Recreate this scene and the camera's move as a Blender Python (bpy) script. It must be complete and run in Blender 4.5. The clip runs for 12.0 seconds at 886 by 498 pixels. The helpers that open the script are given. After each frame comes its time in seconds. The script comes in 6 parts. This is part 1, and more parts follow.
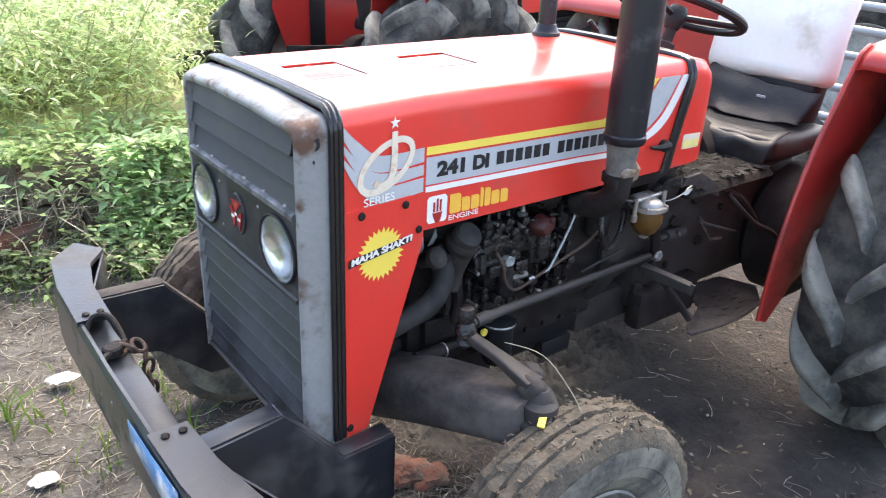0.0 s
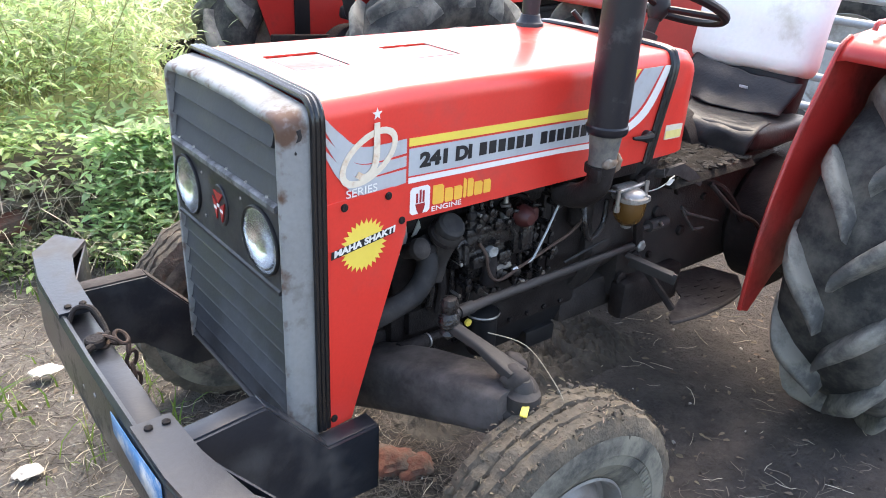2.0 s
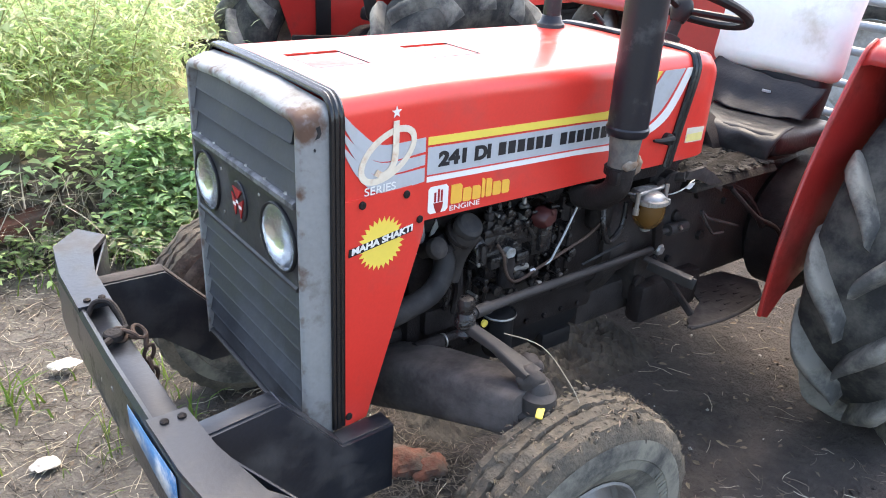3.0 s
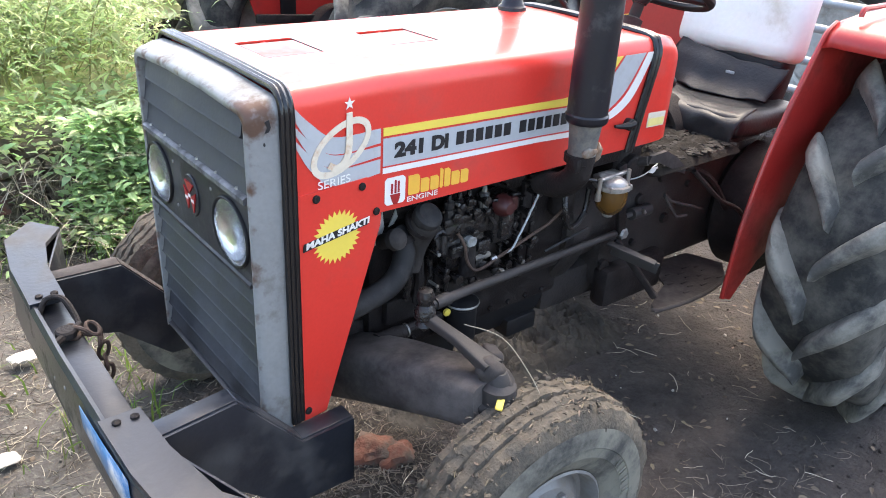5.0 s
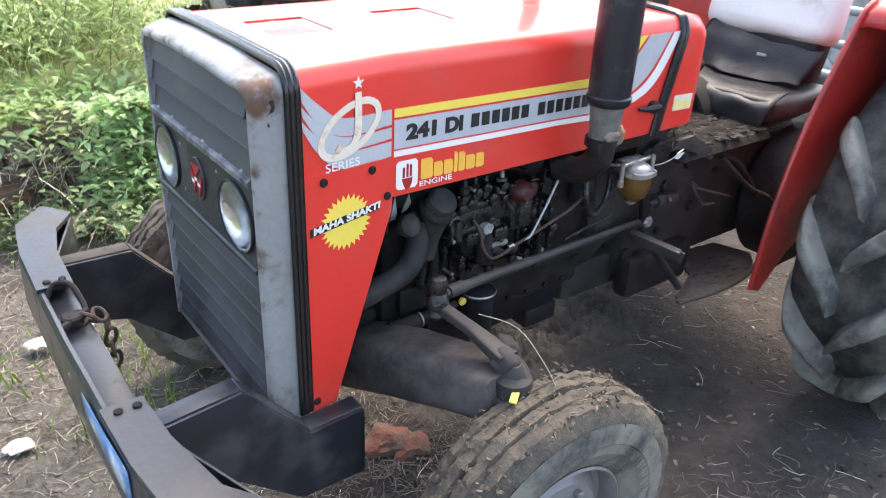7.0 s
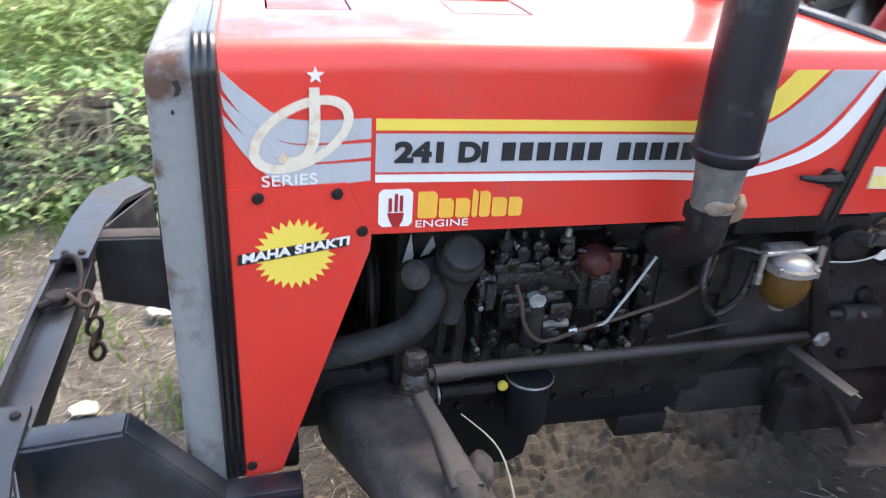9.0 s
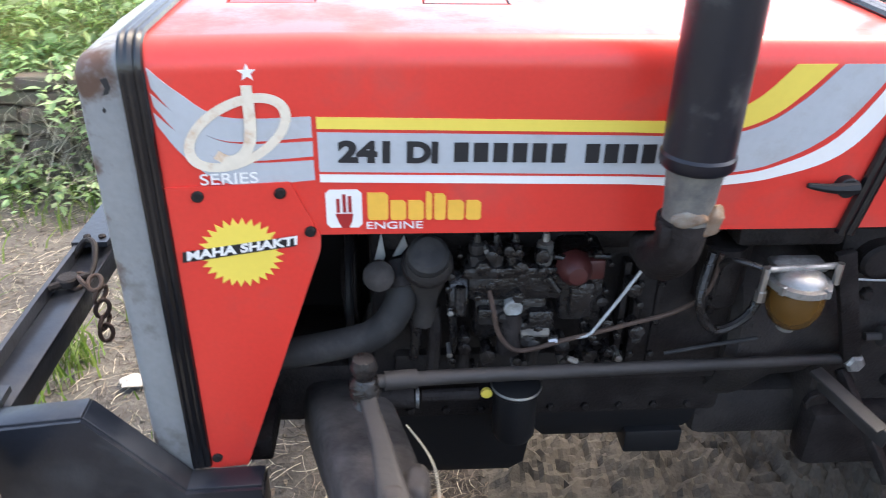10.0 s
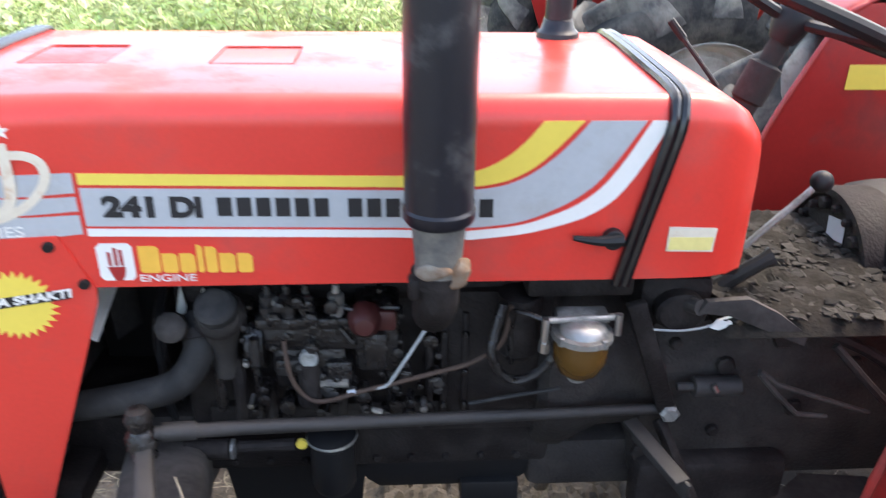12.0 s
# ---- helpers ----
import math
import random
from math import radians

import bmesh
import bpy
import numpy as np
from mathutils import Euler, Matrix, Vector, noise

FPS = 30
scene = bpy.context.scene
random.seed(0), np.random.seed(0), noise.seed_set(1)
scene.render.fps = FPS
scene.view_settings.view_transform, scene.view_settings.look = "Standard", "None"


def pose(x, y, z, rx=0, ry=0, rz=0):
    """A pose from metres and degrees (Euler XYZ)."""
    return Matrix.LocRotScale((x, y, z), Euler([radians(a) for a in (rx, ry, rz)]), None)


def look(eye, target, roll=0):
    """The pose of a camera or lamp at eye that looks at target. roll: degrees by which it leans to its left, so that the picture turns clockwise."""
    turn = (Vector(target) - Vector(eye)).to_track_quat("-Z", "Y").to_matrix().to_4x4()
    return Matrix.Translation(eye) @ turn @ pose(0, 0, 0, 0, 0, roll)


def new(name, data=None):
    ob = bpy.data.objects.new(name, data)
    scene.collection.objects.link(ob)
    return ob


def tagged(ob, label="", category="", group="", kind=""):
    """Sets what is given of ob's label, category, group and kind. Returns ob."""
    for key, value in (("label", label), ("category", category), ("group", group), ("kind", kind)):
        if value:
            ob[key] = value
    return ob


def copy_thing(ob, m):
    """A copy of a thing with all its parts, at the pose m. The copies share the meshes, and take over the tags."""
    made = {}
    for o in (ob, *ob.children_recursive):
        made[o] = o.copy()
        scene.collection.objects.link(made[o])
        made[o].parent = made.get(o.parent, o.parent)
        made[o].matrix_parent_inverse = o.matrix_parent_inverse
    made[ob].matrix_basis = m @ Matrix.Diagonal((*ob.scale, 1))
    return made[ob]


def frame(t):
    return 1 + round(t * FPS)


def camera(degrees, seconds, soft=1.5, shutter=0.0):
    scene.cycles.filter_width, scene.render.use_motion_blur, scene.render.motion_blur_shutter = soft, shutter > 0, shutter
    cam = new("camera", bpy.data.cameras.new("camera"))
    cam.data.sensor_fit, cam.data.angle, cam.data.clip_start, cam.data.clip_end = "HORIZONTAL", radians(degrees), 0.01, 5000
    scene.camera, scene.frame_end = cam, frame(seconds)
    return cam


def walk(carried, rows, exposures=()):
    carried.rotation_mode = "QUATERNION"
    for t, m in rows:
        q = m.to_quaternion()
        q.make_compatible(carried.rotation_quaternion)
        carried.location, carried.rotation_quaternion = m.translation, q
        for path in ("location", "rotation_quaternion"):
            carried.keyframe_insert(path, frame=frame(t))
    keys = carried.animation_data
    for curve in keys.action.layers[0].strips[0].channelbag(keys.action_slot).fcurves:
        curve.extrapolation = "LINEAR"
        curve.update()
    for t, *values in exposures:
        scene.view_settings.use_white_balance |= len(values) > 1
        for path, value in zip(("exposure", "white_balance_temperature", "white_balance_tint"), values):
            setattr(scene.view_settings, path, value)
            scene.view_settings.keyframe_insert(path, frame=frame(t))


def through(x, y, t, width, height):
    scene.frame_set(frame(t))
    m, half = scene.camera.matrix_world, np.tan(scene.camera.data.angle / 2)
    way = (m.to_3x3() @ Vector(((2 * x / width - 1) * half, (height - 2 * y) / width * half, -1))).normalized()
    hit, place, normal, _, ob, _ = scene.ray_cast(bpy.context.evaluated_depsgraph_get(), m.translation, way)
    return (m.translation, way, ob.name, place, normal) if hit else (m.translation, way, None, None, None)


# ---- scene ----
# ---- camera ----
cam = camera(60.0, 12.0, soft=0.95, shutter=0.9)
SKY, SUN, SUN_TURN, EXPOSURE = 0.18, 0.5, 58, 2.5  # sky, sun and stops
PATH = [
    (0, (-0.892, -1.483, 1.61), (0.237, -0.053, 0.785), 2.7),
    (0.5, (-0.885, -1.479, 1.61), (0.261, -0.066, 0.781), 2.5),
    (1, (-0.88, -1.472, 1.608), (0.261, -0.057, 0.776), 2.4),
    (1.5, (-0.882, -1.49, 1.614), (0.263, -0.084, 0.77), 2.7),
    (2, (-0.887, -1.491, 1.615), (0.262, -0.091, 0.767), 3.0),
    (2.5, (-0.893, -1.49, 1.615), (0.262, -0.092, 0.77), 2.9),
    (3, (-0.887, -1.49, 1.606), (0.229, -0.06, 0.763), 3.3),
    (3.5, (-0.855, -1.496, 1.606), (0.275, -0.102, 0.724), 2.7),
    (3.7, (-0.844, -1.491, 1.612), (0.31, -0.112, 0.735), 3.5),
    (5.3, (-0.835, -1.488, 1.63), (0.314, -0.119, 0.733), 3.4),
    (5.5, (-0.827, -1.469, 1.61), (0.319, -0.094, 0.717), 3.5),
    (6, (-0.828, -1.478, 1.609), (0.31, -0.103, 0.706), 3.5),
    (6.5, (-0.822, -1.486, 1.608), (0.301, -0.098, 0.706), 3.1),
    (7, (-0.786, -1.466, 1.598), (0.304, -0.066, 0.676), 2.8),
    (7.2, (-0.744, -1.426, 1.58), (0.31, -0.009, 0.641), 3.3),
    (7.5, (-0.664, -1.363, 1.569), (0.215, 0.201, 0.684), 1.7),
    (7.7, (-0.606, -1.339, 1.552), (0.278, 0.242, 0.704), 3.0),
    (9.3, (-0.071, -1.314, 1.486), (0.24, 0.419, 0.536), 3.3),
    (9.5, (-0.023, -1.287, 1.482), (0.216, 0.436, 0.495), 2.7),
    (10, (0.107, -1.295, 1.511), (0.228, 0.448, 0.539), 1.1),
    (10.5, (0.242, -1.353, 1.504), (0.237, 0.387, 0.517), 1.4),
    (11, (0.327, -1.351, 1.545), (0.337, 0.438, 0.651), 0.6),
    (11.5, (0.379, -1.363, 1.548), (0.472, 0.456, 0.722), 0.7),
    (12, (0.452, -1.329, 1.534), (0.565, 0.47, 0.668), 0.8),
]
walk(cam, [(t, look(eye, target, roll)) for t, eye, target, roll in PATH], [(0, EXPOSURE, 7150, 9)])

# ---- world and light ----
world = bpy.data.worlds.new("sky")
scene.world = world
world.use_nodes = True
wn, wl = world.node_tree.nodes, world.node_tree.links
sky = wn.new("ShaderNodeTexSky")
sky.sky_type, sky.sun_disc = "NISHITA", False
sky.sun_elevation, sky.sun_rotation = radians(58), radians(SUN_TURN)
sky.air_density, sky.dust_density, sky.ozone_density = 0.8, 3.0, 0.7
wn["Background"].inputs["Strength"].default_value = SKY
wl.new(sky.outputs["Color"], wn["Background"].inputs["Color"])
sun = new("sun", bpy.data.lights.new("sun", "SUN"))
sun.data.energy, sun.data.angle, sun.data.color = SUN, radians(26), (1.0, 0.95, 0.87)
sun.matrix_world = look((math.sin(radians(SUN_TURN)) * 6, math.cos(radians(SUN_TURN)) * 6, 9.6), (0, 0, 0))


# ---- materials ----
def mat(name, base, rough=0.6, metal=0.0, vary=0.25, scale=12.0, fine=90.0, bump=0.15, dirt=None, dirt_amount=0.5, dirt_scale=6.0,
        coat=0.0, islands=0.0, clear=0.0, objects=0.0, spec=0.5):
    """A surface with coarse and fine variation, optional dirt patches, and relief."""
    m = bpy.data.materials.new(name)
    m.use_nodes = True
    n, l = m.node_tree.nodes, m.node_tree.links
    b = n["Principled BSDF"]
    tc = n.new("ShaderNodeTexCoord")
    big, small = n.new("ShaderNodeTexNoise"), n.new("ShaderNodeTexNoise")
    big.inputs["Scale"].default_value, big.inputs["Detail"].default_value, big.inputs["Roughness"].default_value = scale, 5.0, 0.6
    small.inputs["Scale"].default_value, small.inputs["Detail"].default_value = fine, 4.0
    for t in (big, small):
        l.new(tc.outputs["Object"], t.inputs["Vector"])
    mix = n.new("ShaderNodeMath")
    mix.operation = "MULTIPLY_ADD"
    mix.inputs[1].default_value, mix.inputs[2].default_value = 0.55, 0.22
    l.new(big.outputs["Fac"], mix.inputs[0])
    add = n.new("ShaderNodeMath")
    add.operation = "MULTIPLY_ADD"
    add.inputs[1].default_value = 0.45
    l.new(small.outputs["Fac"], add.inputs[0])
    l.new(mix.outputs[0], add.inputs[2])
    hsv = n.new("ShaderNodeHueSaturation")
    hsv.inputs["Color"].default_value = (*base, 1)
    mr = n.new("ShaderNodeMapRange")
    mr.inputs["From Min"].default_value, mr.inputs["From Max"].default_value = 0.4, 1.0
    mr.inputs["To Min"].default_value, mr.inputs["To Max"].default_value = 1 - vary, 1 + vary
    l.new(add.outputs[0], mr.inputs["Value"])
    value = mr.outputs["Result"]
    for kind, amount in (("ShaderNodeNewGeometry", islands), ("ShaderNodeObjectInfo", objects)):
        if amount:
            g = n.new(kind)
            r2 = n.new("ShaderNodeMapRange")
            r2.inputs["To Min"].default_value, r2.inputs["To Max"].default_value = 1 - amount, 1 + amount
            l.new(g.outputs["Random Per Island" if islands and kind.endswith("Geometry") else "Random"], r2.inputs["Value"])
            mu = n.new("ShaderNodeMath")
            mu.operation = "MULTIPLY"
            l.new(value, mu.inputs[0])
            l.new(r2.outputs["Result"], mu.inputs[1])
            value = mu.outputs[0]
    l.new(value, hsv.inputs["Value"])
    color = hsv.outputs["Color"]
    rough_out = None
    if dirt:
        d = n.new("ShaderNodeTexNoise")
        d.inputs["Scale"].default_value, d.inputs["Detail"].default_value, d.inputs["Roughness"].default_value = dirt_scale, 7.0, 0.68
        l.new(tc.outputs["Object"], d.inputs["Vector"])
        ramp = n.new("ShaderNodeMapRange")
        mid = 0.5 + (0.5 - dirt_amount) * 0.4
        ramp.inputs["From Min"].default_value, ramp.inputs["From Max"].default_value = mid - 0.09, mid + 0.11
        l.new(d.outputs["Fac"], ramp.inputs["Value"])
        mx = n.new("ShaderNodeMix")
        mx.data_type = "RGBA"
        l.new(ramp.outputs["Result"], mx.inputs[0])
        l.new(color, mx.inputs[6])
        mx.inputs[7].default_value = (*dirt, 1)
        color = mx.outputs[2]
        rr = n.new("ShaderNodeMapRange")
        rr.inputs["To Min"].default_value, rr.inputs["To Max"].default_value = rough, max(rough, 0.8)
        l.new(ramp.outputs["Result"], rr.inputs["Value"])
        l.new(rr.outputs["Result"], b.inputs["Roughness"])
        if metal:
            mm = n.new("ShaderNodeMapRange")
            mm.inputs["To Min"].default_value, mm.inputs["To Max"].default_value = metal, 0.0
            l.new(ramp.outputs["Result"], mm.inputs["Value"])
            l.new(mm.outputs["Result"], b.inputs["Metallic"])
    else:
        rr = n.new("ShaderNodeMapRange")
        rr.inputs["To Min"].default_value, rr.inputs["To Max"].default_value = max(0.02, rough * 0.8), min(1, rough * 1.2)
        l.new(big.outputs["Fac"], rr.inputs["Value"])
        l.new(rr.outputs["Result"], b.inputs["Roughness"])
        b.inputs["Metallic"].default_value = metal
    l.new(color, b.inputs["Base Color"])
    b.inputs["Coat Weight"].default_value = coat
    b.inputs["Specular IOR Level"].default_value = spec
    b.inputs["Coat Roughness"].default_value = 0.08
    b.inputs["Transmission Weight"].default_value = clear
    if bump:
        bp = n.new("ShaderNodeBump")
        bp.inputs["Strength"].default_value, bp.inputs["Distance"].default_value = bump, 0.01
        l.new(add.outputs[0], bp.inputs["Height"])
        l.new(bp.outputs["Normal"], b.inputs["Normal"])
    return m


def leaf_mat(name, base, through=0.45, vary=0.35, rough=0.55):
    """A thin leaf: gloss on top, light passing through."""
    m = bpy.data.materials.new(name)
    m.use_nodes = True
    n, l = m.node_tree.nodes, m.node_tree.links
    b = n["Principled BSDF"]
    g = n.new("ShaderNodeNewGeometry")
    hsv = n.new("ShaderNodeHueSaturation")
    hsv.inputs["Color"].default_value = (*base, 1)
    for socket, lo, hi, shift in (("Value", 1 - vary, 1 + vary, 1.0), ("Hue", 0.475, 0.52, 7.3)):
        mu, fr, mr = n.new("ShaderNodeMath"), n.new("ShaderNodeMath"), n.new("ShaderNodeMapRange")
        mu.operation, mu.inputs[1].default_value = "MULTIPLY", shift
        fr.operation = "FRACT"
        mr.inputs["To Min"].default_value, mr.inputs["To Max"].default_value = lo, hi
        l.new(g.outputs["Random Per Island"], mu.inputs[0])
        l.new(mu.outputs[0], fr.inputs[0])
        l.new(fr.outputs[0], mr.inputs["Value"])
        l.new(mr.outputs["Result"], hsv.inputs[socket])
    l.new(hsv.outputs["Color"], b.inputs["Base Color"])
    b.inputs["Roughness"].default_value = rough
    tr = n.new("ShaderNodeBsdfTranslucent")
    l.new(hsv.outputs["Color"], tr.inputs["Color"])
    mx = n.new("ShaderNodeMixShader")
    mx.inputs[0].default_value = through
    l.new(b.outputs[0], mx.inputs[1])
    l.new(tr.outputs[0], mx.inputs[2])
    l.new(mx.outputs[0], n["Material Output"].inputs["Surface"])
    return m


RED = mat("red_paint", (0.64, 0.04, 0.028), 0.3, vary=0.1, scale=5, fine=140, bump=0.03, coat=0.15, dirt=(0.5, 0.055, 0.04), dirt_amount=0.25, dirt_scale=4)
RED_WORN = mat("red_paint_worn", (0.34, 0.021, 0.017), 0.34, vary=0.16, scale=6, bump=0.04, dirt=(0.12, 0.025, 0.02), dirt_amount=0.28, dirt_scale=3, coat=0.1)
RED_DARK = mat("red_paint_dull", (0.05, 0.009, 0.008), 0.5, vary=0.25, bump=0.1)
LAMP_BLACK = mat("lamp_band_black", (0.016, 0.016, 0.018), 0.42, spec=0.45, vary=0.25, scale=10, bump=0.05, dirt=(0.05, 0.047, 0.044), dirt_amount=0.25, dirt_scale=9)
LEDGE = mat("bare_ledge", (0.17, 0.17, 0.175), 0.38, metal=0.4, vary=0.3, scale=16, bump=0.1, dirt=(0.05, 0.048, 0.047), dirt_amount=0.45, dirt_scale=16)
RUSTED = mat("rusty_edge", (0.14, 0.08, 0.045), 0.8, vary=0.5, scale=40, bump=0.5, dirt=(0.2, 0.18, 0.15), dirt_amount=0.35, dirt_scale=14)
SLAT = mat("grille_plastic", (0.02, 0.0205, 0.022), 0.48, spec=0.28, vary=0.3, scale=8, bump=0.08, dirt=(0.058, 0.059, 0.061), dirt_amount=0.42, dirt_scale=6)
BLACK = mat("black_band", (0.02, 0.02, 0.022), 0.45, vary=0.25, bump=0.08, dirt=(0.07, 0.065, 0.06), dirt_amount=0.3, dirt_scale=10)
RUBBER = mat("rubber_seal", (0.01, 0.01, 0.011), 0.5, spec=0.3, vary=0.2, bump=0.05)
SEAL = mat("gloss_seal", (0.006, 0.006, 0.007), 0.24, spec=0.55, vary=0.3, scale=20, bump=0.12)
BUMPER = mat("bumper_paint", (0.014, 0.016, 0.021), 0.29, spec=0.5, vary=0.3, scale=7, bump=0.1, dirt=(0.05, 0.049, 0.05), dirt_amount=0.33, dirt_scale=6)
STACK = mat("stack_paint", (0.01, 0.01, 0.014), 0.34, spec=0.4, vary=0.3, scale=9, bump=0.05, dirt=(0.07, 0.066, 0.064), dirt_amount=0.18, dirt_scale=12)
OILY = mat("oily_iron", (0.01, 0.0085, 0.0085), 0.24, spec=0.5, vary=0.5, scale=18, fine=160, bump=0.6, dirt=(0.018, 0.015, 0.014), dirt_amount=0.35, dirt_scale=20)
CAKED = mat("caked_earth", (0.036, 0.033, 0.029), 0.95, spec=0.1, vary=0.4, scale=20, bump=0.5, islands=0.4)
CAKED_DARK = mat("caked_oily_earth", (0.02, 0.0175, 0.015), 0.95, spec=0.05, vary=0.5, scale=20, bump=0.9, dirt=(0.032, 0.029, 0.025), dirt_amount=0.42, dirt_scale=12)
GREASE = mat("greasy_iron", (0.015, 0.012, 0.0115), 0.55, spec=0.14, vary=0.5, scale=18, fine=160, bump=0.5, dirt=(0.032, 0.027, 0.025), dirt_amount=0.4, dirt_scale=16)
GEARBOX = mat("oily_casting", (0.023, 0.0195, 0.0185), 0.6, spec=0.2, vary=0.5, scale=14, fine=160, bump=0.6, dirt=(0.045, 0.038, 0.034), dirt_amount=0.42, dirt_scale=12)
DUSTY = mat("dusty_iron", (0.03, 0.026, 0.024), 0.8, spec=0.25, vary=0.25, scale=14, bump=0.25, dirt=(0.062, 0.054, 0.05), dirt_amount=0.36, dirt_scale=7)
AXLE_DUST = mat("dusty_beam", (0.037, 0.033, 0.031), 0.85, spec=0.2, vary=0.3, scale=12, bump=0.25, dirt=(0.095, 0.084, 0.078), dirt_amount=0.5, dirt_scale=5)
RUST_DARK = mat("dark_rust", (0.055, 0.032, 0.022), 0.8, vary=0.5, scale=40, bump=0.4)
LINK = mat("dark_rod", (0.017, 0.015, 0.0145), 0.6, vary=0.3, scale=14, bump=0.2, dirt=(0.036, 0.031, 0.029), dirt_amount=0.4, dirt_scale=12)
HOSE = mat("hose_rubber", (0.022, 0.021, 0.021), 0.7, spec=0.25, dirt=(0.052, 0.048, 0.046), dirt_amount=0.36, dirt_scale=12, vary=0.2, scale=10, bump=0.12)
ALLOY = mat("dull_alloy", (0.3, 0.29, 0.275), 0.36, metal=0.85, vary=0.25, scale=20, bump=0.1, dirt=(0.11, 0.1, 0.09), dirt_amount=0.42, dirt_scale=20)
STEEL = mat("bright_pipe", (0.45, 0.44, 0.42), 0.34, metal=0.95, vary=0.15, scale=30, bump=0.05)
AMBER = mat("fuel_bowl", (0.125, 0.06, 0.014), 0.25, vary=0.2, scale=14, bump=0.03, clear=0.25)
GLASS = mat("lamp_glass", (0.95, 0.96, 0.95), 0.03, vary=0.03, scale=20, bump=0.0, clear=1.0)
REFLECTOR = mat("lamp_reflector", (0.72, 0.72, 0.72), 0.2, metal=1.0, vary=0.08, bump=0.0)
TYRE = mat("dusty_tyre", (0.05, 0.05, 0.047), 0.9, spec=0.25, vary=0.25, scale=7, fine=120, bump=0.2, dirt=(0.165, 0.158, 0.13), dirt_amount=0.52, dirt_scale=9)
SLEEVE = mat("dusty_sleeve", (0.1, 0.095, 0.088), 0.7, metal=0.2, vary=0.4, scale=30, bump=0.35, dirt=(0.17, 0.15, 0.125), dirt_amount=0.45, dirt_scale=18)
KNOB = mat("dull_cap", (0.26, 0.26, 0.25), 0.6, vary=0.4, scale=60, bump=0.1, dirt=(0.12, 0.115, 0.1), dirt_amount=0.35, dirt_scale=40)
LUG = mat("dusty_lug", (0.075, 0.074, 0.069), 0.9, spec=0.25, vary=0.3, scale=9, fine=120, bump=0.35, dirt=(0.22, 0.21, 0.18), dirt_amount=0.5, dirt_scale=8)
TREAD = mat("dark_tread", (0.03, 0.03, 0.029), 0.9, spec=0.2, vary=0.3, scale=8, fine=120, bump=0.35, dirt=(0.1, 0.094, 0.08), dirt_amount=0.45, dirt_scale=7)
MUD = mat("muddy_tread", (0.105, 0.09, 0.07), 0.95, spec=0.2, vary=0.45, scale=16, fine=110, bump=0.9, dirt=(0.06, 0.054, 0.045), dirt_amount=0.45, dirt_scale=9)
PALE_RIM = mat("pale_rim", (0.5, 0.5, 0.46), 0.5, vary=0.15, scale=8, bump=0.06, dirt=(0.28, 0.26, 0.22), dirt_amount=0.35, dirt_scale=6)
RIM = mat("grey_rim", (0.17, 0.17, 0.165), 0.45, metal=0.2, vary=0.2, scale=9, bump=0.08, dirt=(0.16, 0.14, 0.12), dirt_amount=0.4, dirt_scale=8)
YELLOW = mat("yellow_decal", (0.76, 0.57, 0.09), 0.4, vary=0.06, bump=0.0)
PALE_YELLOW = mat("faded_yellow", (0.72, 0.6, 0.22), 0.45, vary=0.12, scale=60, bump=0.0)
SILVER = mat("silver_decal", (0.4, 0.413, 0.425), 0.38, vary=0.08, bump=0.0, dirt=(0.36, 0.35, 0.34), dirt_amount=0.2, dirt_scale=14)
WHITE = mat("white_decal", (0.72, 0.7, 0.66), 0.4, vary=0.06, bump=0.0)
ORANGE = mat("orange_decal", (0.78, 0.42, 0.06), 0.4, vary=0.1, scale=30, bump=0.0)
INK = mat("black_ink", (0.012, 0.012, 0.014), 0.45, vary=0.1, bump=0.0)
CREAM = mat("cream_decal", (0.66, 0.58, 0.46), 0.42, vary=0.12, scale=40, bump=0.0, dirt=(0.5, 0.28, 0.14), dirt_amount=0.22, dirt_scale=22)
BADGE_RED = mat("badge_red", (0.32, 0.018, 0.018), 0.35, vary=0.2, bump=0.0)
BLUE = mat("blue_sticker", (0.05, 0.16, 0.32), 0.45, vary=0.2, scale=25, bump=0.0, dirt=(0.6, 0.58, 0.55), dirt_amount=0.4, dirt_scale=14)
VINYL = mat("black_vinyl", (0.009, 0.009, 0.011), 0.48, spec=0.35, vary=0.3, scale=12, bump=0.25, dirt=(0.028, 0.026, 0.025), dirt_amount=0.28, dirt_scale=9)
COVER = mat("white_cover", (0.76, 0.74, 0.69), 0.5, vary=0.07, scale=6, fine=60, bump=0.12, dirt=(0.5, 0.44, 0.33), dirt_amount=0.2, dirt_scale=4)
PIPE_GREY = mat("grey_pipe", (0.36, 0.37, 0.37), 0.5, metal=0.3, vary=0.2, bump=0.1)
BRICK = mat("old_brick", (0.16, 0.12, 0.095), 0.92, vary=0.4, scale=14, bump=0.8, dirt=(0.11, 0.105, 0.075), dirt_amount=0.5, dirt_scale=8, objects=0.35)
BRICK_RED = mat("broken_brick", (0.125, 0.043, 0.025), 0.92, vary=0.4, scale=24, bump=0.9, dirt=(0.075, 0.055, 0.043), dirt_amount=0.5, dirt_scale=12)
STONE = mat("pale_stone", (0.36, 0.34, 0.3), 0.85, vary=0.3, scale=20, bump=0.3, islands=0.4)
STRAW = mat("dry_straw", (0.37, 0.33, 0.25), 0.75, vary=0.2, scale=20, bump=0.0, islands=0.45)
TWIG = mat("dull_twig", (0.11, 0.09, 0.07), 0.85, vary=0.3, scale=20, bump=0.0, islands=0.8)
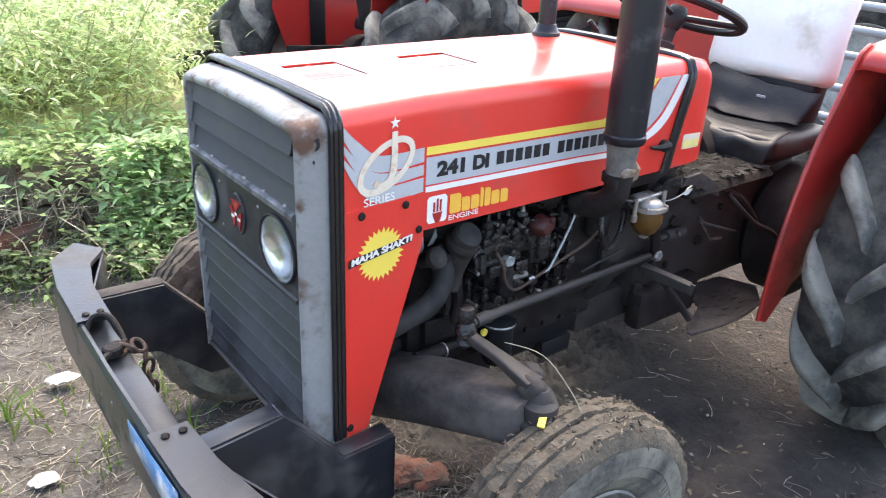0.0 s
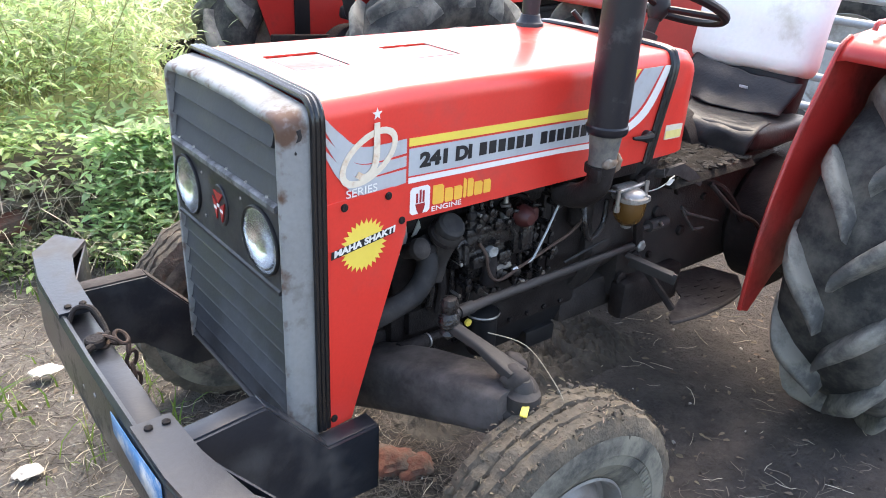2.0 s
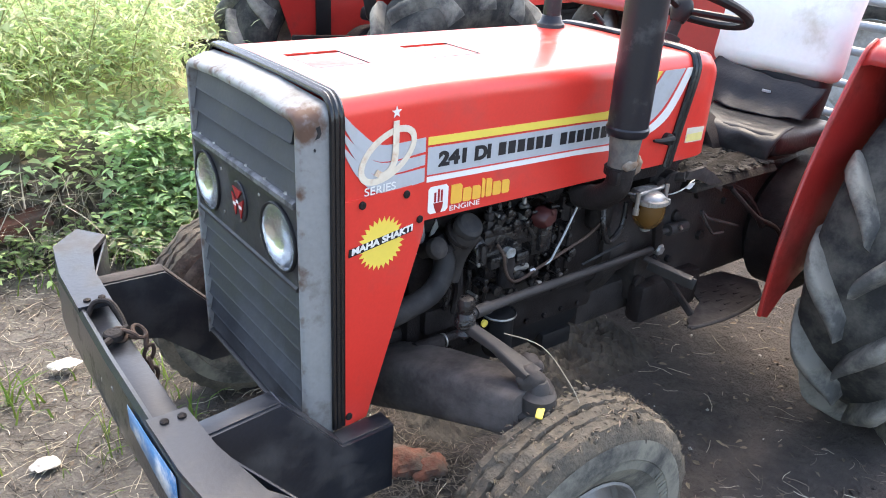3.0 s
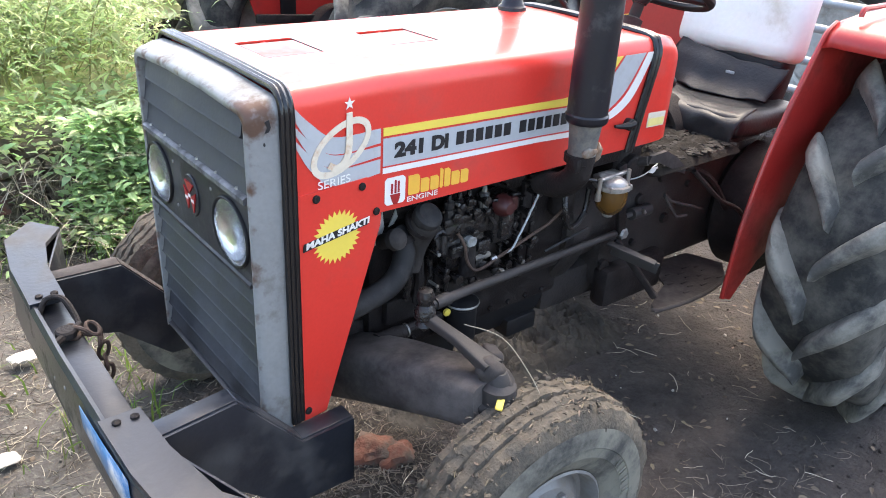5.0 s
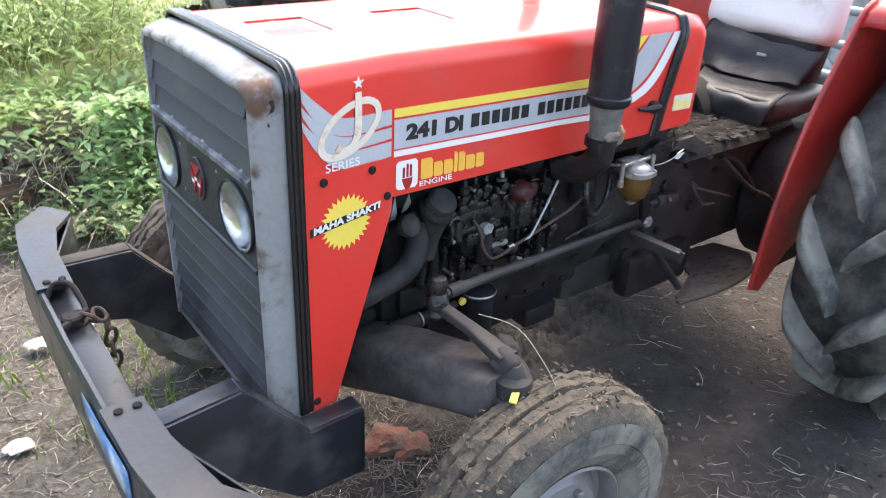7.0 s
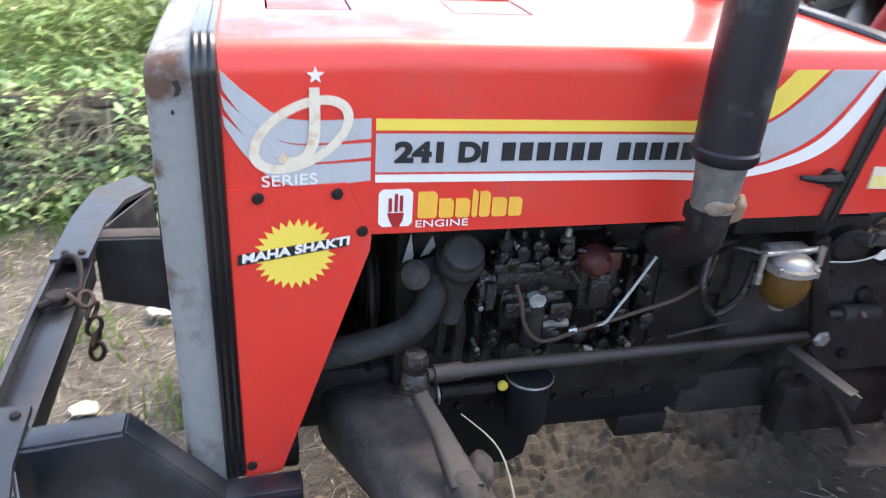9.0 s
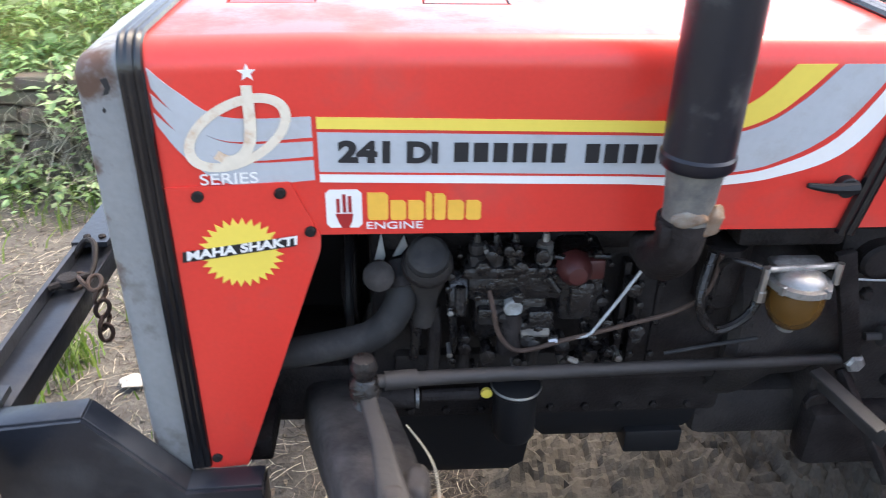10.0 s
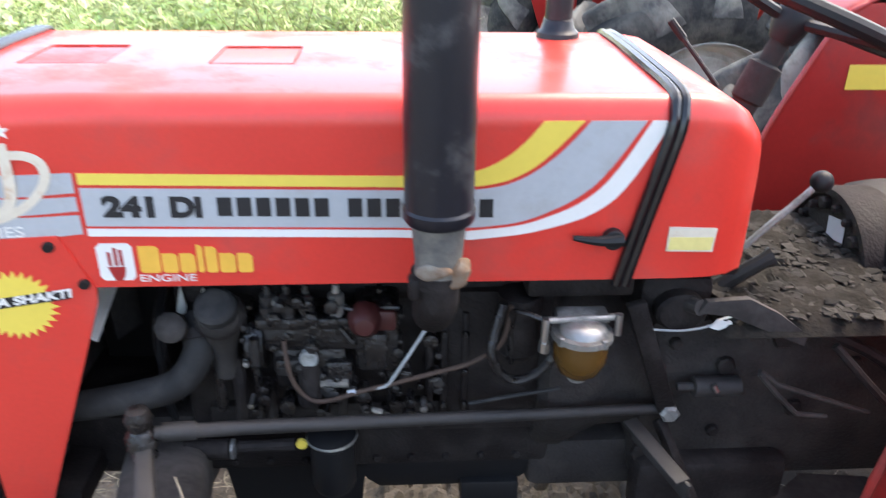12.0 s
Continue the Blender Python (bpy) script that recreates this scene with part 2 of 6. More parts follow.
DEADLEAF = leaf_mat("dry_leaf", (0.12, 0.095, 0.065), through=0.15, vary=0.5, rough=0.7)
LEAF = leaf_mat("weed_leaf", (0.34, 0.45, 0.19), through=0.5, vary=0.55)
LEAF_BROAD = leaf_mat("broad_leaf", (0.46, 0.58, 0.32), through=0.5, vary=0.5, rough=0.45)
# lit copy of the weed leaf, sunlight put into the colour
LEAF_LIT = leaf_mat("weed_leaf_lit", (0.62, 0.68, 0.4), through=0.55, vary=0.5)
LEAF_DARK = leaf_mat("vine_leaf", (0.44, 0.6, 0.31), through=0.55, vary=0.45, rough=0.4)
STALK = leaf_mat("weed_stalk", (0.34, 0.34, 0.14), through=0.2, vary=0.4, rough=0.7)
GRASS = leaf_mat("grass_blade", (0.12, 0.2, 0.035), through=0.4, vary=0.4)


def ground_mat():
    """Trodden earth: pale dry dirt, oily brown soil with the machine's shade painted in."""
    m = bpy.data.materials.new("trodden_earth")
    m.use_nodes = True
    n, l = m.node_tree.nodes, m.node_tree.links
    b = n["Principled BSDF"]
    tc = n.new("ShaderNodeTexCoord")

    def noise_tex(scale, detail=6, rough=0.6):
        t = n.new("ShaderNodeTexNoise")
        t.inputs["Scale"].default_value, t.inputs["Detail"].default_value, t.inputs["Roughness"].default_value = scale, detail, rough
        l.new(tc.outputs["Object"], t.inputs["Vector"])
        return t.outputs["Fac"]

    def mixc(fac, a, c):
        mx = n.new("ShaderNodeMix")
        mx.data_type = "RGBA"
        l.new(fac, mx.inputs[0])
        for k, v in ((6, a), (7, c)):
            if isinstance(v, tuple):
                mx.inputs[k].default_value = (*v, 1)
            else:
                l.new(v, mx.inputs[k])
        return mx.outputs[2]

    def span(v, lo, hi):
        r = n.new("ShaderNodeMapRange")
        r.inputs["From Min"].default_value, r.inputs["From Max"].default_value = lo, hi
        l.new(v, r.inputs["Value"])
        return r.outputs["Result"]

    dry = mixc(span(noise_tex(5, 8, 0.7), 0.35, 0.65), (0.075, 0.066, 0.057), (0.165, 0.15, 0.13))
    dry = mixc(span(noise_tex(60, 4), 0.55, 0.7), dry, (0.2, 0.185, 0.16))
    damp_shade = mixc(span(noise_tex(7, 8, 0.7), 0.35, 0.68), (0.03, 0.0235, 0.02), (0.07, 0.056, 0.048))
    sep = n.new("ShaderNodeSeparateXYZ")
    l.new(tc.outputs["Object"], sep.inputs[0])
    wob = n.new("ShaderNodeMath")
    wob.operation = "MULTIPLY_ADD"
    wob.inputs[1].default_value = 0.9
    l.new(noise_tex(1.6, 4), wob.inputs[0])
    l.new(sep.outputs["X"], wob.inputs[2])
    # darker towards +x: the soil colour also carries the machine's shade
    l.new(mixc(span(wob.outputs[0], -0.05, 0.5), dry, damp_shade), b.inputs["Base Color"])
    b.inputs["Roughness"].default_value = 0.9
    bp = n.new("ShaderNodeBump")
    bp.inputs["Strength"].default_value, bp.inputs["Distance"].default_value = 1.0, 0.03
    l.new(noise_tex(35, 8, 0.65), bp.inputs["Height"])
    l.new(bp.outputs["Normal"], b.inputs["Normal"])
    return m


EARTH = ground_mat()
MEADOW = mat("meadow", (0.4, 0.4, 0.2), 0.9, vary=0.5, scale=3, fine=40, bump=0.6, dirt=(0.3, 0.27, 0.15), dirt_amount=0.5, dirt_scale=2)


PALE_EARTH = mat("pale_earth", (0.062, 0.055, 0.047), 0.95, spec=0.1, vary=0.45, scale=9, fine=70, bump=0.9, dirt=(0.04, 0.036, 0.031), dirt_amount=0.45, dirt_scale=8)


# ---- building helpers ----
def finish(bm, mesh, material, angle=35):
    bmesh.ops.recalc_face_normals(bm, faces=bm.faces)
    bm.to_mesh(mesh)
    bm.free()
    mesh.materials.append(material)
    for p in mesh.polygons:
        p.use_smooth = True
    mesh.set_sharp_from_angle(angle=radians(angle))


def part(name, bm, material, parent, label="", angle=35):
    """One mesh object under a thing or a part."""
    mesh = bpy.data.meshes.new(name)
    finish(bm, mesh, material, angle)
    ob = new(name, mesh)
    ob.parent = parent
    if parent:
        ob.matrix_parent_inverse = parent.matrix_world.inverted()
    if label:
        tagged(ob, label)
    return ob


def thing(name, place, label, category, group="", kind=""):
    ob = new(name)
    ob.empty_display_size = 0.1
    ob.matrix_world = pose(*place)
    ob.location = place
    bpy.context.view_layer.update()
    return tagged(ob, label, category, group, kind)


def whole(name, bm, material, label, category, group="", kind="", angle=35):
    """A thing of one mesh."""
    ob = part(name, bm, material, None, "", angle)
    return tagged(ob, label, category, group, kind)


def box(bm, lo, hi, bevel=0.004, m=None):
    c = [(a + b) / 2 for a, b in zip(lo, hi)]
    s = [abs(b - a) for a, b in zip(lo, hi)]
    r = bmesh.ops.create_cube(bm, size=1)
    bmesh.ops.scale(bm, verts=r["verts"], vec=s)
    if bevel:
        edges = list({e for v in r["verts"] for e in v.link_edges})
        r2 = bmesh.ops.bevel(bm, geom=edges, offset=min(bevel, min(s) * 0.45), segments=2, affect="EDGES", profile=0.5)
        verts = list({v for f in r2["faces"] for v in f.verts} | {v for v in r["verts"] if v.is_valid})
    else:
        verts = r["verts"]
    bmesh.ops.transform(bm, matrix=Matrix.Translation(c) if m is None else m @ Matrix.Translation(c), verts=verts)
    return verts


def bar(bm, a, b, w, h, bevel=0.003, up=(0, 0, 1)):
    """A square bar from a to b, w wide and h high."""
    a, b = Vector(a), Vector(b)
    d = (b - a).normalized()
    s = d.cross(Vector(up)).normalized()
    u = s.cross(d)
    m = Matrix((s, d, u)).transposed().to_4x4()
    m.translation = (a + b) / 2
    box(bm, (-w / 2, -(b - a).length / 2, -h / 2), (w / 2, (b - a).length / 2, h / 2), bevel, m)


def tube(bm, pts, radius, seg=10, cap=True):
    """A round tube along points; radius is one number or one a point."""
    pts = [Vector(p) for p in pts]
    radii = radius if isinstance(radius, (list, tuple)) else [radius] * len(pts)
    rings, side = [], None
    for i, p in enumerate(pts):
        d = (pts[min(i + 1, len(pts) - 1)] - pts[max(i - 1, 0)]).normalized()
        if side is None:
            side = d.orthogonal().normalized()
        side = (side - d * side.dot(d)).normalized()
        other = d.cross(side)
        rings.append([bm.verts.new(p + (side * math.cos(a) + other * math.sin(a)) * radii[i]) for a in [2 * math.pi * k / seg for k in range(seg)]])
    for r0, r1 in zip(rings, rings[1:]):
        for k in range(seg):
            bm.faces.new((r0[k], r0[(k + 1) % seg], r1[(k + 1) % seg], r1[k]))
    if cap:
        bm.faces.new(rings[0][::-1])
        bm.faces.new(rings[-1])


def curve_pts(pts, n=6):
    """Points on a smooth line through pts."""
    pts = [Vector(p) for p in pts]
    out = []
    for i in range(len(pts) - 1):
        p0, p1, p2, p3 = pts[max(i - 1, 0)], pts[i], pts[i + 1], pts[min(i + 2, len(pts) - 1)]
        for k in range(n):
            t = k / n
            out.append(0.5 * (2 * p1 + (p2 - p0) * t + (2 * p0 - 5 * p1 + 4 * p2 - p3) * t * t + (3 * p1 - p0 - 3 * p2 + p3) * t ** 3))
    return out + [pts[-1]]


def lathe(bm, profile, m, seg=40, closed=False):
    """Turns (radius, height) pairs round the local z axis of m."""
    rings = []
    for r, z in profile:
        rings.append([bm.verts.new(m @ Vector((r * math.cos(2 * math.pi * k / seg), r * math.sin(2 * math.pi * k / seg), z))) for k in range(seg)] if r > 1e-5 else [bm.verts.new(m @ Vector((0, 0, z)))])
    pairs = list(zip(rings, rings[1:])) + ([(rings[-1], rings[0])] if closed else [])
    for a, b in pairs:
        for k in range(seg):
            q = [a[k % len(a)], a[(k + 1) % len(a)], b[(k + 1) % len(b)], b[k % len(b)]]
            q = [v for i, v in enumerate(q) if v not in q[:i]]
            if len(q) > 2:
                bm.faces.new(q)


def prism(bm, poly, a, b, axis="y"):
    """A flat outline pulled from a to b along an axis. Outline in (x, z) for y, (y, z) for x, (x, y) for z."""
    def at(p, v):
        return {"y": (p[0], v, p[1]), "x": (v, p[0], p[1]), "z": (p[0], p[1], v)}[axis]
    lo, hi = [bm.verts.new(at(p, a)) for p in poly], [bm.verts.new(at(p, b)) for p in poly]
    bm.faces.new(lo)
    bm.faces.new(hi[::-1])
    for k in range(len(poly)):
        bm.faces.new((lo[k], lo[(k + 1) % len(poly)], hi[(k + 1) % len(poly)], hi[k]))


def loft(bm, sections, close=False):
    """Skin between sections of equally many points."""
    rings = [[bm.verts.new(p) for p in s] for s in sections]
    for a, b in zip(rings, rings[1:]):
        for k in range(len(a) - (0 if close else 1)):
            bm.faces.new((a[k], a[(k + 1) % len(a)], b[(k + 1) % len(b)], b[k]))
    return rings


def AX(x, y, z, axis="y"):
    """A frame whose z axis points along x, y, -y or z."""
    return Matrix.Translation((x, y, z)) @ {"y": pose(0, 0, 0, -90), "-y": pose(0, 0, 0, 90), "x": pose(0, 0, 0, 0, 90), "-x": pose(0, 0, 0, 0, -90), "z": Matrix()}[axis]


def disc(bm, m, r, h, bevel=0.002, seg=20):
    lathe(bm, [(0, 0), (r, 0), (r, h - bevel), (r - bevel, h), (0, h)], m, seg)


def B():
    return bmesh.new()


def quads(name, verts, faces, material, label, category, kind="stuff", parent=None):
    mesh = bpy.data.meshes.new(name)
    mesh.from_pydata(verts, [], faces)
    mesh.materials.append(material)
    ob = new(name, mesh)
    if parent:
        ob.parent = parent
        return ob
    return tagged(ob, label, category, kind=kind)

# ---- ground ----
def relief(x, y):
    """Height of the trodden earth."""
    near = max(0.0, 1 - math.hypot(x - 0.5, y - 0.5) / 9)
    h = 0.022 * noise.noise((x * 1.1, y * 1.1, 3)) + near * (0.012 * noise.noise((x * 5, y * 5, 1)) + 0.008 * noise.noise((x * 14, y * 14, 2)))
    return h - 0.012


def spaced(lo, hi, step, reach):
    out, s, v = [], step, hi
    a = list(np.arange(lo, hi + 1e-6, step))
    while v < reach:
        s *= 1.35
        v += s
        out.append(v)
    return [lo + hi - o for o in reversed(out)] + a + out


gx, gy = spaced(-2.4, 3.2, 0.035, 900), spaced(-1.4, 2.9, 0.035, 900)
gv = [(x, y, relief(x, y)) for y in gy for x in gx]
gf = [(j * len(gx) + i, j * len(gx) + i + 1, (j + 1) * len(gx) + i + 1, (j + 1) * len(gx) + i) for j in range(len(gy) - 1) for i in range(len(gx) - 1)]
ground = quads("ground", gv, gf, EARTH, "trodden bare earth, pale and dry to oily, with shade painted in", "ground", "structure")
ground.data.polygons.foreach_set("use_smooth", [True] * len(gf))

# ---- tractor ----
SIDE, HTOP, HBOT = 0.285, 1.266, 0.975
HALF, YC = 0.2675, -0.0175  # half width and middle of the hood
tractor = thing("tractor", (0, 0, 0), "red farm tractor with grey nose, parked on bare earth", "tractor", "parked tractors")


def arch(x, half, top, r, bottom, crown=0.003, n=7, mid=YC, rise=1.0):
    """An arch outline in the plane x: up one flank, round the shoulders, over the crown, down the other."""
    rz = r * rise
    right = [(half, bottom), (half, (bottom + top - rz) / 2)]
    for k in range(n + 1):
        a = math.pi / 2 * k / n
        right.append((half - r + r * math.cos(a), top - crown - rz + rz * math.sin(a)))
    right.append((half / 3, top - crown * 0.15))
    return [(x, mid - y, z) for y, z in right] + [(x, mid + y, z) for y, z in reversed(right)]


def flare(ob):
    """The near flank of the hood bulges outwards towards the nose."""
    for v in ob.data.vertices:
        if v.co.y < 0:
            v.co.y *= 1 + 0.075 * min(1.3, max(0.0, -v.co.x / 0.185))


def build_hood():
    bm = B()
    sec = [(-0.213, HALF, 1.268), (-0.1, HALF, 1.268), (0.0, HALF, 1.268), (0.45, HALF, 1.267), (0.8, HALF, HTOP), (0.89, HALF - 0.001, HTOP), (0.935, HALF - 0.004, 1.258), (0.97, HALF - 0.014, 1.236), (1.0, HALF - 0.035, 1.203), (1.022, HALF - 0.075, 1.16)]
    rings = loft(bm, [arch(x, h, t, 0.03, HBOT, rise=1.5) for x, h, t in sec])
    bm.faces.new(rings[-1])
    hood = part("hood", bm, RED, tractor, "glossy red sheet-metal hood", 40)
    s = hood.modifiers.new("thickness", "SOLIDIFY")
    s.thickness, s.offset = 0.004, -1
    # two recessed hatches in the top
    holes = ((-0.145, -0.011, -0.08, 0.068, 0.007), (0.152, 0.288, -0.085, 0.06, 0.0035))
    cutters = []
    for x0, x1, y0, y1, tip in holes:
        bm = B()
        box(bm, (x0, y0, 1.235), (x1, y1, 1.29), 0.006)
        mesh = bpy.data.meshes.new("cutter")
        bm.to_mesh(mesh)
        bm.free()
        cutters.append(new("cutter", mesh))
        cut = hood.modifiers.new("cut", "BOOLEAN")
        cut.operation, cut.solver, cut.object = "DIFFERENCE", "EXACT", cutters[-1]
    bpy.context.view_layer.update()
    cut_mesh = bpy.data.meshes.new_from_object(hood.evaluated_get(bpy.context.evaluated_depsgraph_get()))
    hood.modifiers.clear()
    hood.data = cut_mesh
    cut_mesh.set_sharp_from_angle(angle=radians(40))
    for c in cutters:
        bpy.data.objects.remove(c)
    for x0, x1, y0, y1, tip in holes:
        bm = B()
        prism(bm, [(y0 + 0.002, 1.2665), (y1 - 0.02, 1.2665), (y1 - 0.011, 1.2665 - tip), (y1 - 0.011, 1.26 - tip), (y0 + 0.002, 1.26)], x0 + 0.0035, x1 - 0.0035, "x")
        # the duller red stands in for the lid's weaker reflection of the sky
        lid = part("hatch", bm, RED_WORN, hood, "red hatch lid set in the hood")
        # black plate paints the shade in the gap round the lid
        bm = B()
        box(bm, (x0 - 0.006, y0 - 0.006, 1.238), (x1 + 0.006, y1 + 0.006, 1.242), 0)
        part("hatch_well", bm, INK, hood, "black plate for the shade under the hatch")
        bm = B()
        box(bm, (x0 + 0.062, y1 - 0.03, 1.2575), (x0 + 0.074, y1 + 0.004, 1.264), 0.002)
        part("hatch_tab", bm, RED, lid)
        for a, b in (((x0, y0), (x1, y0)), ((x1, y0), (x1, y1))):
            bm = B()
            tube(bm, [(*a, 1.2665), (*b, 1.2665)], 0.0016, 6)
            part("hatch_joint", bm, INK, lid)
    return hood


hood = build_hood()


# decals lie on the near flank and on the far one alike
def strip(bm, upper, lower, y, d):
    n = len(upper)
    f = [[bm.verts.new((p[0], yy, p[1])) for p in row] for yy in (y, y + d) for row in (upper, lower)]
    for k in range(n - 1):
        bm.faces.new((f[0][k], f[0][k + 1], f[1][k + 1], f[1][k]))
        bm.faces.new((f[2][k], f[3][k], f[3][k + 1], f[2][k + 1]))
        bm.faces.new((f[0][k], f[2][k], f[2][k + 1], f[0][k + 1]))
        bm.faces.new((f[1][k], f[1][k + 1], f[3][k + 1], f[3][k]))
    for k in (0, n - 1):
        bm.faces.new((f[0][k], f[1][k], f[3][k], f[2][k]))


def smooth2(pts, n=6):
    return [(v[0], v[1]) for v in curve_pts([(p[0], p[1], 0) for p in pts], n)]


def letters(text, size, x, z, y, material, parent, name, slope=0.0, width=1.0, shear=0.0, bold=0.0):
    """Raised lettering on a flank, from its lower left corner."""
    cu = bpy.data.curves.new(name, "FONT")
    cu.body, cu.size, cu.extrude, cu.shear, cu.offset = text, size, 0.0006, shear, bold
    tmp = bpy.data.objects.new(name, cu)
    scene.collection.objects.link(tmp)
    bpy.context.view_layer.update()
    mesh = bpy.data.meshes.new_from_object(tmp.evaluated_get(bpy.context.evaluated_depsgraph_get()))
    bpy.data.objects.remove(tmp)
    mesh.materials.clear()
    mesh.materials.append(material)
    mesh.transform(Matrix.Translation((x, y, z)) @ pose(0, 0, 0, 0, slope, 0) @ pose(0, 0, 0, 90) @ Matrix.Diagonal((width, 1, 1, 1)))
    ob = new(name, mesh)
    ob.parent = parent
    return ob


def decals(sgn):
    y0, d = -sgn * (SIDE + 0.0002), -sgn * 0.0012

    def flat(name, upper, lower, material, lift=0.0, label=""):
        bm = B()
        upper, lower = [[(p[0] - 0.028 * min(1.0, max(0.0, (p[0] - 0.5) / 0.2)), p[1] + 0.005 * min(1.0, max(0.0, (p[0] - 0.5) / 0.2))) for p in row] for row in (upper, lower)]
        strip(bm, upper, lower, y0 - sgn * lift, d)
        return part(name, bm, material, hood, label)

    def sl(z, x):
        return z - 0.017 * x

    def band(z_hi, z_lo, up, lo):
        return [(0.0, z_hi)] + [(x, sl(z_hi, x)) for x in (0.15, 0.3, 0.45)] + up, [(0.0, z_lo)] + [(x, sl(z_lo, x)) for x in (0.15, 0.3, 0.45)] + lo

    u, lo = band(1.157, 1.140, smooth2([(0.53, 1.148), (0.59, 1.158), (0.64, 1.183), (0.685, 1.225)]), smooth2([(0.54, 1.128), (0.625, 1.137), (0.69, 1.168), (0.745, 1.225)]))
    flat("yellow_stripe", u, lo, YELLOW, label="yellow stripe sweeping upwards")
    u, lo = band(1.135, 1.076, smooth2([(0.54, 1.124), (0.63, 1.132), (0.70, 1.166), (0.755, 1.225)]), smooth2([(0.55, 1.064), (0.67, 1.075), (0.765, 1.125), (0.835, 1.225)]))
    flat("silver_stripe", u, lo, SILVER, label="silver-grey stripe with lettering")
    u, lo = band(1.072, 1.060, smooth2([(0.56, 1.059), (0.68, 1.071), (0.775, 1.12), (0.843, 1.225)]), smooth2([(0.57, 1.045), (0.70, 1.058), (0.80, 1.105), (0.872, 1.225)]))
    flat("white_stripe", u, lo, WHITE, label="white stripe sweeping upwards")
    # three swept wings behind the ring badge
    for (a, b), (c, e) in (((1.158, 1.128), (1.232, 1.205)), ((1.122, 1.1), (1.198, 1.18)), ((1.094, 1.064), (1.172, 1.155))):
        up = smooth2([(-0.208, c), (-0.175, (a + c) / 2 + 0.004), (-0.12, a + 0.004), (-0.007, a)])
        lw = smooth2([(-0.206, e), (-0.175, (b + e) / 2 - 0.004), (-0.12, b), (-0.007, b)])
        flat("wing_stripe", up, lw, SILVER, label="swept silver stripe")
    # ring, upright and star
    bm = B()
    n, tilt = 40, radians(28)

    def ring(rx, rz):
        out = []
        for k in range(n + 1):
            a = 2 * math.pi * k / n
            px, pz = rx * math.cos(a), rz * math.sin(a)
            out.append((-0.105 + px * math.cos(tilt) - pz * math.sin(tilt), 1.139 + px * math.sin(tilt) + pz * math.cos(tilt)))
        return out
    strip(bm, ring(0.078, 0.046), ring(0.064, 0.033), y0 - sgn * 0.0014, d)
    part("ring_badge", bm, CREAM, hood, "cream oval ring")
    bm = B()
    strip(bm, smooth2([(-0.094, 1.205), (-0.097, 1.13), (-0.115, 1.108), (-0.132, 1.116)], 4), smooth2([(-0.08, 1.205), (-0.082, 1.125), (-0.112, 1.092), (-0.14, 1.105)], 4), y0 - sgn * 0.0026, d)
    part("upright_badge", bm, CREAM, hood, "cream hooked upright")
    bm = B()
    star = [(-0.085 + (0.0125 if k % 2 == 0 else 0.005) * math.sin(math.pi * k / 5), 1.221 + (0.0125 if k % 2 == 0 else 0.005) * math.cos(math.pi * k / 5)) for k in range(10)]
    prism(bm, star, y0, y0 + d)
    part("star", bm, WHITE, hood, "small white star")
    # white badge with a red open-handed mark, and the yellow word as plain bars
    bm = B()
    prism(bm, [(0.006, 0.993), (0.012, 0.987), (0.052, 0.987), (0.058, 0.993), (0.058, 1.042), (0.052, 1.048), (0.012, 1.048), (0.006, 1.042)], y0, y0 + d)
    part("white_badge", bm, WHITE, hood, "white rounded badge")
    bm = B()
    for px, zz in ((0.021, 1.034), (0.030, 1.041), (0.038, 1.038)):
        prism(bm, [(px, 1.012), (px + 0.005, 1.012), (px + 0.005, zz), (px, zz)], y0 - sgn * 0.0014, y0 - sgn * 0.002)
    prism(bm, [(0.019, 1.01), (0.045, 1.01), (0.043, 0.997), (0.038, 0.987), (0.028, 0.987), (0.023, 0.997)], y0 - sgn * 0.0014, y0 - sgn * 0.002)
    part("badge_mark", bm, BADGE_RED, hood, "red mark on the badge")
    for px, w, h in ((0.066, 0.03, 0.044), (0.099, 0.023, 0.032), (0.125, 0.023, 0.032), (0.151, 0.009, 0.046), (0.163, 0.017, 0.043), (0.183, 0.024, 0.032), (0.21, 0.022, 0.032)):
        z0 = 0.9995 - 0.01 * px
        bm = B()
        prism(bm, [(px, z0 + 0.003), (px + 0.003, z0), (px + w - 0.003, z0), (px + w, z0 + 0.003), (px + w, z0 + h - 0.005), (px + w - 0.005, z0 + h), (px, z0 + h)], y0, y0 + d)
        part("word_bar", bm, ORANGE, hood, "orange-yellow bar of a word")


decals(1)
FACE = -SIDE - 0.0024
letters("241", 0.0415, 0.028, 1.0925, FACE, INK, hood, "model_number", slope=1.0, width=1.28, bold=0.0022)
letters("DI", 0.0415, 0.122, 1.091, FACE, INK, hood, "model_lettering", slope=1.0, width=1.12, bold=0.0022)
for x0, x1, n in ((0.19, 0.357, 6), (0.378, 0.598, 8)):
    pitch = (x1 - x0) / n
    for k in range(n):
        x = x0 + pitch * k
        z = 1.0935 - 0.017 * x
        bm = B()
        prism(bm, [(x, z), (x + pitch * 0.74, z), (x + pitch * 0.74, z + 0.029), (x, z + 0.029)], FACE - 0.0004, FACE + 0.0004)
        part("letter_bar", bm, INK, hood)
letters("SERIES", 0.0235, -0.163, 1.066, FACE, WHITE, hood, "series_lettering", slope=0.5, width=1.22)
letters("ENGINE", 0.0165, 0.062, 0.9845, FACE + 0.001, WHITE, hood, "engine_lettering", width=1.45)


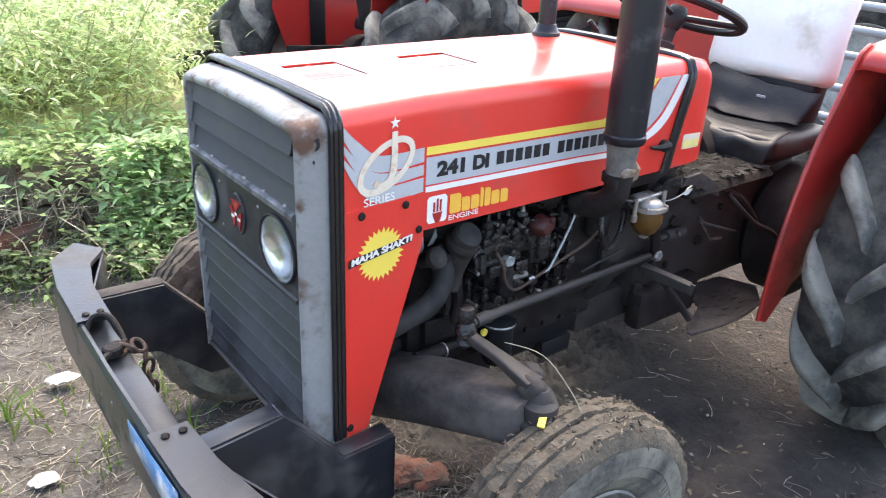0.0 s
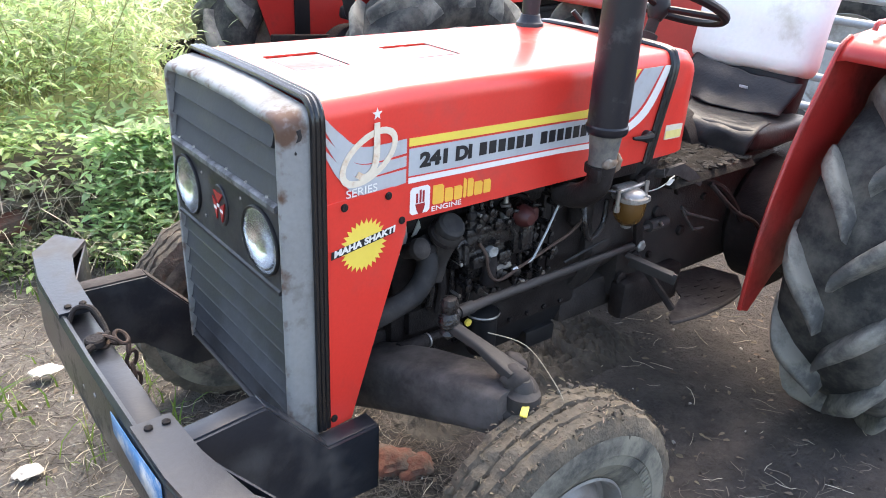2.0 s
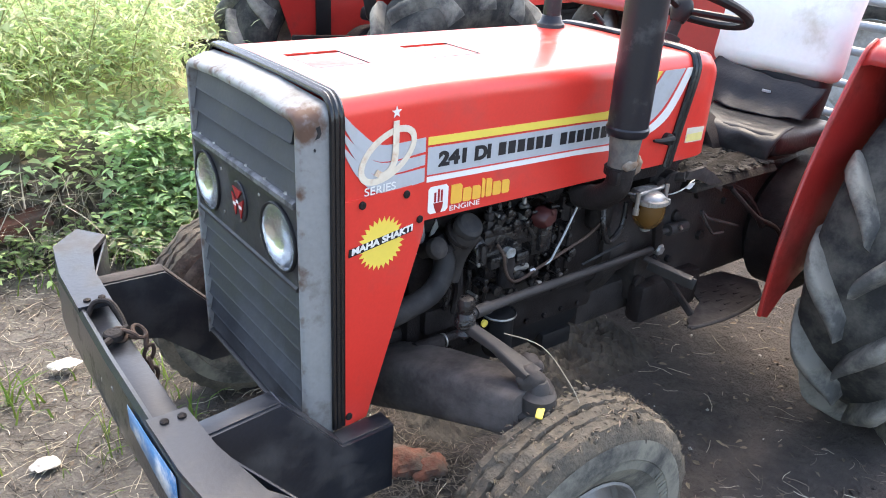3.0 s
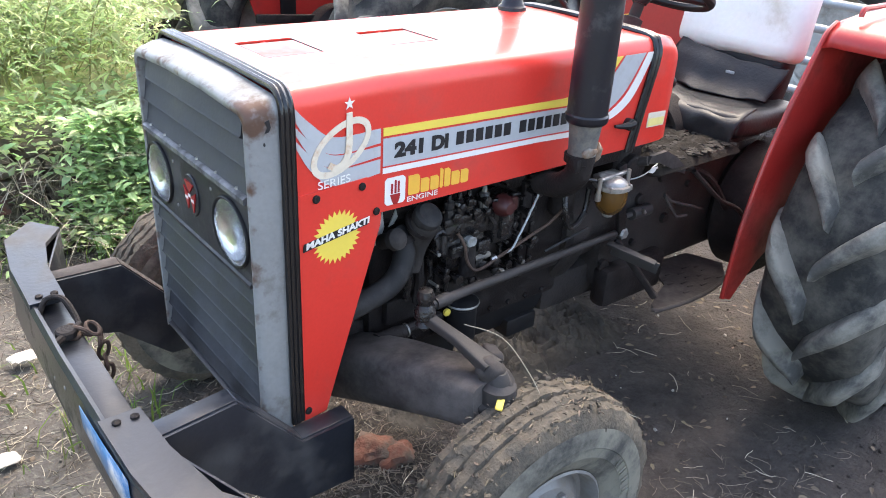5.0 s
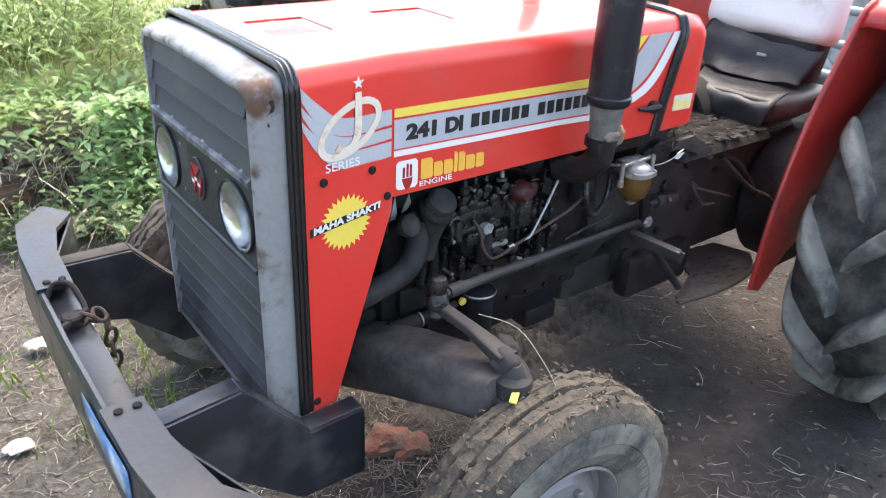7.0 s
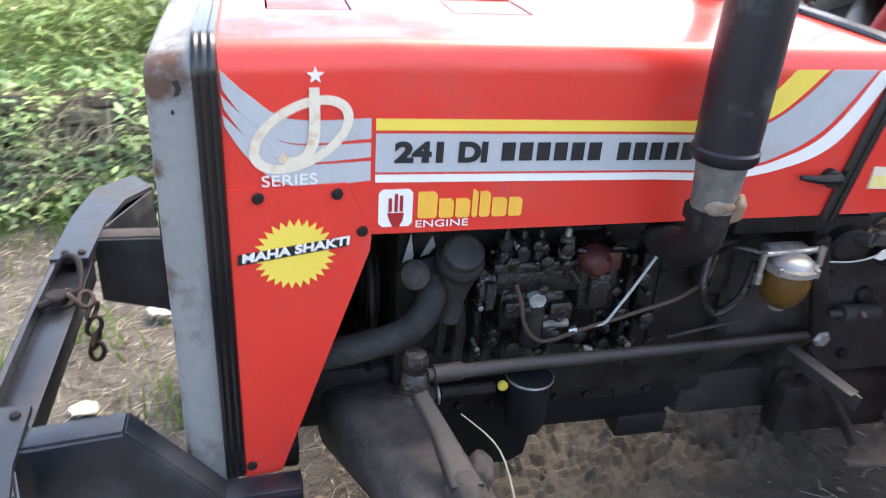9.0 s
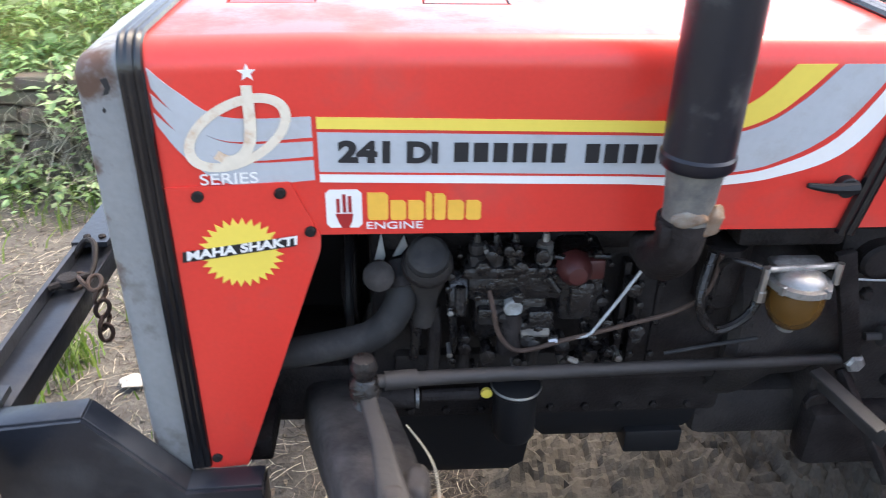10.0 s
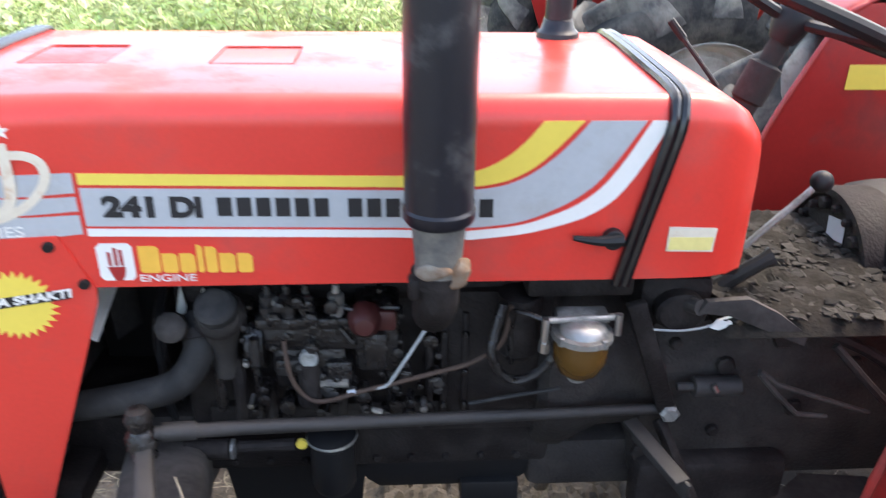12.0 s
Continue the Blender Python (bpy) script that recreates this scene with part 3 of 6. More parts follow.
# side panels below the hood's front, with the sunburst sticker
def build_side_panel(sgn):
    ya, yb = (-SIDE + 0.002, -SIDE - 0.0035) if sgn > 0 else (HALF + YC - 0.002, HALF + YC + 0.0035)
    bm = B()
    prism(bm, [(-0.211, 1.064), (-0.12, 1.064), (-0.042, 1.064), (-0.004, 0.974), (-0.006, 0.95), (-0.152, 0.542), (-0.2, 0.542), (-0.219, 0.546)], ya, yb)
    pan = part("side_panel", bm, RED, tractor, "red tapering side panel")
    for px, pz in ((-0.168, 1.05), (-0.056, 1.048), (-0.018, 0.984), (-0.2, 0.566)):
        bm = B()
        disc(bm, AX(px, yb, pz, "-y" if sgn > 0 else "y"), 0.0085, 0.005, 0.002, 12)
        part("bolt", bm, GREASE, pan)
    if sgn < 0:
        return pan
    cx, cz, n = -0.119, 0.956, 28
    bm = B()
    pts = []
    for k in range(n * 2):
        a = math.pi * k / n
        r = 0.058 if k % 2 else 0.046
        pts.append((cx + r * math.cos(a) * 1.04, cz + r * math.sin(a)))
    prism(bm, pts, yb, yb - 0.001)
    part("sunburst", bm, YELLOW, pan, "yellow sunburst sticker")
    bm = B()
    prism(bm, [(-0.202, 0.947), (-0.04, 0.962), (-0.038, 0.979), (-0.2, 0.964)], yb - 0.0012, yb - 0.002)
    part("sticker_band", bm, INK, pan, "black band behind the words")
    letters("MAHA SHAKTI", 0.019, -0.196, 0.9512, yb - 0.0028, WHITE, pan, "sticker_lettering", slope=-5.2, width=1.29, shear=0.15, bold=0.0007)
    return pan


build_side_panel(1)
build_side_panel(-1)


# nose: grey surround, rubber seal, louvres, lamp band
def nose_mat():
    """Dull grey paint rubbed to brown rust along the front edge and at the upper corner."""
    m = mat("nose_paint", (0.21, 0.21, 0.205), 0.42, spec=0.45, vary=0.2, scale=9, bump=0.06, dirt=(0.12, 0.105, 0.09), dirt_amount=0.24, dirt_scale=13)
    n, l = m.node_tree.nodes, m.node_tree.links
    b = n["Principled BSDF"]
    base = b.inputs["Base Color"].links[0].from_socket
    tc, sep, tex = n.new("ShaderNodeTexCoord"), n.new("ShaderNodeSeparateXYZ"), n.new("ShaderNodeTexNoise")
    l.new(tc.outputs["Object"], sep.inputs[0])
    l.new(tc.outputs["Object"], tex.inputs["Vector"])
    tex.inputs["Scale"].default_value, tex.inputs["Detail"].default_value = 26, 7

    def calc(op, a, c, d=None):
        q = n.new("ShaderNodeMath")
        q.operation, q.use_clamp = op, True
        for k, v in enumerate((a, c) if d is None else (a, c, d)):
            if isinstance(v, (int, float)):
                q.inputs[k].default_value = v
            else:
                l.new(v, q.inputs[k])
        return q.outputs[0]

    def span(v, lo, hi):
        r = n.new("ShaderNodeMapRange")
        r.inputs["From Min"].default_value, r.inputs["From Max"].default_value = lo, hi
        l.new(v, r.inputs["Value"])
        return r.outputs["Result"]
    edge = span(sep.outputs["X"], -0.285, -0.297)
    far = n.new("ShaderNodeVectorMath")
    far.operation = "DISTANCE"
    l.new(tc.outputs["Object"], far.inputs[0])
    far.inputs[1].default_value = (-0.285, -0.29, 1.225)
    corner = span(far.outputs["Value"], 0.06, 0.01)
    wear = calc("MAXIMUM", calc("MULTIPLY", edge, 0.3), corner)
    mask = span(calc("MULTIPLY_ADD", wear, 0.52, tex.outputs["Fac"]), 0.66, 0.86)
    mx = n.new("ShaderNodeMix")
    mx.data_type = "RGBA"
    l.new(mask, mx.inputs[0])
    l.new(base, mx.inputs[6])
    mx.inputs[7].default_value = (0.085, 0.042, 0.025, 1)
    l.new(mx.outputs[2], b.inputs["Base Color"])
    return m


NOSE_PAINT = nose_mat()
NMID, NHALF = -0.019, 0.266


def build_nose():
    bot, F = 0.53, -0.302

    def na(x, half, top, r, low=bot):
        return arch(x, half, top, r, low, crown=0.009, n=8, mid=NMID, rise=1.0)
    bm = B()
    secs = [na(-0.238, NHALF, 1.266, 0.028), na(-0.262, NHALF - 0.001, 1.262, 0.028), na(F + 0.016, NHALF - 0.003, 1.254, 0.028), na(F + 0.006, NHALF - 0.005, 1.25, 0.027), na(F + 0.001, NHALF - 0.009, 1.245, 0.025), na(F, NHALF - 0.013, 1.24, 0.023), na(F + 0.002, NHALF - 0.018, 1.234, 0.02, bot + 0.004), na(F + 0.026, NHALF - 0.02, 1.232, 0.018, bot + 0.004)]
    loft(bm, secs)
    nose = part("nose_surround", bm, NOSE_PAINT, tractor, "grey painted nose surround, worn and rusty at the edges", 45)
    # a bottom sill closes the frame between the flanks
    bm = B()
    prism(bm, [(F + 0.004, bot + 0.002), (F, bot + 0.012), (F + 0.012, bot + 0.016), (F + 0.06, bot + 0.016), (F + 0.06, bot)], NMID - NHALF + 0.021, NMID + NHALF - 0.021)
    part("bottom_sill", bm, BLACK, nose, "dark bottom edge of the grille")
    # seal of three parallel ribs
    for dx, r in ((-0.236, 0.0065), (-0.2265, 0.0075), (-0.216, 0.0065)):
        bm = B()
        tube(bm, [(dx, p[1] * 1.008, p[2] + 0.003) for p in arch(dx, HALF + 0.001, 1.269, 0.034, 0.548, rise=1.35)], r, 8)
        part("rubber_seal", bm, SEAL, nose, "black rubber seal")
    y0, y1 = NMID - NHALF + 0.021, NMID + NHALF - 0.021
    bm = B()
    box(bm, (F + 0.03, y0, bot), (F + 0.036, y1, 1.231), 0.002)
    part("radiator_screen", bm, INK, nose)
    # louvres: wide shallow slats, each with a turned lower lip
    rows = [(1.229 - 0.0525 * k, 0.0525) for k in range(3)] + [(0.888 - 0.0485 * k, 0.0485) for k in range(7)]
    for k, (z, h) in enumerate(rows):
        inset = 0.02 if k == 0 else 0.0
        bm = B()
        prism(bm, [(F + 0.009, z - h + 0.0075), (F + 0.006, z - h + 0.0045), (F + 0.009, z - h + 0.002), (F + 0.024, z - h + 0.002), (F + 0.026, z - 0.002), (F + 0.0185, z - 0.0015), (F + 0.0165, z - 0.004)], y0 + inset, y1 - inset)
        part("louvre", bm, SLAT, nose)
    # lamp band with a folded upper ledge and a lower lip
    bm = B()
    prism(bm, [(F + 0.003, 0.897), (F + 0.006, 0.893), (F + 0.03, 0.893), (F + 0.03, 1.062), (F + 0.003, 1.062)], y0, y1)
    band = part("lamp_band", bm, LAMP_BLACK, nose, "black headlamp band")
    cutters = []
    for y in (0.154, -0.194):
        bm = B()
        disc(bm, AX(F + 0.06, y, 0.976, "-x"), 0.0665, 0.1, 0.0, 40)
        mesh = bpy.data.meshes.new("cutter")
        bm.to_mesh(mesh)
        bm.free()
        cutters.append(new("cutter", mesh))
        cut = band.modifiers.new("cut", "BOOLEAN")
        cut.operation, cut.solver, cut.object = "DIFFERENCE", "EXACT", cutters[-1]
    bpy.context.view_layer.update()
    holed = bpy.data.meshes.new_from_object(band.evaluated_get(bpy.context.evaluated_depsgraph_get()))
    band.modifiers.clear()
    band.data = holed
    for c in cutters:
        bpy.data.objects.remove(c)
    bm = B()
    prism(bm, [(F - 0.003, 1.06), (F - 0.0035, 1.0705), (F + 0.001, 1.074), (F + 0.026, 1.077), (F + 0.026, 1.058)], y0 + 0.002, y1 - 0.002)
    part("trim_strip", bm, LEDGE, band, "grey metal ledge above the lamps, rubbed bare")
    bm = B()
    prism(bm, [(F - 0.001, 0.886), (F - 0.001, 0.893), (F + 0.004, 0.897), (F + 0.02, 0.897), (F + 0.02, 0.886)], y0 + 0.002, y1 - 0.002)
    part("lower_lip", bm, LAMP_BLACK, band)
    for k in range(6):
        bm = B()
        lathe(bm, [(0.0052, 0), (0.0042, 0.0035), (0, 0.0045)], AX(F + 0.008, y0 + 0.045 + k * 0.083, 1.0745, "z"), 8)
        part("stud", bm, ALLOY, band)
    for py, pz in ((0.066, 0.93), (-0.116, 0.945), (0.07, 1.03), (-0.115, 1.035)):
        bm = B()
        disc(bm, AX(F + 0.003, py, pz, "-x"), 0.004, 0.002, 0.001, 8)
        part("screw", bm, ALLOY, band)
    for y in (0.154, -0.194):
        m = AX(F + 0.002, y, 0.976, "-x")
        bm = B()
        lathe(bm, [(0.071, -0.002), (0.071, 0.004), (0.0695, 0.006), (0.0665, 0.005), (0.0655, 0.0), (0.0655, -0.004)], m, 40)
        lamp = part("headlight", bm, RUBBER, nose, "round headlight in a thin black rim")
        bm = B()
        lathe(bm, [(0.066, 0.0015), (0.0645, -0.006), (0.058, -0.014), (0.045, -0.0205), (0.026, -0.0245), (0.012, -0.026), (0, -0.026)], m, 40)
        part("reflector", bm, REFLECTOR, lamp, "bright metal reflector")
        # lens dome with fine upright flutes pressed in
        bm = B()
        rings, seg = [], 72
        for i in range(13):
            rr = 0.066 * i / 12
            ring = []
            for k in range(seg if i else 1):
                a = 2 * math.pi * k / seg
                u, w = rr * math.cos(a), rr * math.sin(a)
                ring.append(bm.verts.new(m @ Vector((u, w, 0.003 + 0.011 * (1 - (rr / 0.066) ** 2) + (0.0016 * math.sin(w * 950) if i < 12 else 0)))))
            rings.append(ring)
        for r0, r1 in zip(rings, rings[1:]):
            for k in range(seg):
                q = [r0[k % len(r0)], r1[k], r1[(k + 1) % seg]] + ([r0[(k + 1) % seg]] if len(r0) > 1 else [])
                bm.faces.new(q)
        lens = part("lens", bm, GLASS, lamp, "clear fluted glass lens", 80)
        lens.visible_shadow = False
    # oval badge: a dark plate with a red three-cornered device cut by pale lines
    by, bz = -0.024, 0.986
    m = AX(F + 0.003, by, bz, "-x")
    bm = B()
    lathe(bm, [(0, 0), (0.043, 0), (0.043, 0.003), (0.041, 0.005), (0.038, 0.0045), (0, 0.0045)], m @ Matrix.Diagonal((1.08, 0.78, 1, 1)), 36)
    em = part("emblem", bm, LAMP_BLACK, band, "dark oval emblem")
    x0, x1 = F - 0.0017, F - 0.0045
    for tri in ([(-0.023, 0.03), (0.023, 0.03), (0.0, 0.006)], [(-0.031, 0.014), (-0.004, -0.002), (-0.014, -0.034), (-0.022, -0.012)], [(0.031, 0.014), (0.004, -0.002), (0.014, -0.034), (0.022, -0.012)]):
        bm = B()
        prism(bm, [(by + p[0] * 0.9, bz + p[1]) for p in tri], x0, x1, "x")
        part("emblem_device", bm, BADGE_RED, em, "dull red three-cornered device")
    for py, pz, w in ((-0.014, -0.008, 0.013), (0.014, -0.008, 0.013), (0.0, 0.0, 0.01)):
        bm = B()
        prism(bm, [(by + py - w / 2, bz + pz + 0.004), (by + py + w / 2, bz + pz + 0.004), (by + py + w / 2, bz + pz - 0.003), (by + py - w / 2, bz + pz - 0.003)], x1 + 0.0004, x1 - 0.0006, "x")
        part("emblem_bar", bm, WHITE, em)
    return nose


nose = build_nose()
bm = B()
for pts in ([(-0.268, 1.196), (-0.263, 1.206), (-0.267, 1.217), (-0.259, 1.22), (-0.256, 1.206), (-0.26, 1.198)], [(-0.272, 1.176), (-0.2695, 1.18), (-0.267, 1.176), (-0.2695, 1.172)]):
    prism(bm, pts, -0.2832, -0.2848)
part("paint_chip", bm, INK, nose, "dark chip in the paint")
for ob in [hood] + list(hood.children_recursive) + [nose] + list(nose.children_recursive) + [o for p in tractor.children if p.name.startswith("side_panel") for o in [p] + list(p.children)]:
    flare(ob)


# strap, latch, label and stacks
def build_hood_fittings():
    bm = B()
    w = 0.026
    path = [(0.788, -SIDE - 0.005, 0.968), (0.812, -SIDE - 0.005, 1.08), (0.84, -SIDE - 0.005, 1.205), (0.846, -SIDE + 0.004, 1.244), (0.849, -0.25, 1.264), (0.852, -0.1, 1.269), (0.858, 0.07, 1.269), (0.862, 0.215, 1.264), (0.864, 0.247, 1.244), (0.862, 0.256, 1.205), (0.84, 0.256, 1.08), (0.82, 0.256, 0.968)]
    for dx in (0, 0.014):
        tube(bm, [(p[0] + dx, p[1], p[2]) for p in curve_pts(path, 4)], 0.0085, 8)
    part("rubber_strap", bm, SEAL, hood, "black rubber seal strap over the hood")
    bm = B()
    tube(bm, curve_pts([(0.788, -SIDE - 0.012, 1.049), (0.75, -SIDE - 0.016, 1.049), (0.712, -SIDE - 0.013, 1.053)], 4), [0.011, 0.011, 0.01, 0.009, 0.008, 0.007, 0.006, 0.005, 0.004], 8)
    disc(bm, AX(0.775, -SIDE, 1.048, "-y"), 0.016, 0.016)
    part("latch", bm, RUBBER, hood, "black latch handle")
    bm = B()
    prism(bm, [(0.861, 1.023), (0.935, 1.021), (0.937, 1.061), (0.862, 1.064)], -SIDE - 0.0002, -SIDE - 0.0014)
    lab = part("service_label", bm, CREAM, hood, "white and yellow service label")
    bm = B()
    prism(bm, [(0.864, 1.026), (0.932, 1.024), (0.933, 1.046), (0.865, 1.047)], -SIDE - 0.0016, -SIDE - 0.0022)
    part("label_field", bm, PALE_YELLOW, lab)
    # near air stack with its dented foot
    x, y = 0.506, -0.372
    bm = B()
    lathe(bm, [(0.0, 1.118), (0.046, 1.118), (0.05, 1.124), (0.05, 1.136), (0.047, 1.14), (0.048, 1.3), (0.0475, 1.62), (0.047, 1.64), (0.0, 1.645)], AX(x, y, 0, "z"), 32)
    st = part("intake_pipe", bm, STACK, tractor, "tall black air intake pipe, chipped")
    bm = B()
    lathe(bm, [(0.031, 1.03), (0.034, 1.04), (0.0335, 1.06), (0.036, 1.09), (0.039, 1.119)], AX(x, y, 0, "z"), 24)
    part("stack_sleeve", bm, SLEEVE, st, "dusty bare metal sleeve")
    bm = B()
    tube(bm, curve_pts([(x, y, 1.03), (x - 0.003, y + 0.005, 0.985), (x - 0.005, y + 0.05, 0.945), (x, y + 0.12, 0.93)], 5), 0.032, 14)
    part("stack_elbow", bm, GREASE, st, "dark rubber elbow")
    bm = B()
    bmesh.ops.create_icosphere(bm, subdivisions=3, radius=0.021, matrix=pose(x + 0.026, y - 0.018, 1.045, 0, 25, 0) @ Matrix.Diagonal((0.9, 0.7, 1.25, 1)))
    bmesh.ops.create_icosphere(bm, subdivisions=3, radius=0.017, matrix=pose(x - 0.008, y - 0.03, 1.052, 0, 0, 0) @ Matrix.Diagonal((1.5, 0.5, 0.7, 1)))
    for v in bm.verts:
        v.co += v.normal * 0.009 * noise.noise(v.co * 55)
    part("crust", bm, RUSTED, st, "pale rusty crust round the pipe foot")
    bm = B()
    lathe(bm, [(0.033, 0), (0.0375, 0.002), (0.0375, 0.02), (0.033, 0.022)], AX(x - 0.002, y + 0.002, 1.02, "z"), 20)
    box(bm, (x - 0.043, y - 0.028, 1.005), (x - 0.026, y + 0.0, 1.04), 0.006)
    part("clamp", bm, GREASE, st, "dark pipe clamp")
    # far exhaust pipe through the hood top
    x, y = 0.762, 0.172
    bm = B()
    lathe(bm, [(0.026, 1.2), (0.026, 1.6), (0.022, 1.61), (0.0, 1.605)], AX(x, y, 0, "z"), 24)
    ex = part("exhaust_pipe", bm, STACK, tractor, "black exhaust pipe through the hood")
    bm = B()
    lathe(bm, [(0.042, 1.262), (0.04, 1.274), (0.033, 1.28), (0.028, 1.297), (0.026, 1.298)], AX(x, y, 0, "z"), 24)
    part("exhaust_collar", bm, STACK, ex)


build_hood_fittings()


# bumper of folded plate with two cranked brackets
def build_bumper():
    bm = B()
    line = [(-0.492, -0.715), (-0.575, -0.615), (-0.602, -0.43), (-0.608, 0.0), (-0.604, 0.43), (-0.578, 0.6), (-0.497, 0.69)]
    zt, zb = 0.688, 0.535
    secs = []
    for i, (px, py) in enumerate(line):
        a, b = Vector((*line[max(i - 1, 0)], 0)), Vector((*line[min(i + 1, len(line) - 1)], 0))
        d = (b - a).normalized()
        nrm = Vector((d.y, -d.x, 0))

        def q(off, z):
            return (px + nrm.x * off, py + nrm.y * off, z)
        secs.append([q(0.012, zb), q(0.0, zb - 0.01), q(-0.004, zb + 0.03), q(0.0, zt - 0.012), q(0.008, zt), q(0.016, zt - 0.002), q(0.016, zb + 0.02)])
    rings = loft(bm, secs, close=True)
    bm.faces.new(rings[0])
    bm.faces.new(rings[-1])
    bump = part("bumper", bm, BUMPER, tractor, "black plate bumper, scuffed", 25)
    # end caps folded back from the top edge
    for s in (1, -1):
        e = 0.025 if s < 0 else 0.0  # the near end reaches a little further
        edge = 0.225 if s > 0 else 0.265
        bm = B()
        prism(bm, [(-0.497, s * (0.69 + e)), (-0.578, s * (0.6 + e)), (-0.6, s * 0.43), (-0.604, s * edge), (-0.528, s * edge), (-0.522, s * 0.4), (-0.495, s * (0.53 + e)), (-0.44, s * (0.61 + e))], 0.681, 0.693, "z")
        cap = part("bumper_top", bm, BUMPER, bump, "black top plate of the bumper end")
        bm = B()
        bar(bm, (-0.523, s * 0.4, 0.625), (-0.443, s * (0.61 + e), 0.625), 0.006, 0.115, 0.002)
        part("inner_plate", bm, BUMPER, cap)
        bm = B()
        bar(bm, (-0.497, s * (0.687 + e), 0.63), (-0.442, s * (0.612 + e), 0.63), 0.008, 0.11, 0.002)
        part("end_plate", bm, BUMPER, cap)
        for px in (-0.578, -0.545):
            bm = B()
            lathe(bm, [(0.0085, 0), (0.0085, 0.004), (0.004, 0.0065), (0, 0.007)], AX(px, s * (edge + 0.025), 0.693, "z"), 8)
            part("bolt", bm, GREASE, cap)
    bm = B()
    box(bm, (-0.592, -0.29, 0.648), (-0.53, 0.28, 0.66), 0.003)
    box(bm, (-0.536, -0.29, 0.61), (-0.53, 0.28, 0.658), 0.002)
    part("cross_bar", bm, BUMPER, bump, "flat bar behind the bumper, paint rubbed off")
    for px, py, z in ((-0.612, 0.05, 0.6), (-0.612, -0.04, 0.63)):
        bm = B()
        disc(bm, AX(px + 0.004, py, z, "-x"), 0.006, 0.003, 0.001, 10)
        part("bolt", bm, ALLOY, bump)
    # blue and white sticker remains on the front face
    bm = B()
    loft(bm, [[(-0.6125, -0.17, 0.672), (-0.6125, -0.17, 0.62)], [(-0.6105, -0.3, 0.674), (-0.6105, -0.3, 0.6)], [(-0.6065, -0.425, 0.676), (-0.6065, -0.425, 0.585)]])
    part("sticker", bm, BLUE, bump, "torn blue and white sticker").modifiers.new("thickness", "SOLIDIFY").thickness = 0.001
    for s in (1, -1):
        y = 0.33 if s > 0 else -0.362
        bm = B()
        outline = [(-0.535, 0.684), (-0.38 + 0.01 * (s > 0), 0.7 if s < 0 else 0.682), (-0.245, 0.54), (-0.12, 0.545), (-0.12, 0.375), (-0.27, 0.38), (-0.4, 0.495), (-0.535, 0.53)]
        prism(bm, outline, y - 0.006, y + 0.006)
        br = part("bracket", bm, BUMPER, bump, "cranked black bumper bracket")
        for a, b in zip(outline[:3], outline[1:4]):
            bm = B()
            bar(bm, (a[0], y + 0.024, a[1]), (b[0], y + 0.024, b[1]), 0.045, 0.008, 0.002)
            part("flange", bm, BUMPER if s < 0 else DUSTY, br, "dusty flange")
        bm = B()
        box(bm, (-0.128, y - 0.006, 0.375), (-0.118, y + 0.05, 0.53), 0.003)
        part("mounting_plate", bm, BUMPER, br)
    return bump


bump = build_bumper()


def build_shackle():
    """A rusty shackle and short chain hung on the bumper bar."""
    t = thing("shackle", (-0.56, 0.1, 0.66), "rusty towing shackle and short chain lying on the bumper", "chain")
    bm = B()
    tube(bm, curve_pts([(-0.64, 0.2, 0.628), (-0.615, 0.215, 0.66), (-0.585, 0.19, 0.665), (-0.575, 0.14, 0.64), (-0.58, 0.1, 0.625)], 6), 0.0065, 8)
    part("hoop", bm, GREASE, t, "dark iron hoop")
    for k, (x, y, z, a) in enumerate(((-0.595, 0.1, 0.628, 0), (-0.578, 0.085, 0.632, 60), (-0.556, 0.085, 0.632, 10), (-0.546, 0.075, 0.61, 70), (-0.545, 0.068, 0.58, 20), (-0.545, 0.064, 0.55, 80), (-0.545, 0.06, 0.525, 10))):
        bm = B()
        m = pose(x, y, z, 90 if k > 2 else 20, a, a)
        tube(bm, [m @ Vector((0.013 * math.cos(i * math.pi / 6), 0.021 * math.sin(i * math.pi / 6), 0)) for i in range(13)], 0.0048, 7, cap=False)
        part("link", bm, RUST_DARK, t)
    bm = B()
    disc(bm, AX(-0.61, 0.09, 0.628, "z"), 0.022, 0.018, 0.004)
    tube(bm, [(-0.64, 0.06, 0.635), (-0.575, 0.11, 0.635)], 0.009, 8)
    part("pin", bm, GREASE, t, "shackle pin")


build_shackle()
for ob in bpy.data.objects:
    if ob.parent and ob.parent.name.startswith("shackle"):
        ob.data.transform(Matrix.Translation((0.045, 0.0, 0.042)))


# ---- engine and running gear ----
def tpart(name, material, label, *steps, parent=None, angle=35):
    bm = B()
    for f in steps:
        f(bm)
    return part(name, bm, material, parent or tractor, label, angle)


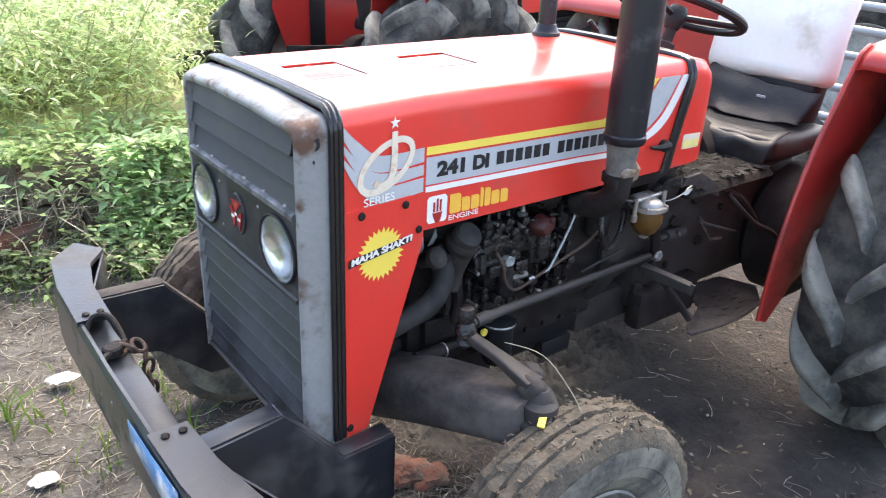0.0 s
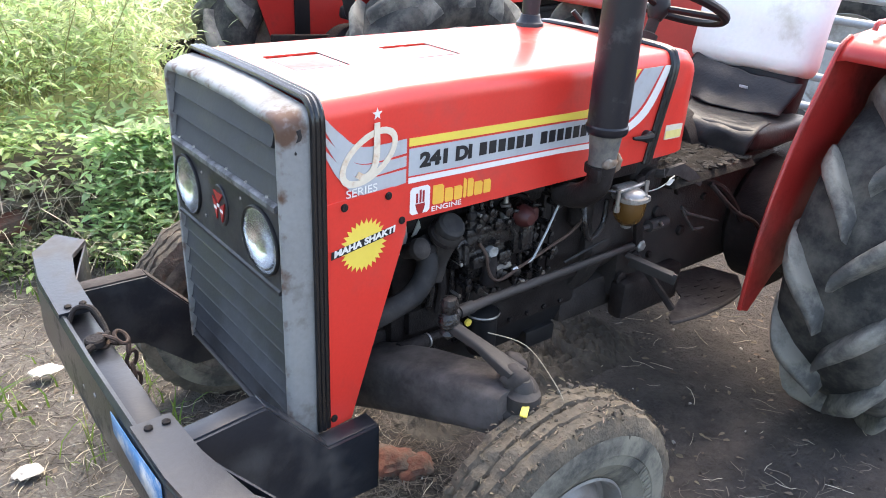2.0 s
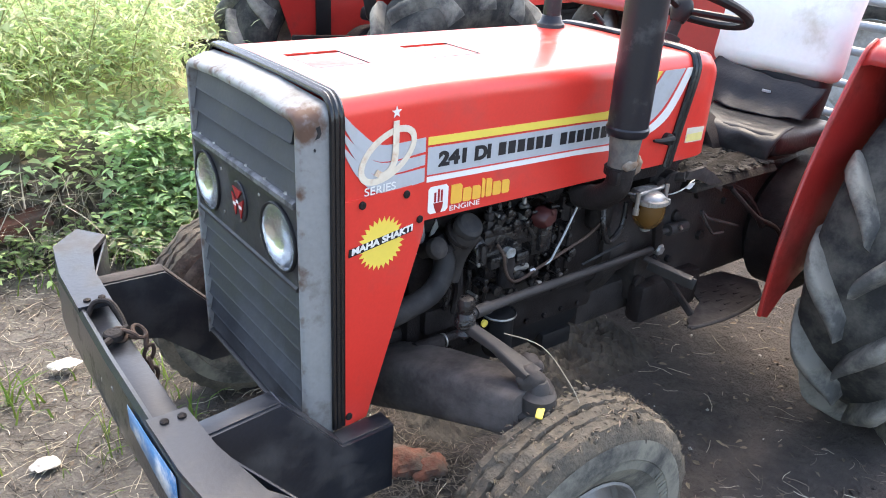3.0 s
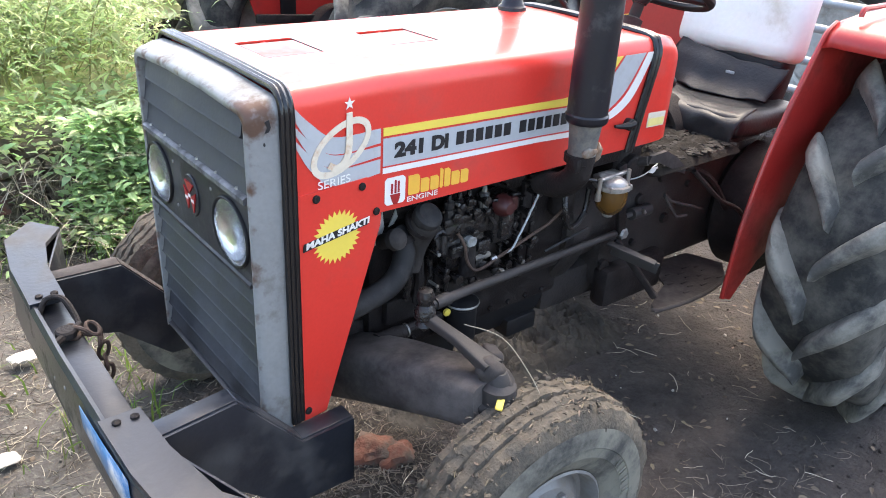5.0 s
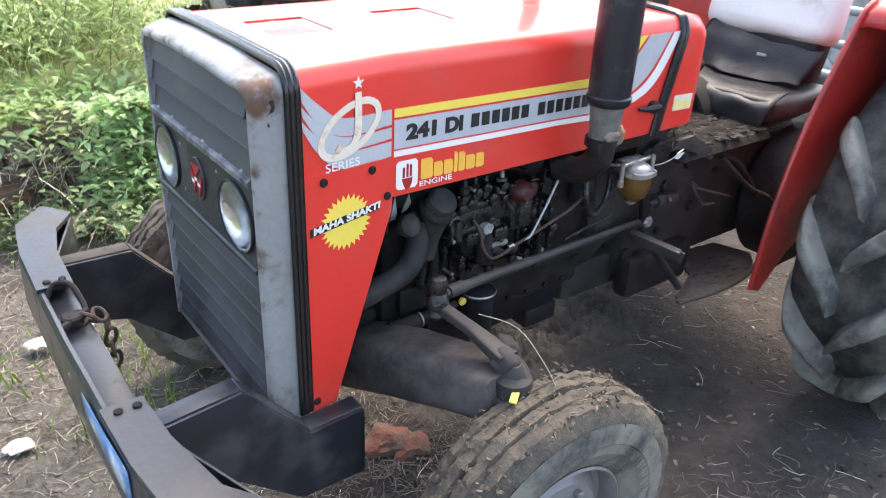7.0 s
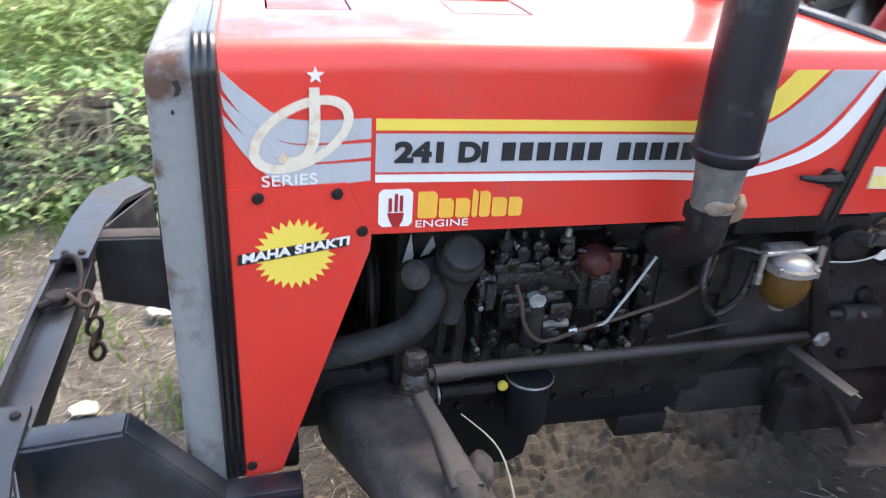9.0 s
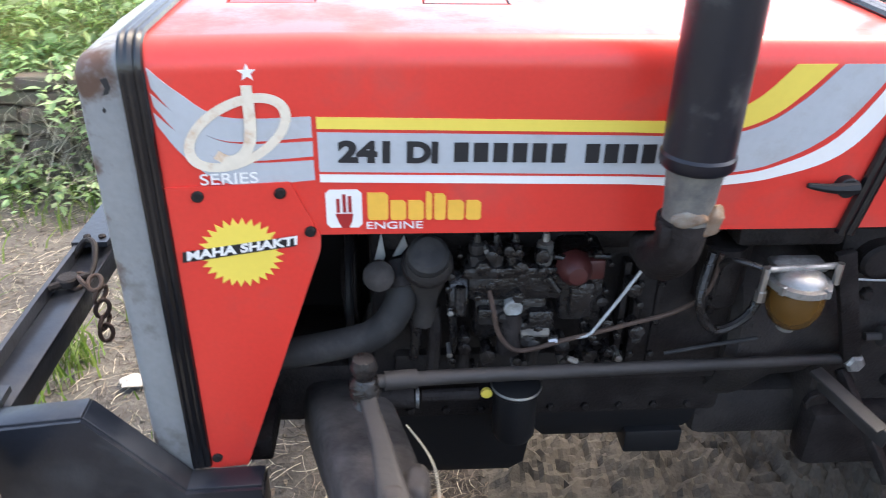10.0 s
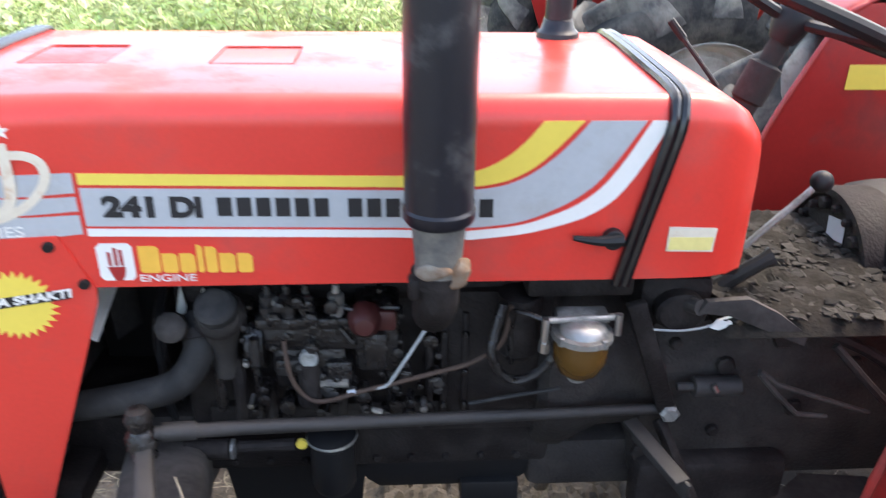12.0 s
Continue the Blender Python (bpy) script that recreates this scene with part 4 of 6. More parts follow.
def build_engine():
    block = tpart("engine_block", GREASE, "oily dark engine block",
        lambda b: box(b, (0.06, -0.15, 0.46), (0.74, 0.15, 0.9), 0.015))
    tpart("block_rail", GREASE, "", lambda b: box(b, (0.1, -0.17, 0.56), (0.7, 0.17, 0.63), 0.01), parent=block)
    tpart("deck_flange", GREASE, "", lambda b: box(b, (0.08, -0.165, 0.86), (0.72, 0.165, 0.91), 0.012), parent=block)
    # added box, not a known part: keeps the bay behind the radiator dark
    tpart("battery", RUBBER, "black box added behind the radiator to darken the bay", lambda b: box(b, (-0.17, 0.08, 0.52), (0.05, 0.25, 0.97), 0.01))
    tpart("cylinder_head", GREASE, "dark cylinder head with cover", lambda b: box(b, (0.1, -0.13, 0.9), (0.72, 0.13, 1.0), 0.02), lambda b: box(b, (0.14, -0.07, 0.99), (0.68, 0.1, 1.08), 0.03))
    tpart("oil_pan", RUBBER, "black oil pan", lambda b: loft_box(b, (0.1, -0.13, 0.47), (0.385, 0.13, 0.47), 0.3), lambda b: loft_box(b, (0.36, -0.13, 0.47), (0.72, 0.13, 0.47), 0.376), lambda b: box(b, (0.57, -0.13, 0.352), (0.69, 0.1, 0.4), 0.006), lambda b: box(b, (0.44, -0.05, 0.36), (0.5, 0.06, 0.4), 0.01))
    for k in range(9):
        tpart("pan_bolt", GREASE, "", lambda b: disc(b, AX(0.13 + k * 0.068, -0.15, 0.485, "-y"), 0.008, 0.008, 0.002, 6), parent=block)
    # radiator and fan behind the nose
    tpart("radiator", BLACK, "black radiator core with tanks", lambda b: box(b, (-0.26, -0.22, 0.52), (-0.19, 0.22, 1.16), 0.008), lambda b: box(b, (-0.265, -0.225, 1.13), (-0.185, 0.225, 1.19), 0.015), lambda b: box(b, (-0.265, -0.225, 0.49), (-0.185, 0.225, 0.54), 0.012))
    hub = tpart("fan", DUSTY, "engine fan", lambda b: disc(b, AX(-0.06, 0, 0.88, "-x"), 0.06, 0.05))
    for k in range(5):
        a = 2 * math.pi * k / 5 + 0.7
        m = Matrix.Translation((-0.085, 0, 0.88)) @ Matrix.Rotation(a, 4, "X")
        tpart("blade", WHITE if k == 1 else DUSTY, "", lambda b: box(b, (-0.006, -0.035, 0.055), (0.0, 0.035, 0.2), 0.002, m @ pose(0, 0, 0, 0, 0, 28)), parent=hub)
    for z, r, y in ((0.74, 0.085, -0.06), (0.585, 0.09, 0.0)):
        tpart("pulley", GREASE, "grooved belt pulley", lambda b: lathe(b, [(0.02, 0), (r, 0), (r + 0.004, 0.004), (r - 0.012, 0.012), (r + 0.004, 0.02), (r, 0.024), (0.05, 0.024), (0.045, 0.03), (0.0, 0.03)], AX(0.035, y, z, "-x"), 32))
    belt = [(0.022, -0.15 * math.cos(a), 0.68 + 0.19 * math.sin(a)) for a in [2 * math.pi * k / 24 for k in range(25)]]
    tpart("belt", RUBBER, "fan belt", lambda b: tube(b, belt, 0.008, 6, cap=False))
    # exhaust side canister beside the fuel bowl
    tpart("fuel_canister", GREASE, "dark fuel filter canister", lambda b: lathe(b, [(0, 0.75), (0.025, 0.752), (0.036, 0.765), (0.037, 0.9), (0, 0.9)], AX(0.655, -0.2, 0, "z"), 20))
    # fuel bowl
    cx, cy = 0.741, -0.297
    head = tpart("fuel_filter_head", ALLOY, "greasy alloy filter head", lambda b: lathe(b, [(0, 0.905), (0.022, 0.903), (0.036, 0.892), (0.04, 0.882), (0.049, 0.88), (0.05, 0.868), (0.042, 0.864), (0.042, 0.855)], AX(cx, cy, 0, "z"), 28), lambda b: tube(b, [(cx - 0.062, cy, 0.904), (cx + 0.058, cy + 0.005, 0.906)], 0.007, 10), lambda b: box(b, (cx - 0.04, cy + 0.0, 0.892), (cx + 0.045, cy + 0.04, 0.909), 0.006))
    tpart("fuel_bowl", AMBER, "amber glass fuel bowl", lambda b: lathe(b, [(0.043, 0.862), (0.0445, 0.84), (0.043, 0.815), (0.034, 0.787), (0.02, 0.773), (0, 0.77)], AX(cx, cy, 0, "z"), 28), parent=head)
    tpart("drain_plug", ALLOY, "", lambda b: lathe(b, [(0.016, 0.775), (0.014, 0.764), (0.006, 0.76), (0, 0.76)], AX(cx - 0.002, cy, 0, "z"), 12), parent=head)
    for dx, lo, hi in ((-0.061, 0.845, 0.912), (-0.061, 0.835, 0.858), (0.056, 0.872, 0.92)):
        tpart("banjo_bolt", STEEL, "", lambda b: tube(b, [(cx + dx, cy - 0.006, lo), (cx + dx, cy - 0.006, hi)], 0.006 if hi - lo > 0.04 else 0.009, 8), parent=head)
    for k in range(4):
        a = radians(35 + 90 * k)
        tpart("head_screw", ALLOY, "", lambda b: disc(b, AX(cx + 0.047 * math.cos(a), cy + 0.047 * math.sin(a), 0.866, "z"), 0.006, 0.02, 0.002, 6), parent=head)
    tpart("filter_pipe", OILY, "", lambda b: tube(b, curve_pts([(cx - 0.06, cy, 0.904), (cx - 0.1, cy + 0.02, 0.91), (cx - 0.105, cy + 0.06, 0.86), (cx - 0.1, cy + 0.07, 0.75)], 5), 0.006, 8))
    tpart("filter_hose", OILY, "", lambda b: tube(b, curve_pts([(cx - 0.12, cy + 0.06, 0.9), (cx - 0.14, cy + 0.03, 0.8), (cx - 0.1, cy + 0.04, 0.735), (cx - 0.04, cy + 0.05, 0.76), (cx - 0.02, cy + 0.06, 0.84)], 5), 0.008, 8))
    tpart("second_filter", GREASE, "", lambda b: box(b, (0.66, -0.235, 0.91), (0.84, -0.16, 0.955), 0.01))
    # clutch housing and gearbox
    tpart("gearbox", GEARBOX, "oil-caked clutch housing and gearbox", lambda b: lathe(b, [(0, 0), (0.2, 0), (0.215, 0.015), (0.215, 0.06), (0.18, 0.14), (0.17, 0.35), (0, 0.35)], AX(0.7, 0, 0.66, "x"), 28), lambda b: box(b, (0.9, -0.17, 0.42), (1.75, 0.17, 0.8), 0.03), lambda b: box(b, (1.0, -0.25, 0.8), (1.42, 0.25, 0.85), 0.02), lambda b: box(b, (0.7, -0.135, 0.385), (0.98, 0.135, 0.5), 0.025))
    for k in range(10):
        a = radians(-80 + 36 * k)
        tpart("housing_bolt", GREASE, "", lambda b: disc(b, AX(0.7 + 0.012, -0.2 * math.cos(a), 0.66 + 0.2 * math.sin(a), "x"), 0.009, 0.06, 0.002, 6))
    for k, (x, z) in enumerate(((0.95, 0.75), (1.05, 0.7), (1.15, 0.76), (1.05, 0.55), (1.2, 0.6), (0.92, 0.5), (1.3, 0.7))):
        tpart("gearbox_plug", GREASE, "", lambda b: disc(b, AX(x, -0.17, z, "-y"), 0.012 + 0.006 * (k % 3), 0.014, 0.003, 6 + 2 * (k % 2)))
    # steering column, box and drop arm, drag link
    tpart("steering_box", GREASE, "oily steering box", lambda b: box(b, (0.86, -0.2, 0.8), (1.0, 0.08, 0.93), 0.03), lambda b: disc(b, AX(0.93, -0.2, 0.86, "-y"), 0.045, 0.03, 0.006))
    tpart("drop_arm", GREASE, "flat steering drop arm", lambda b: bar(b, (0.842, -0.24, 0.9), (0.94, -0.205, 0.625), 0.016, 0.034, 0.004, up=(1, 0, 0.3)))
    link = tpart("drag_link", LINK, "long dusty drag link", lambda b: tube(b, [(0.075, -0.372, 0.735), (0.2, -0.348, 0.722), (0.8, -0.225, 0.64), (0.942, -0.197, 0.622)], [0.011, 0.012, 0.0105, 0.0095], 14))
    tpart("rod_sleeve", LINK, "", lambda b: tube(b, [(0.085, -0.37, 0.734), (0.135, -0.36, 0.729)], 0.015, 14), parent=link)
    tpart("ball_joint", OILY, "", lambda b: lathe(b, [(0, 0.05), (0.016, 0.046), (0.021, 0.03), (0.016, 0.012), (0.024, 0.0), (0.024, -0.02), (0.014, -0.03), (0.02, -0.04), (0, -0.06)], AX(0.056, -0.375, 0.735, "z"), 16), parent=link)
    tpart("link_nut", ALLOY, "", lambda b: disc(b, AX(0.944, -0.2, 0.622, "-y"), 0.019, 0.022, 0.005, 6), parent=link)
    # front axle beam, kingpin and steering arm
    axle = tpart("front_axle", AXLE_DUST, "dusty swept front axle beam", lambda b: beam(b, [(0.0, 0.12, 0.47), (0.0, -0.02, 0.465), (0.003, -0.13, 0.505), (0.04, -0.3, 0.562), (0.085, -0.48, 0.605), (0.1, -0.57, 0.62)], [(0.15, 0.13), (0.16, 0.135), (0.16, 0.14), (0.15, 0.135), (0.135, 0.12), (0.12, 0.11)]), lambda b: beam(b, [(0.0, 0.1, 0.48), (0.01, 0.3, 0.57), (0.03, 0.56, 0.65)], [(0.13, 0.13), (0.13, 0.13), (0.11, 0.11)]))
    for s in (1, -1):
        tpart("kingpin", LINK, "", lambda b: lathe(b, [(0, 0.7), (0.014, 0.698), (0.02, 0.69), (0.024, 0.675), (0.038, 0.665), (0.042, 0.54), (0.044, 0.5), (0.035, 0.48), (0.03, 0.3), (0, 0.3)], AX(0.105 if s < 0 else 0.06, s * 0.572, 0, "z"), 20), parent=axle)
        tpart("stub_axle", DUSTY, "", lambda b: tube(b, [(0.09, s * 0.53, 0.36), (0.15 if s < 0 else 0.01, s * 0.68, 0.345)], [0.045, 0.03], 16), parent=axle)
    tpart("steering_arm", LINK, "dusty steering arm", lambda b: beam(b, [(0.06, -0.385, 0.745), (0.08, -0.46, 0.728), (0.1, -0.555, 0.7)], [(0.026, 0.026), (0.03, 0.022), (0.05, 0.03)]), parent=axle)

    def packed(b):
        for at, r in (((0.1, -0.545, 0.69), 0.032), ((0.13, -0.52, 0.695), 0.028), ((0.112, -0.56, 0.655), 0.04), ((0.09, -0.545, 0.615), 0.045)):
            for v in bmesh.ops.create_icosphere(b, subdivisions=3, radius=r, matrix=Matrix.Translation(at))["verts"]:
                d = (v.co - Vector(at)).normalized()
                v.co += d * r * (0.45 * noise.noise(v.co * 22) + 0.25 * noise.noise(v.co * 60))
    tpart("knuckle", DUSTY, "steering knuckle packed with dry earth", packed, parent=axle, angle=60)
    tpart("front_frame", GREASE, "dark front axle support", lambda b: box(b, (-0.24, -0.13, 0.44), (0.1, 0.13, 0.58), 0.02), lambda b: box(b, (-0.25, -0.25, 0.46), (-0.12, 0.25, 0.51), 0.008), lambda b: bar(b, (-0.2, -0.1, 0.45), (-0.2, 0.1, 0.45), 0.04, 0.03, 0.004))
    # foot step and its carrier
    tpart("step_bar", LINK, "flat dusty step carrier", lambda b: bar(b, (0.868, -0.22, 0.614), (0.925, -0.356, 0.588), 0.03, 0.008, 0.002), lambda b: bar(b, (0.878, -0.23, 0.596), (0.934, -0.362, 0.57), 0.008, 0.036, 0.002))
    # added dark block stands in for the shade beside the step
    tpart("step_support", GREASE, "dark block added under the gearbox where shade falls, with step strut", lambda b: box(b, (0.9, -0.215, 0.375), (1.2, -0.15, 0.5), 0.02), lambda b: bar(b, (0.93, -0.2, 0.6), (1.0, -0.33, 0.435), 0.02, 0.02, 0.004))
    step = tpart("foot_plate", DUSTY, "dusty chequer foot plate", lambda b: prism(b, [(0.967, -0.362), (1.112, -0.382), (1.24, -0.379), (1.35, -0.36), (1.443, -0.28), (1.4, -0.165), (1.267, -0.15), (1.165, -0.225), (1.14, -0.265), (0.997, -0.324)], 0.437, 0.444, "z"), lambda b: tube(b, curve_pts([(0.97, -0.345, 0.442), (1.0, -0.364, 0.444), (1.112, -0.38, 0.445), (1.24, -0.377, 0.445), (1.35, -0.357, 0.445)], 4), 0.0065, 8))
    for k in range(16):
        x, y = 1.14 + (k % 5) * 0.046, -0.345 + (k // 5) * 0.045 + (k % 2) * 0.018
        tpart("tread_rib", DUSTY, "", lambda b: box(b, (x, y, 0.446), (x + 0.03, y + 0.007, 0.448), 0.0015), parent=step)


def beam(bm, pts, sizes):
    """A box-section beam with rounded corners along points; sizes are (width along x, height)."""
    secs = []
    for i, p in enumerate(pts):
        p = Vector(p)
        d = (Vector(pts[min(i + 1, len(pts) - 1)]) - Vector(pts[max(i - 1, 0)])).normalized()
        side = Vector((1, 0, 0))
        up = side.cross(d).normalized() if side.cross(d).z > 0 else d.cross(side).normalized()
        w, h = sizes[i]
        ring = []
        for k in range(16):
            a = 2 * math.pi * (k + 0.5) / 16
            c, q = math.cos(a), math.sin(a)
            ring.append(p + side * (w / 2) * math.copysign(abs(c) ** 0.42, c) + up * (h / 2) * math.copysign(abs(q) ** 0.42, q))
        secs.append(ring)
    rings = loft(bm, secs, close=True)
    bm.faces.new(rings[0])
    bm.faces.new(rings[-1])


def loft_box(bm, lo, hi, z):
    """A pan tapering downwards."""
    (x0, y0, zt), (x1, y1, _) = lo, hi
    secs = [[(x0 + i, y0 + i * 0.7, zz), (x1 - i, y0 + i * 0.7, zz), (x1 - i, y1 - i * 0.7, zz), (x0 + i, y1 - i * 0.7, zz)] for i, zz in ((0, zt), (0.006, zt - 0.03), (0.02, z + 0.03), (0.045, z))]
    rings = loft(bm, secs, close=True)
    bm.faces.new(rings[-1])
    bm.faces.new(rings[0])


def rise(z):
    """Lifts the lower engine parts onto their true height."""
    return 0.033 * min(1.0, max(0.0, (0.93 - z) / 0.15)) * min(1.0, max(0.0, (z - 0.28) / 0.15))


already = set(bpy.data.objects)
build_engine()
bpy.context.view_layer.update()
for ob in set(bpy.data.objects) - already:
    if ob.type == "MESH" and ob.name.split(".")[0] not in ("front_axle", "axle_lug", "kingpin", "stub_axle", "steering_arm", "knuckle", "foot_plate", "tread_rib"):
        for v in ob.data.vertices:
            v.co.z += rise(v.co.z)


def build_pump_side():
    """Hose, filler, injection pump, pipes and filter on the near face of the engine."""
    tpart("radiator_hose", HOSE, "grey rubber radiator hose", lambda b: tube(b, curve_pts([(-0.2, -0.2, 0.69), (-0.1, -0.225, 0.713), (-0.048, -0.23, 0.724), (0.005, -0.23, 0.735), (0.063, -0.23, 0.752), (0.1, -0.225, 0.787), (0.116, -0.21, 0.83), (0.108, -0.18, 0.866)], 6), 0.0265, 16))
    tpart("hose_clamp", GREASE, "", lambda b: tube(b, [(0.117, -0.213, 0.836), (0.115, -0.203, 0.85)], 0.031, 18))
    cap = tpart("thermostat", DUSTY, "dusty blue-grey thermostat cap", lambda b: lathe(b, [(0, 0.014), (0.016, 0.012), (0.025, 0.004), (0.026, -0.012), (0.02, -0.02), (0.018, -0.06), (0, -0.06)], pose(0.078, -0.236, 0.872, 62, 10, 0), 18))
    for x, z, h in ((0.062, 0.83, 0.085), (0.1, 0.87, 0.04)):
        tpart("pale_shard", PALE_RIM, "", lambda b: prism(b, [(x, z), (x + 0.012, z + h * 0.6), (x + 0.02, z + h), (x + 0.026, z + h * 0.5), (x + 0.014, z + h * 0.1)], -0.17, -0.167), parent=cap)
    # filler neck with a broad tilted cap
    m = pose(0.157, -0.245, 0.915, 38, 0, 0)
    neck = tpart("filler_neck", DUSTY, "dusty iron filler neck", lambda b: tube(b, curve_pts([(0.157, -0.236, 0.9), (0.157, -0.22, 0.865), (0.155, -0.21, 0.81), (0.15, -0.2, 0.76)], 4), [0.034, 0.036, 0.037, 0.036, 0.033, 0.03, 0.026, 0.022, 0.02, 0.02, 0.02, 0.02, 0.02], 18))
    tpart("filler_cap", HOSE, "dusty grey filler cap", lambda b: lathe(b, [(0, 0.012), (0.026, 0.011), (0.033, 0.005), (0.035, -0.004), (0.033, -0.018), (0.028, -0.024)], m, 28), parent=neck)
    tpart("cap_ring", GREASE, "", lambda b: lathe(b, [(0.03, -0.024), (0.041, -0.028), (0.043, -0.038), (0.036, -0.048), (0.028, -0.05)], m, 24), parent=neck)
    # injection pump
    pump = tpart("injection_pump", OILY, "oily black injection pump", lambda b: box(b, (0.222, -0.23, 0.815), (0.4, -0.15, 0.872), 0.01), lambda b: box(b, (0.214, -0.238, 0.862), (0.372, -0.16, 0.884), 0.006))
    tpart("pump_foot", OILY, "", lambda b: box(b, (0.235, -0.225, 0.735), (0.36, -0.15, 0.82), 0.012), lambda b: box(b, (0.24, -0.24, 0.772), (0.286, -0.2, 0.806), 0.008), lambda b: box(b, (0.325, -0.24, 0.75), (0.37, -0.2, 0.8), 0.008), parent=pump)
    tpart("pump_end", OILY, "", lambda b: box(b, (0.375, -0.235, 0.775), (0.45, -0.15, 0.905), 0.012), lambda b: box(b, (0.39, -0.25, 0.79), (0.43, -0.21, 0.86), 0.008), parent=pump)
    tpart("pump_flange", OILY, "", lambda b: disc(b, AX(0.222, -0.19, 0.82, "-x"), 0.05, 0.03), parent=pump)
    for k, x in enumerate((0.236, 0.267, 0.298, 0.347)):
        bright = k == 3
        valve = tpart("delivery_valve", ALLOY if bright else OILY, "bright delivery valve" if bright else "", lambda b: lathe(b, [(0.0125, 0), (0.0125, 0.012), (0.0155, 0.013), (0.0155, 0.024), (0.0115, 0.026), (0.0135, 0.03), (0.0135, 0.042), (0.007, 0.046), (0.005, 0.06)], AX(x, -0.222, 0.88, "z"), 8), parent=pump)
        if not bright:
            tpart("injector_pipe", OILY, "", lambda b: tube(b, curve_pts([(x, -0.222, 0.935), (x + 0.008, -0.22, 0.955), (x + 0.06 + 0.05 * k, -0.19, 0.962), (x + 0.13 + 0.06 * k, -0.14, 0.965)], 4), 0.0035, 6), parent=pump)
    tpart("red_governor", RED_DARK, "dull red governor housing", lambda b: lathe(b, [(0, 0.04), (0.015, 0.038), (0.026, 0.024), (0.029, 0.0), (0, 0)], AX(0.394, -0.232, 0.885, "-y"), 16), lambda b: box(b, (0.4, -0.245, 0.862), (0.445, -0.2, 0.9), 0.006), parent=pump)
    tpart("pump_knob", KNOB, "pale round cap", lambda b: lathe(b, [(0.013, -0.04), (0.0135, 0), (0.0155, 0.002), (0.0155, 0.007), (0.013, 0.009), (0.0115, 0.0085), (0, 0.008)], AX(0.298, -0.238, 0.81, "-y"), 24), parent=pump)
    tpart("lift_pump", GREASE, "small dark lift pump", lambda b: lathe(b, [(0, 0.02), (0.017, 0.018), (0.02, 0.0), (0.018, -0.03), (0.022, -0.04), (0.022, -0.06), (0, -0.065)], AX(0.296, -0.235, 0.78, "z"), 16), parent=pump)
    for (xa, za), (xb, zb), r, mt in (((0.315, 0.757), (0.362, 0.759), 0.008, SLEEVE), ((0.36, 0.905), (0.388, 0.9), 0.005, OILY), ((0.352, 0.868), (0.372, 0.84), 0.006, OILY), ((0.385, 0.712), (0.392, 0.69), 0.007, LINK), ((0.4, 0.7), (0.418, 0.694), 0.006, ALLOY), ((0.425, 0.905), (0.45, 0.905), 0.005, OILY), ((0.21, 0.85), (0.21, 0.8), 0.009, OILY)):
        tpart("union", mt, "", lambda b: tube(b, [(xa, -0.238, za), (xb, -0.24, zb)], r, 8), parent=pump)
    # scattered oily nuts and studs
    random.seed(5)
    for k in range(90):
        x, z = 0.19 + random.random() * 0.33, 0.66 + random.random() * 0.27
        s = 0.003 + random.random() ** 1.6 * 0.008
        m2 = AX(x, -0.225 - random.random() * 0.02, z, "-y")
        tpart("fitting", ALLOY if k % 13 == 4 and s < 0.007 else OILY, "", lambda b: lathe(b, [(s, -0.03), (s, 0), (s * 1.3, 0.001), (s * 1.3, s), (s * 0.6, s * 1.2), (0, s * 1.3)], m2, 6 + k % 3), parent=pump)
    for k, (x, z0, z1, r) in enumerate(((0.135, 0.68, 0.8, 0.009), (0.168, 0.66, 0.79, 0.012), (0.2, 0.66, 0.8, 0.007), (0.222, 0.64, 0.74, 0.01), (0.255, 0.66, 0.735, 0.006), (0.345, 0.66, 0.74, 0.009), (0.43, 0.66, 0.78, 0.008))):
        tpart("block_rib", GREASE if k % 2 else OILY, "", lambda b: tube(b, [(x, -0.2, z0), (x + 0.004, -0.205, (z0 + z1) / 2), (x, -0.2, z1)], r, 8), parent=pump)
    tpart("bright_pipe", PIPE_GREY, "bare bent fuel pipe", lambda b: tube(b, [(0.365, -0.255, 0.747), (0.424, -0.255, 0.76), (0.432, -0.255, 0.766), (0.468, -0.255, 0.827), (0.506, -0.252, 0.893)], 0.003, 8))
    tpart("pipe_nut", STEEL, "", lambda b: tube(b, [(0.362, -0.252, 0.746), (0.376, -0.254, 0.75)], 0.0065, 6))
    tpart("dark_pipe", RUST_DARK, "thin dusty fuel pipe", lambda b: tube(b, curve_pts([(0.258, -0.235, 0.84), (0.264, -0.256, 0.815), (0.27, -0.258, 0.782), (0.284, -0.258, 0.753), (0.306, -0.258, 0.735), (0.338, -0.258, 0.738), (0.378, -0.256, 0.75), (0.437, -0.252, 0.763), (0.506, -0.248, 0.78), (0.57, -0.246, 0.798), (0.62, -0.245, 0.835), (0.635, -0.24, 0.905)], 5), 0.0042, 8))
    tpart("lower_pipe", HOSE, "", lambda b: tube(b, [(0.57, -0.24, 0.708), (0.64, -0.245, 0.726), (0.725, -0.25, 0.744)], 0.0038, 8))
    tpart("oil_filter", RUBBER, "black spin-on oil filter", lambda b: lathe(b, [(0, 0.49), (0.035, 0.492), (0.041, 0.505), (0.041, 0.6), (0.045, 0.604), (0.045, 0.613), (0.03, 0.62), (0, 0.62)], AX(0.323, -0.195, 0, "z"), 24))
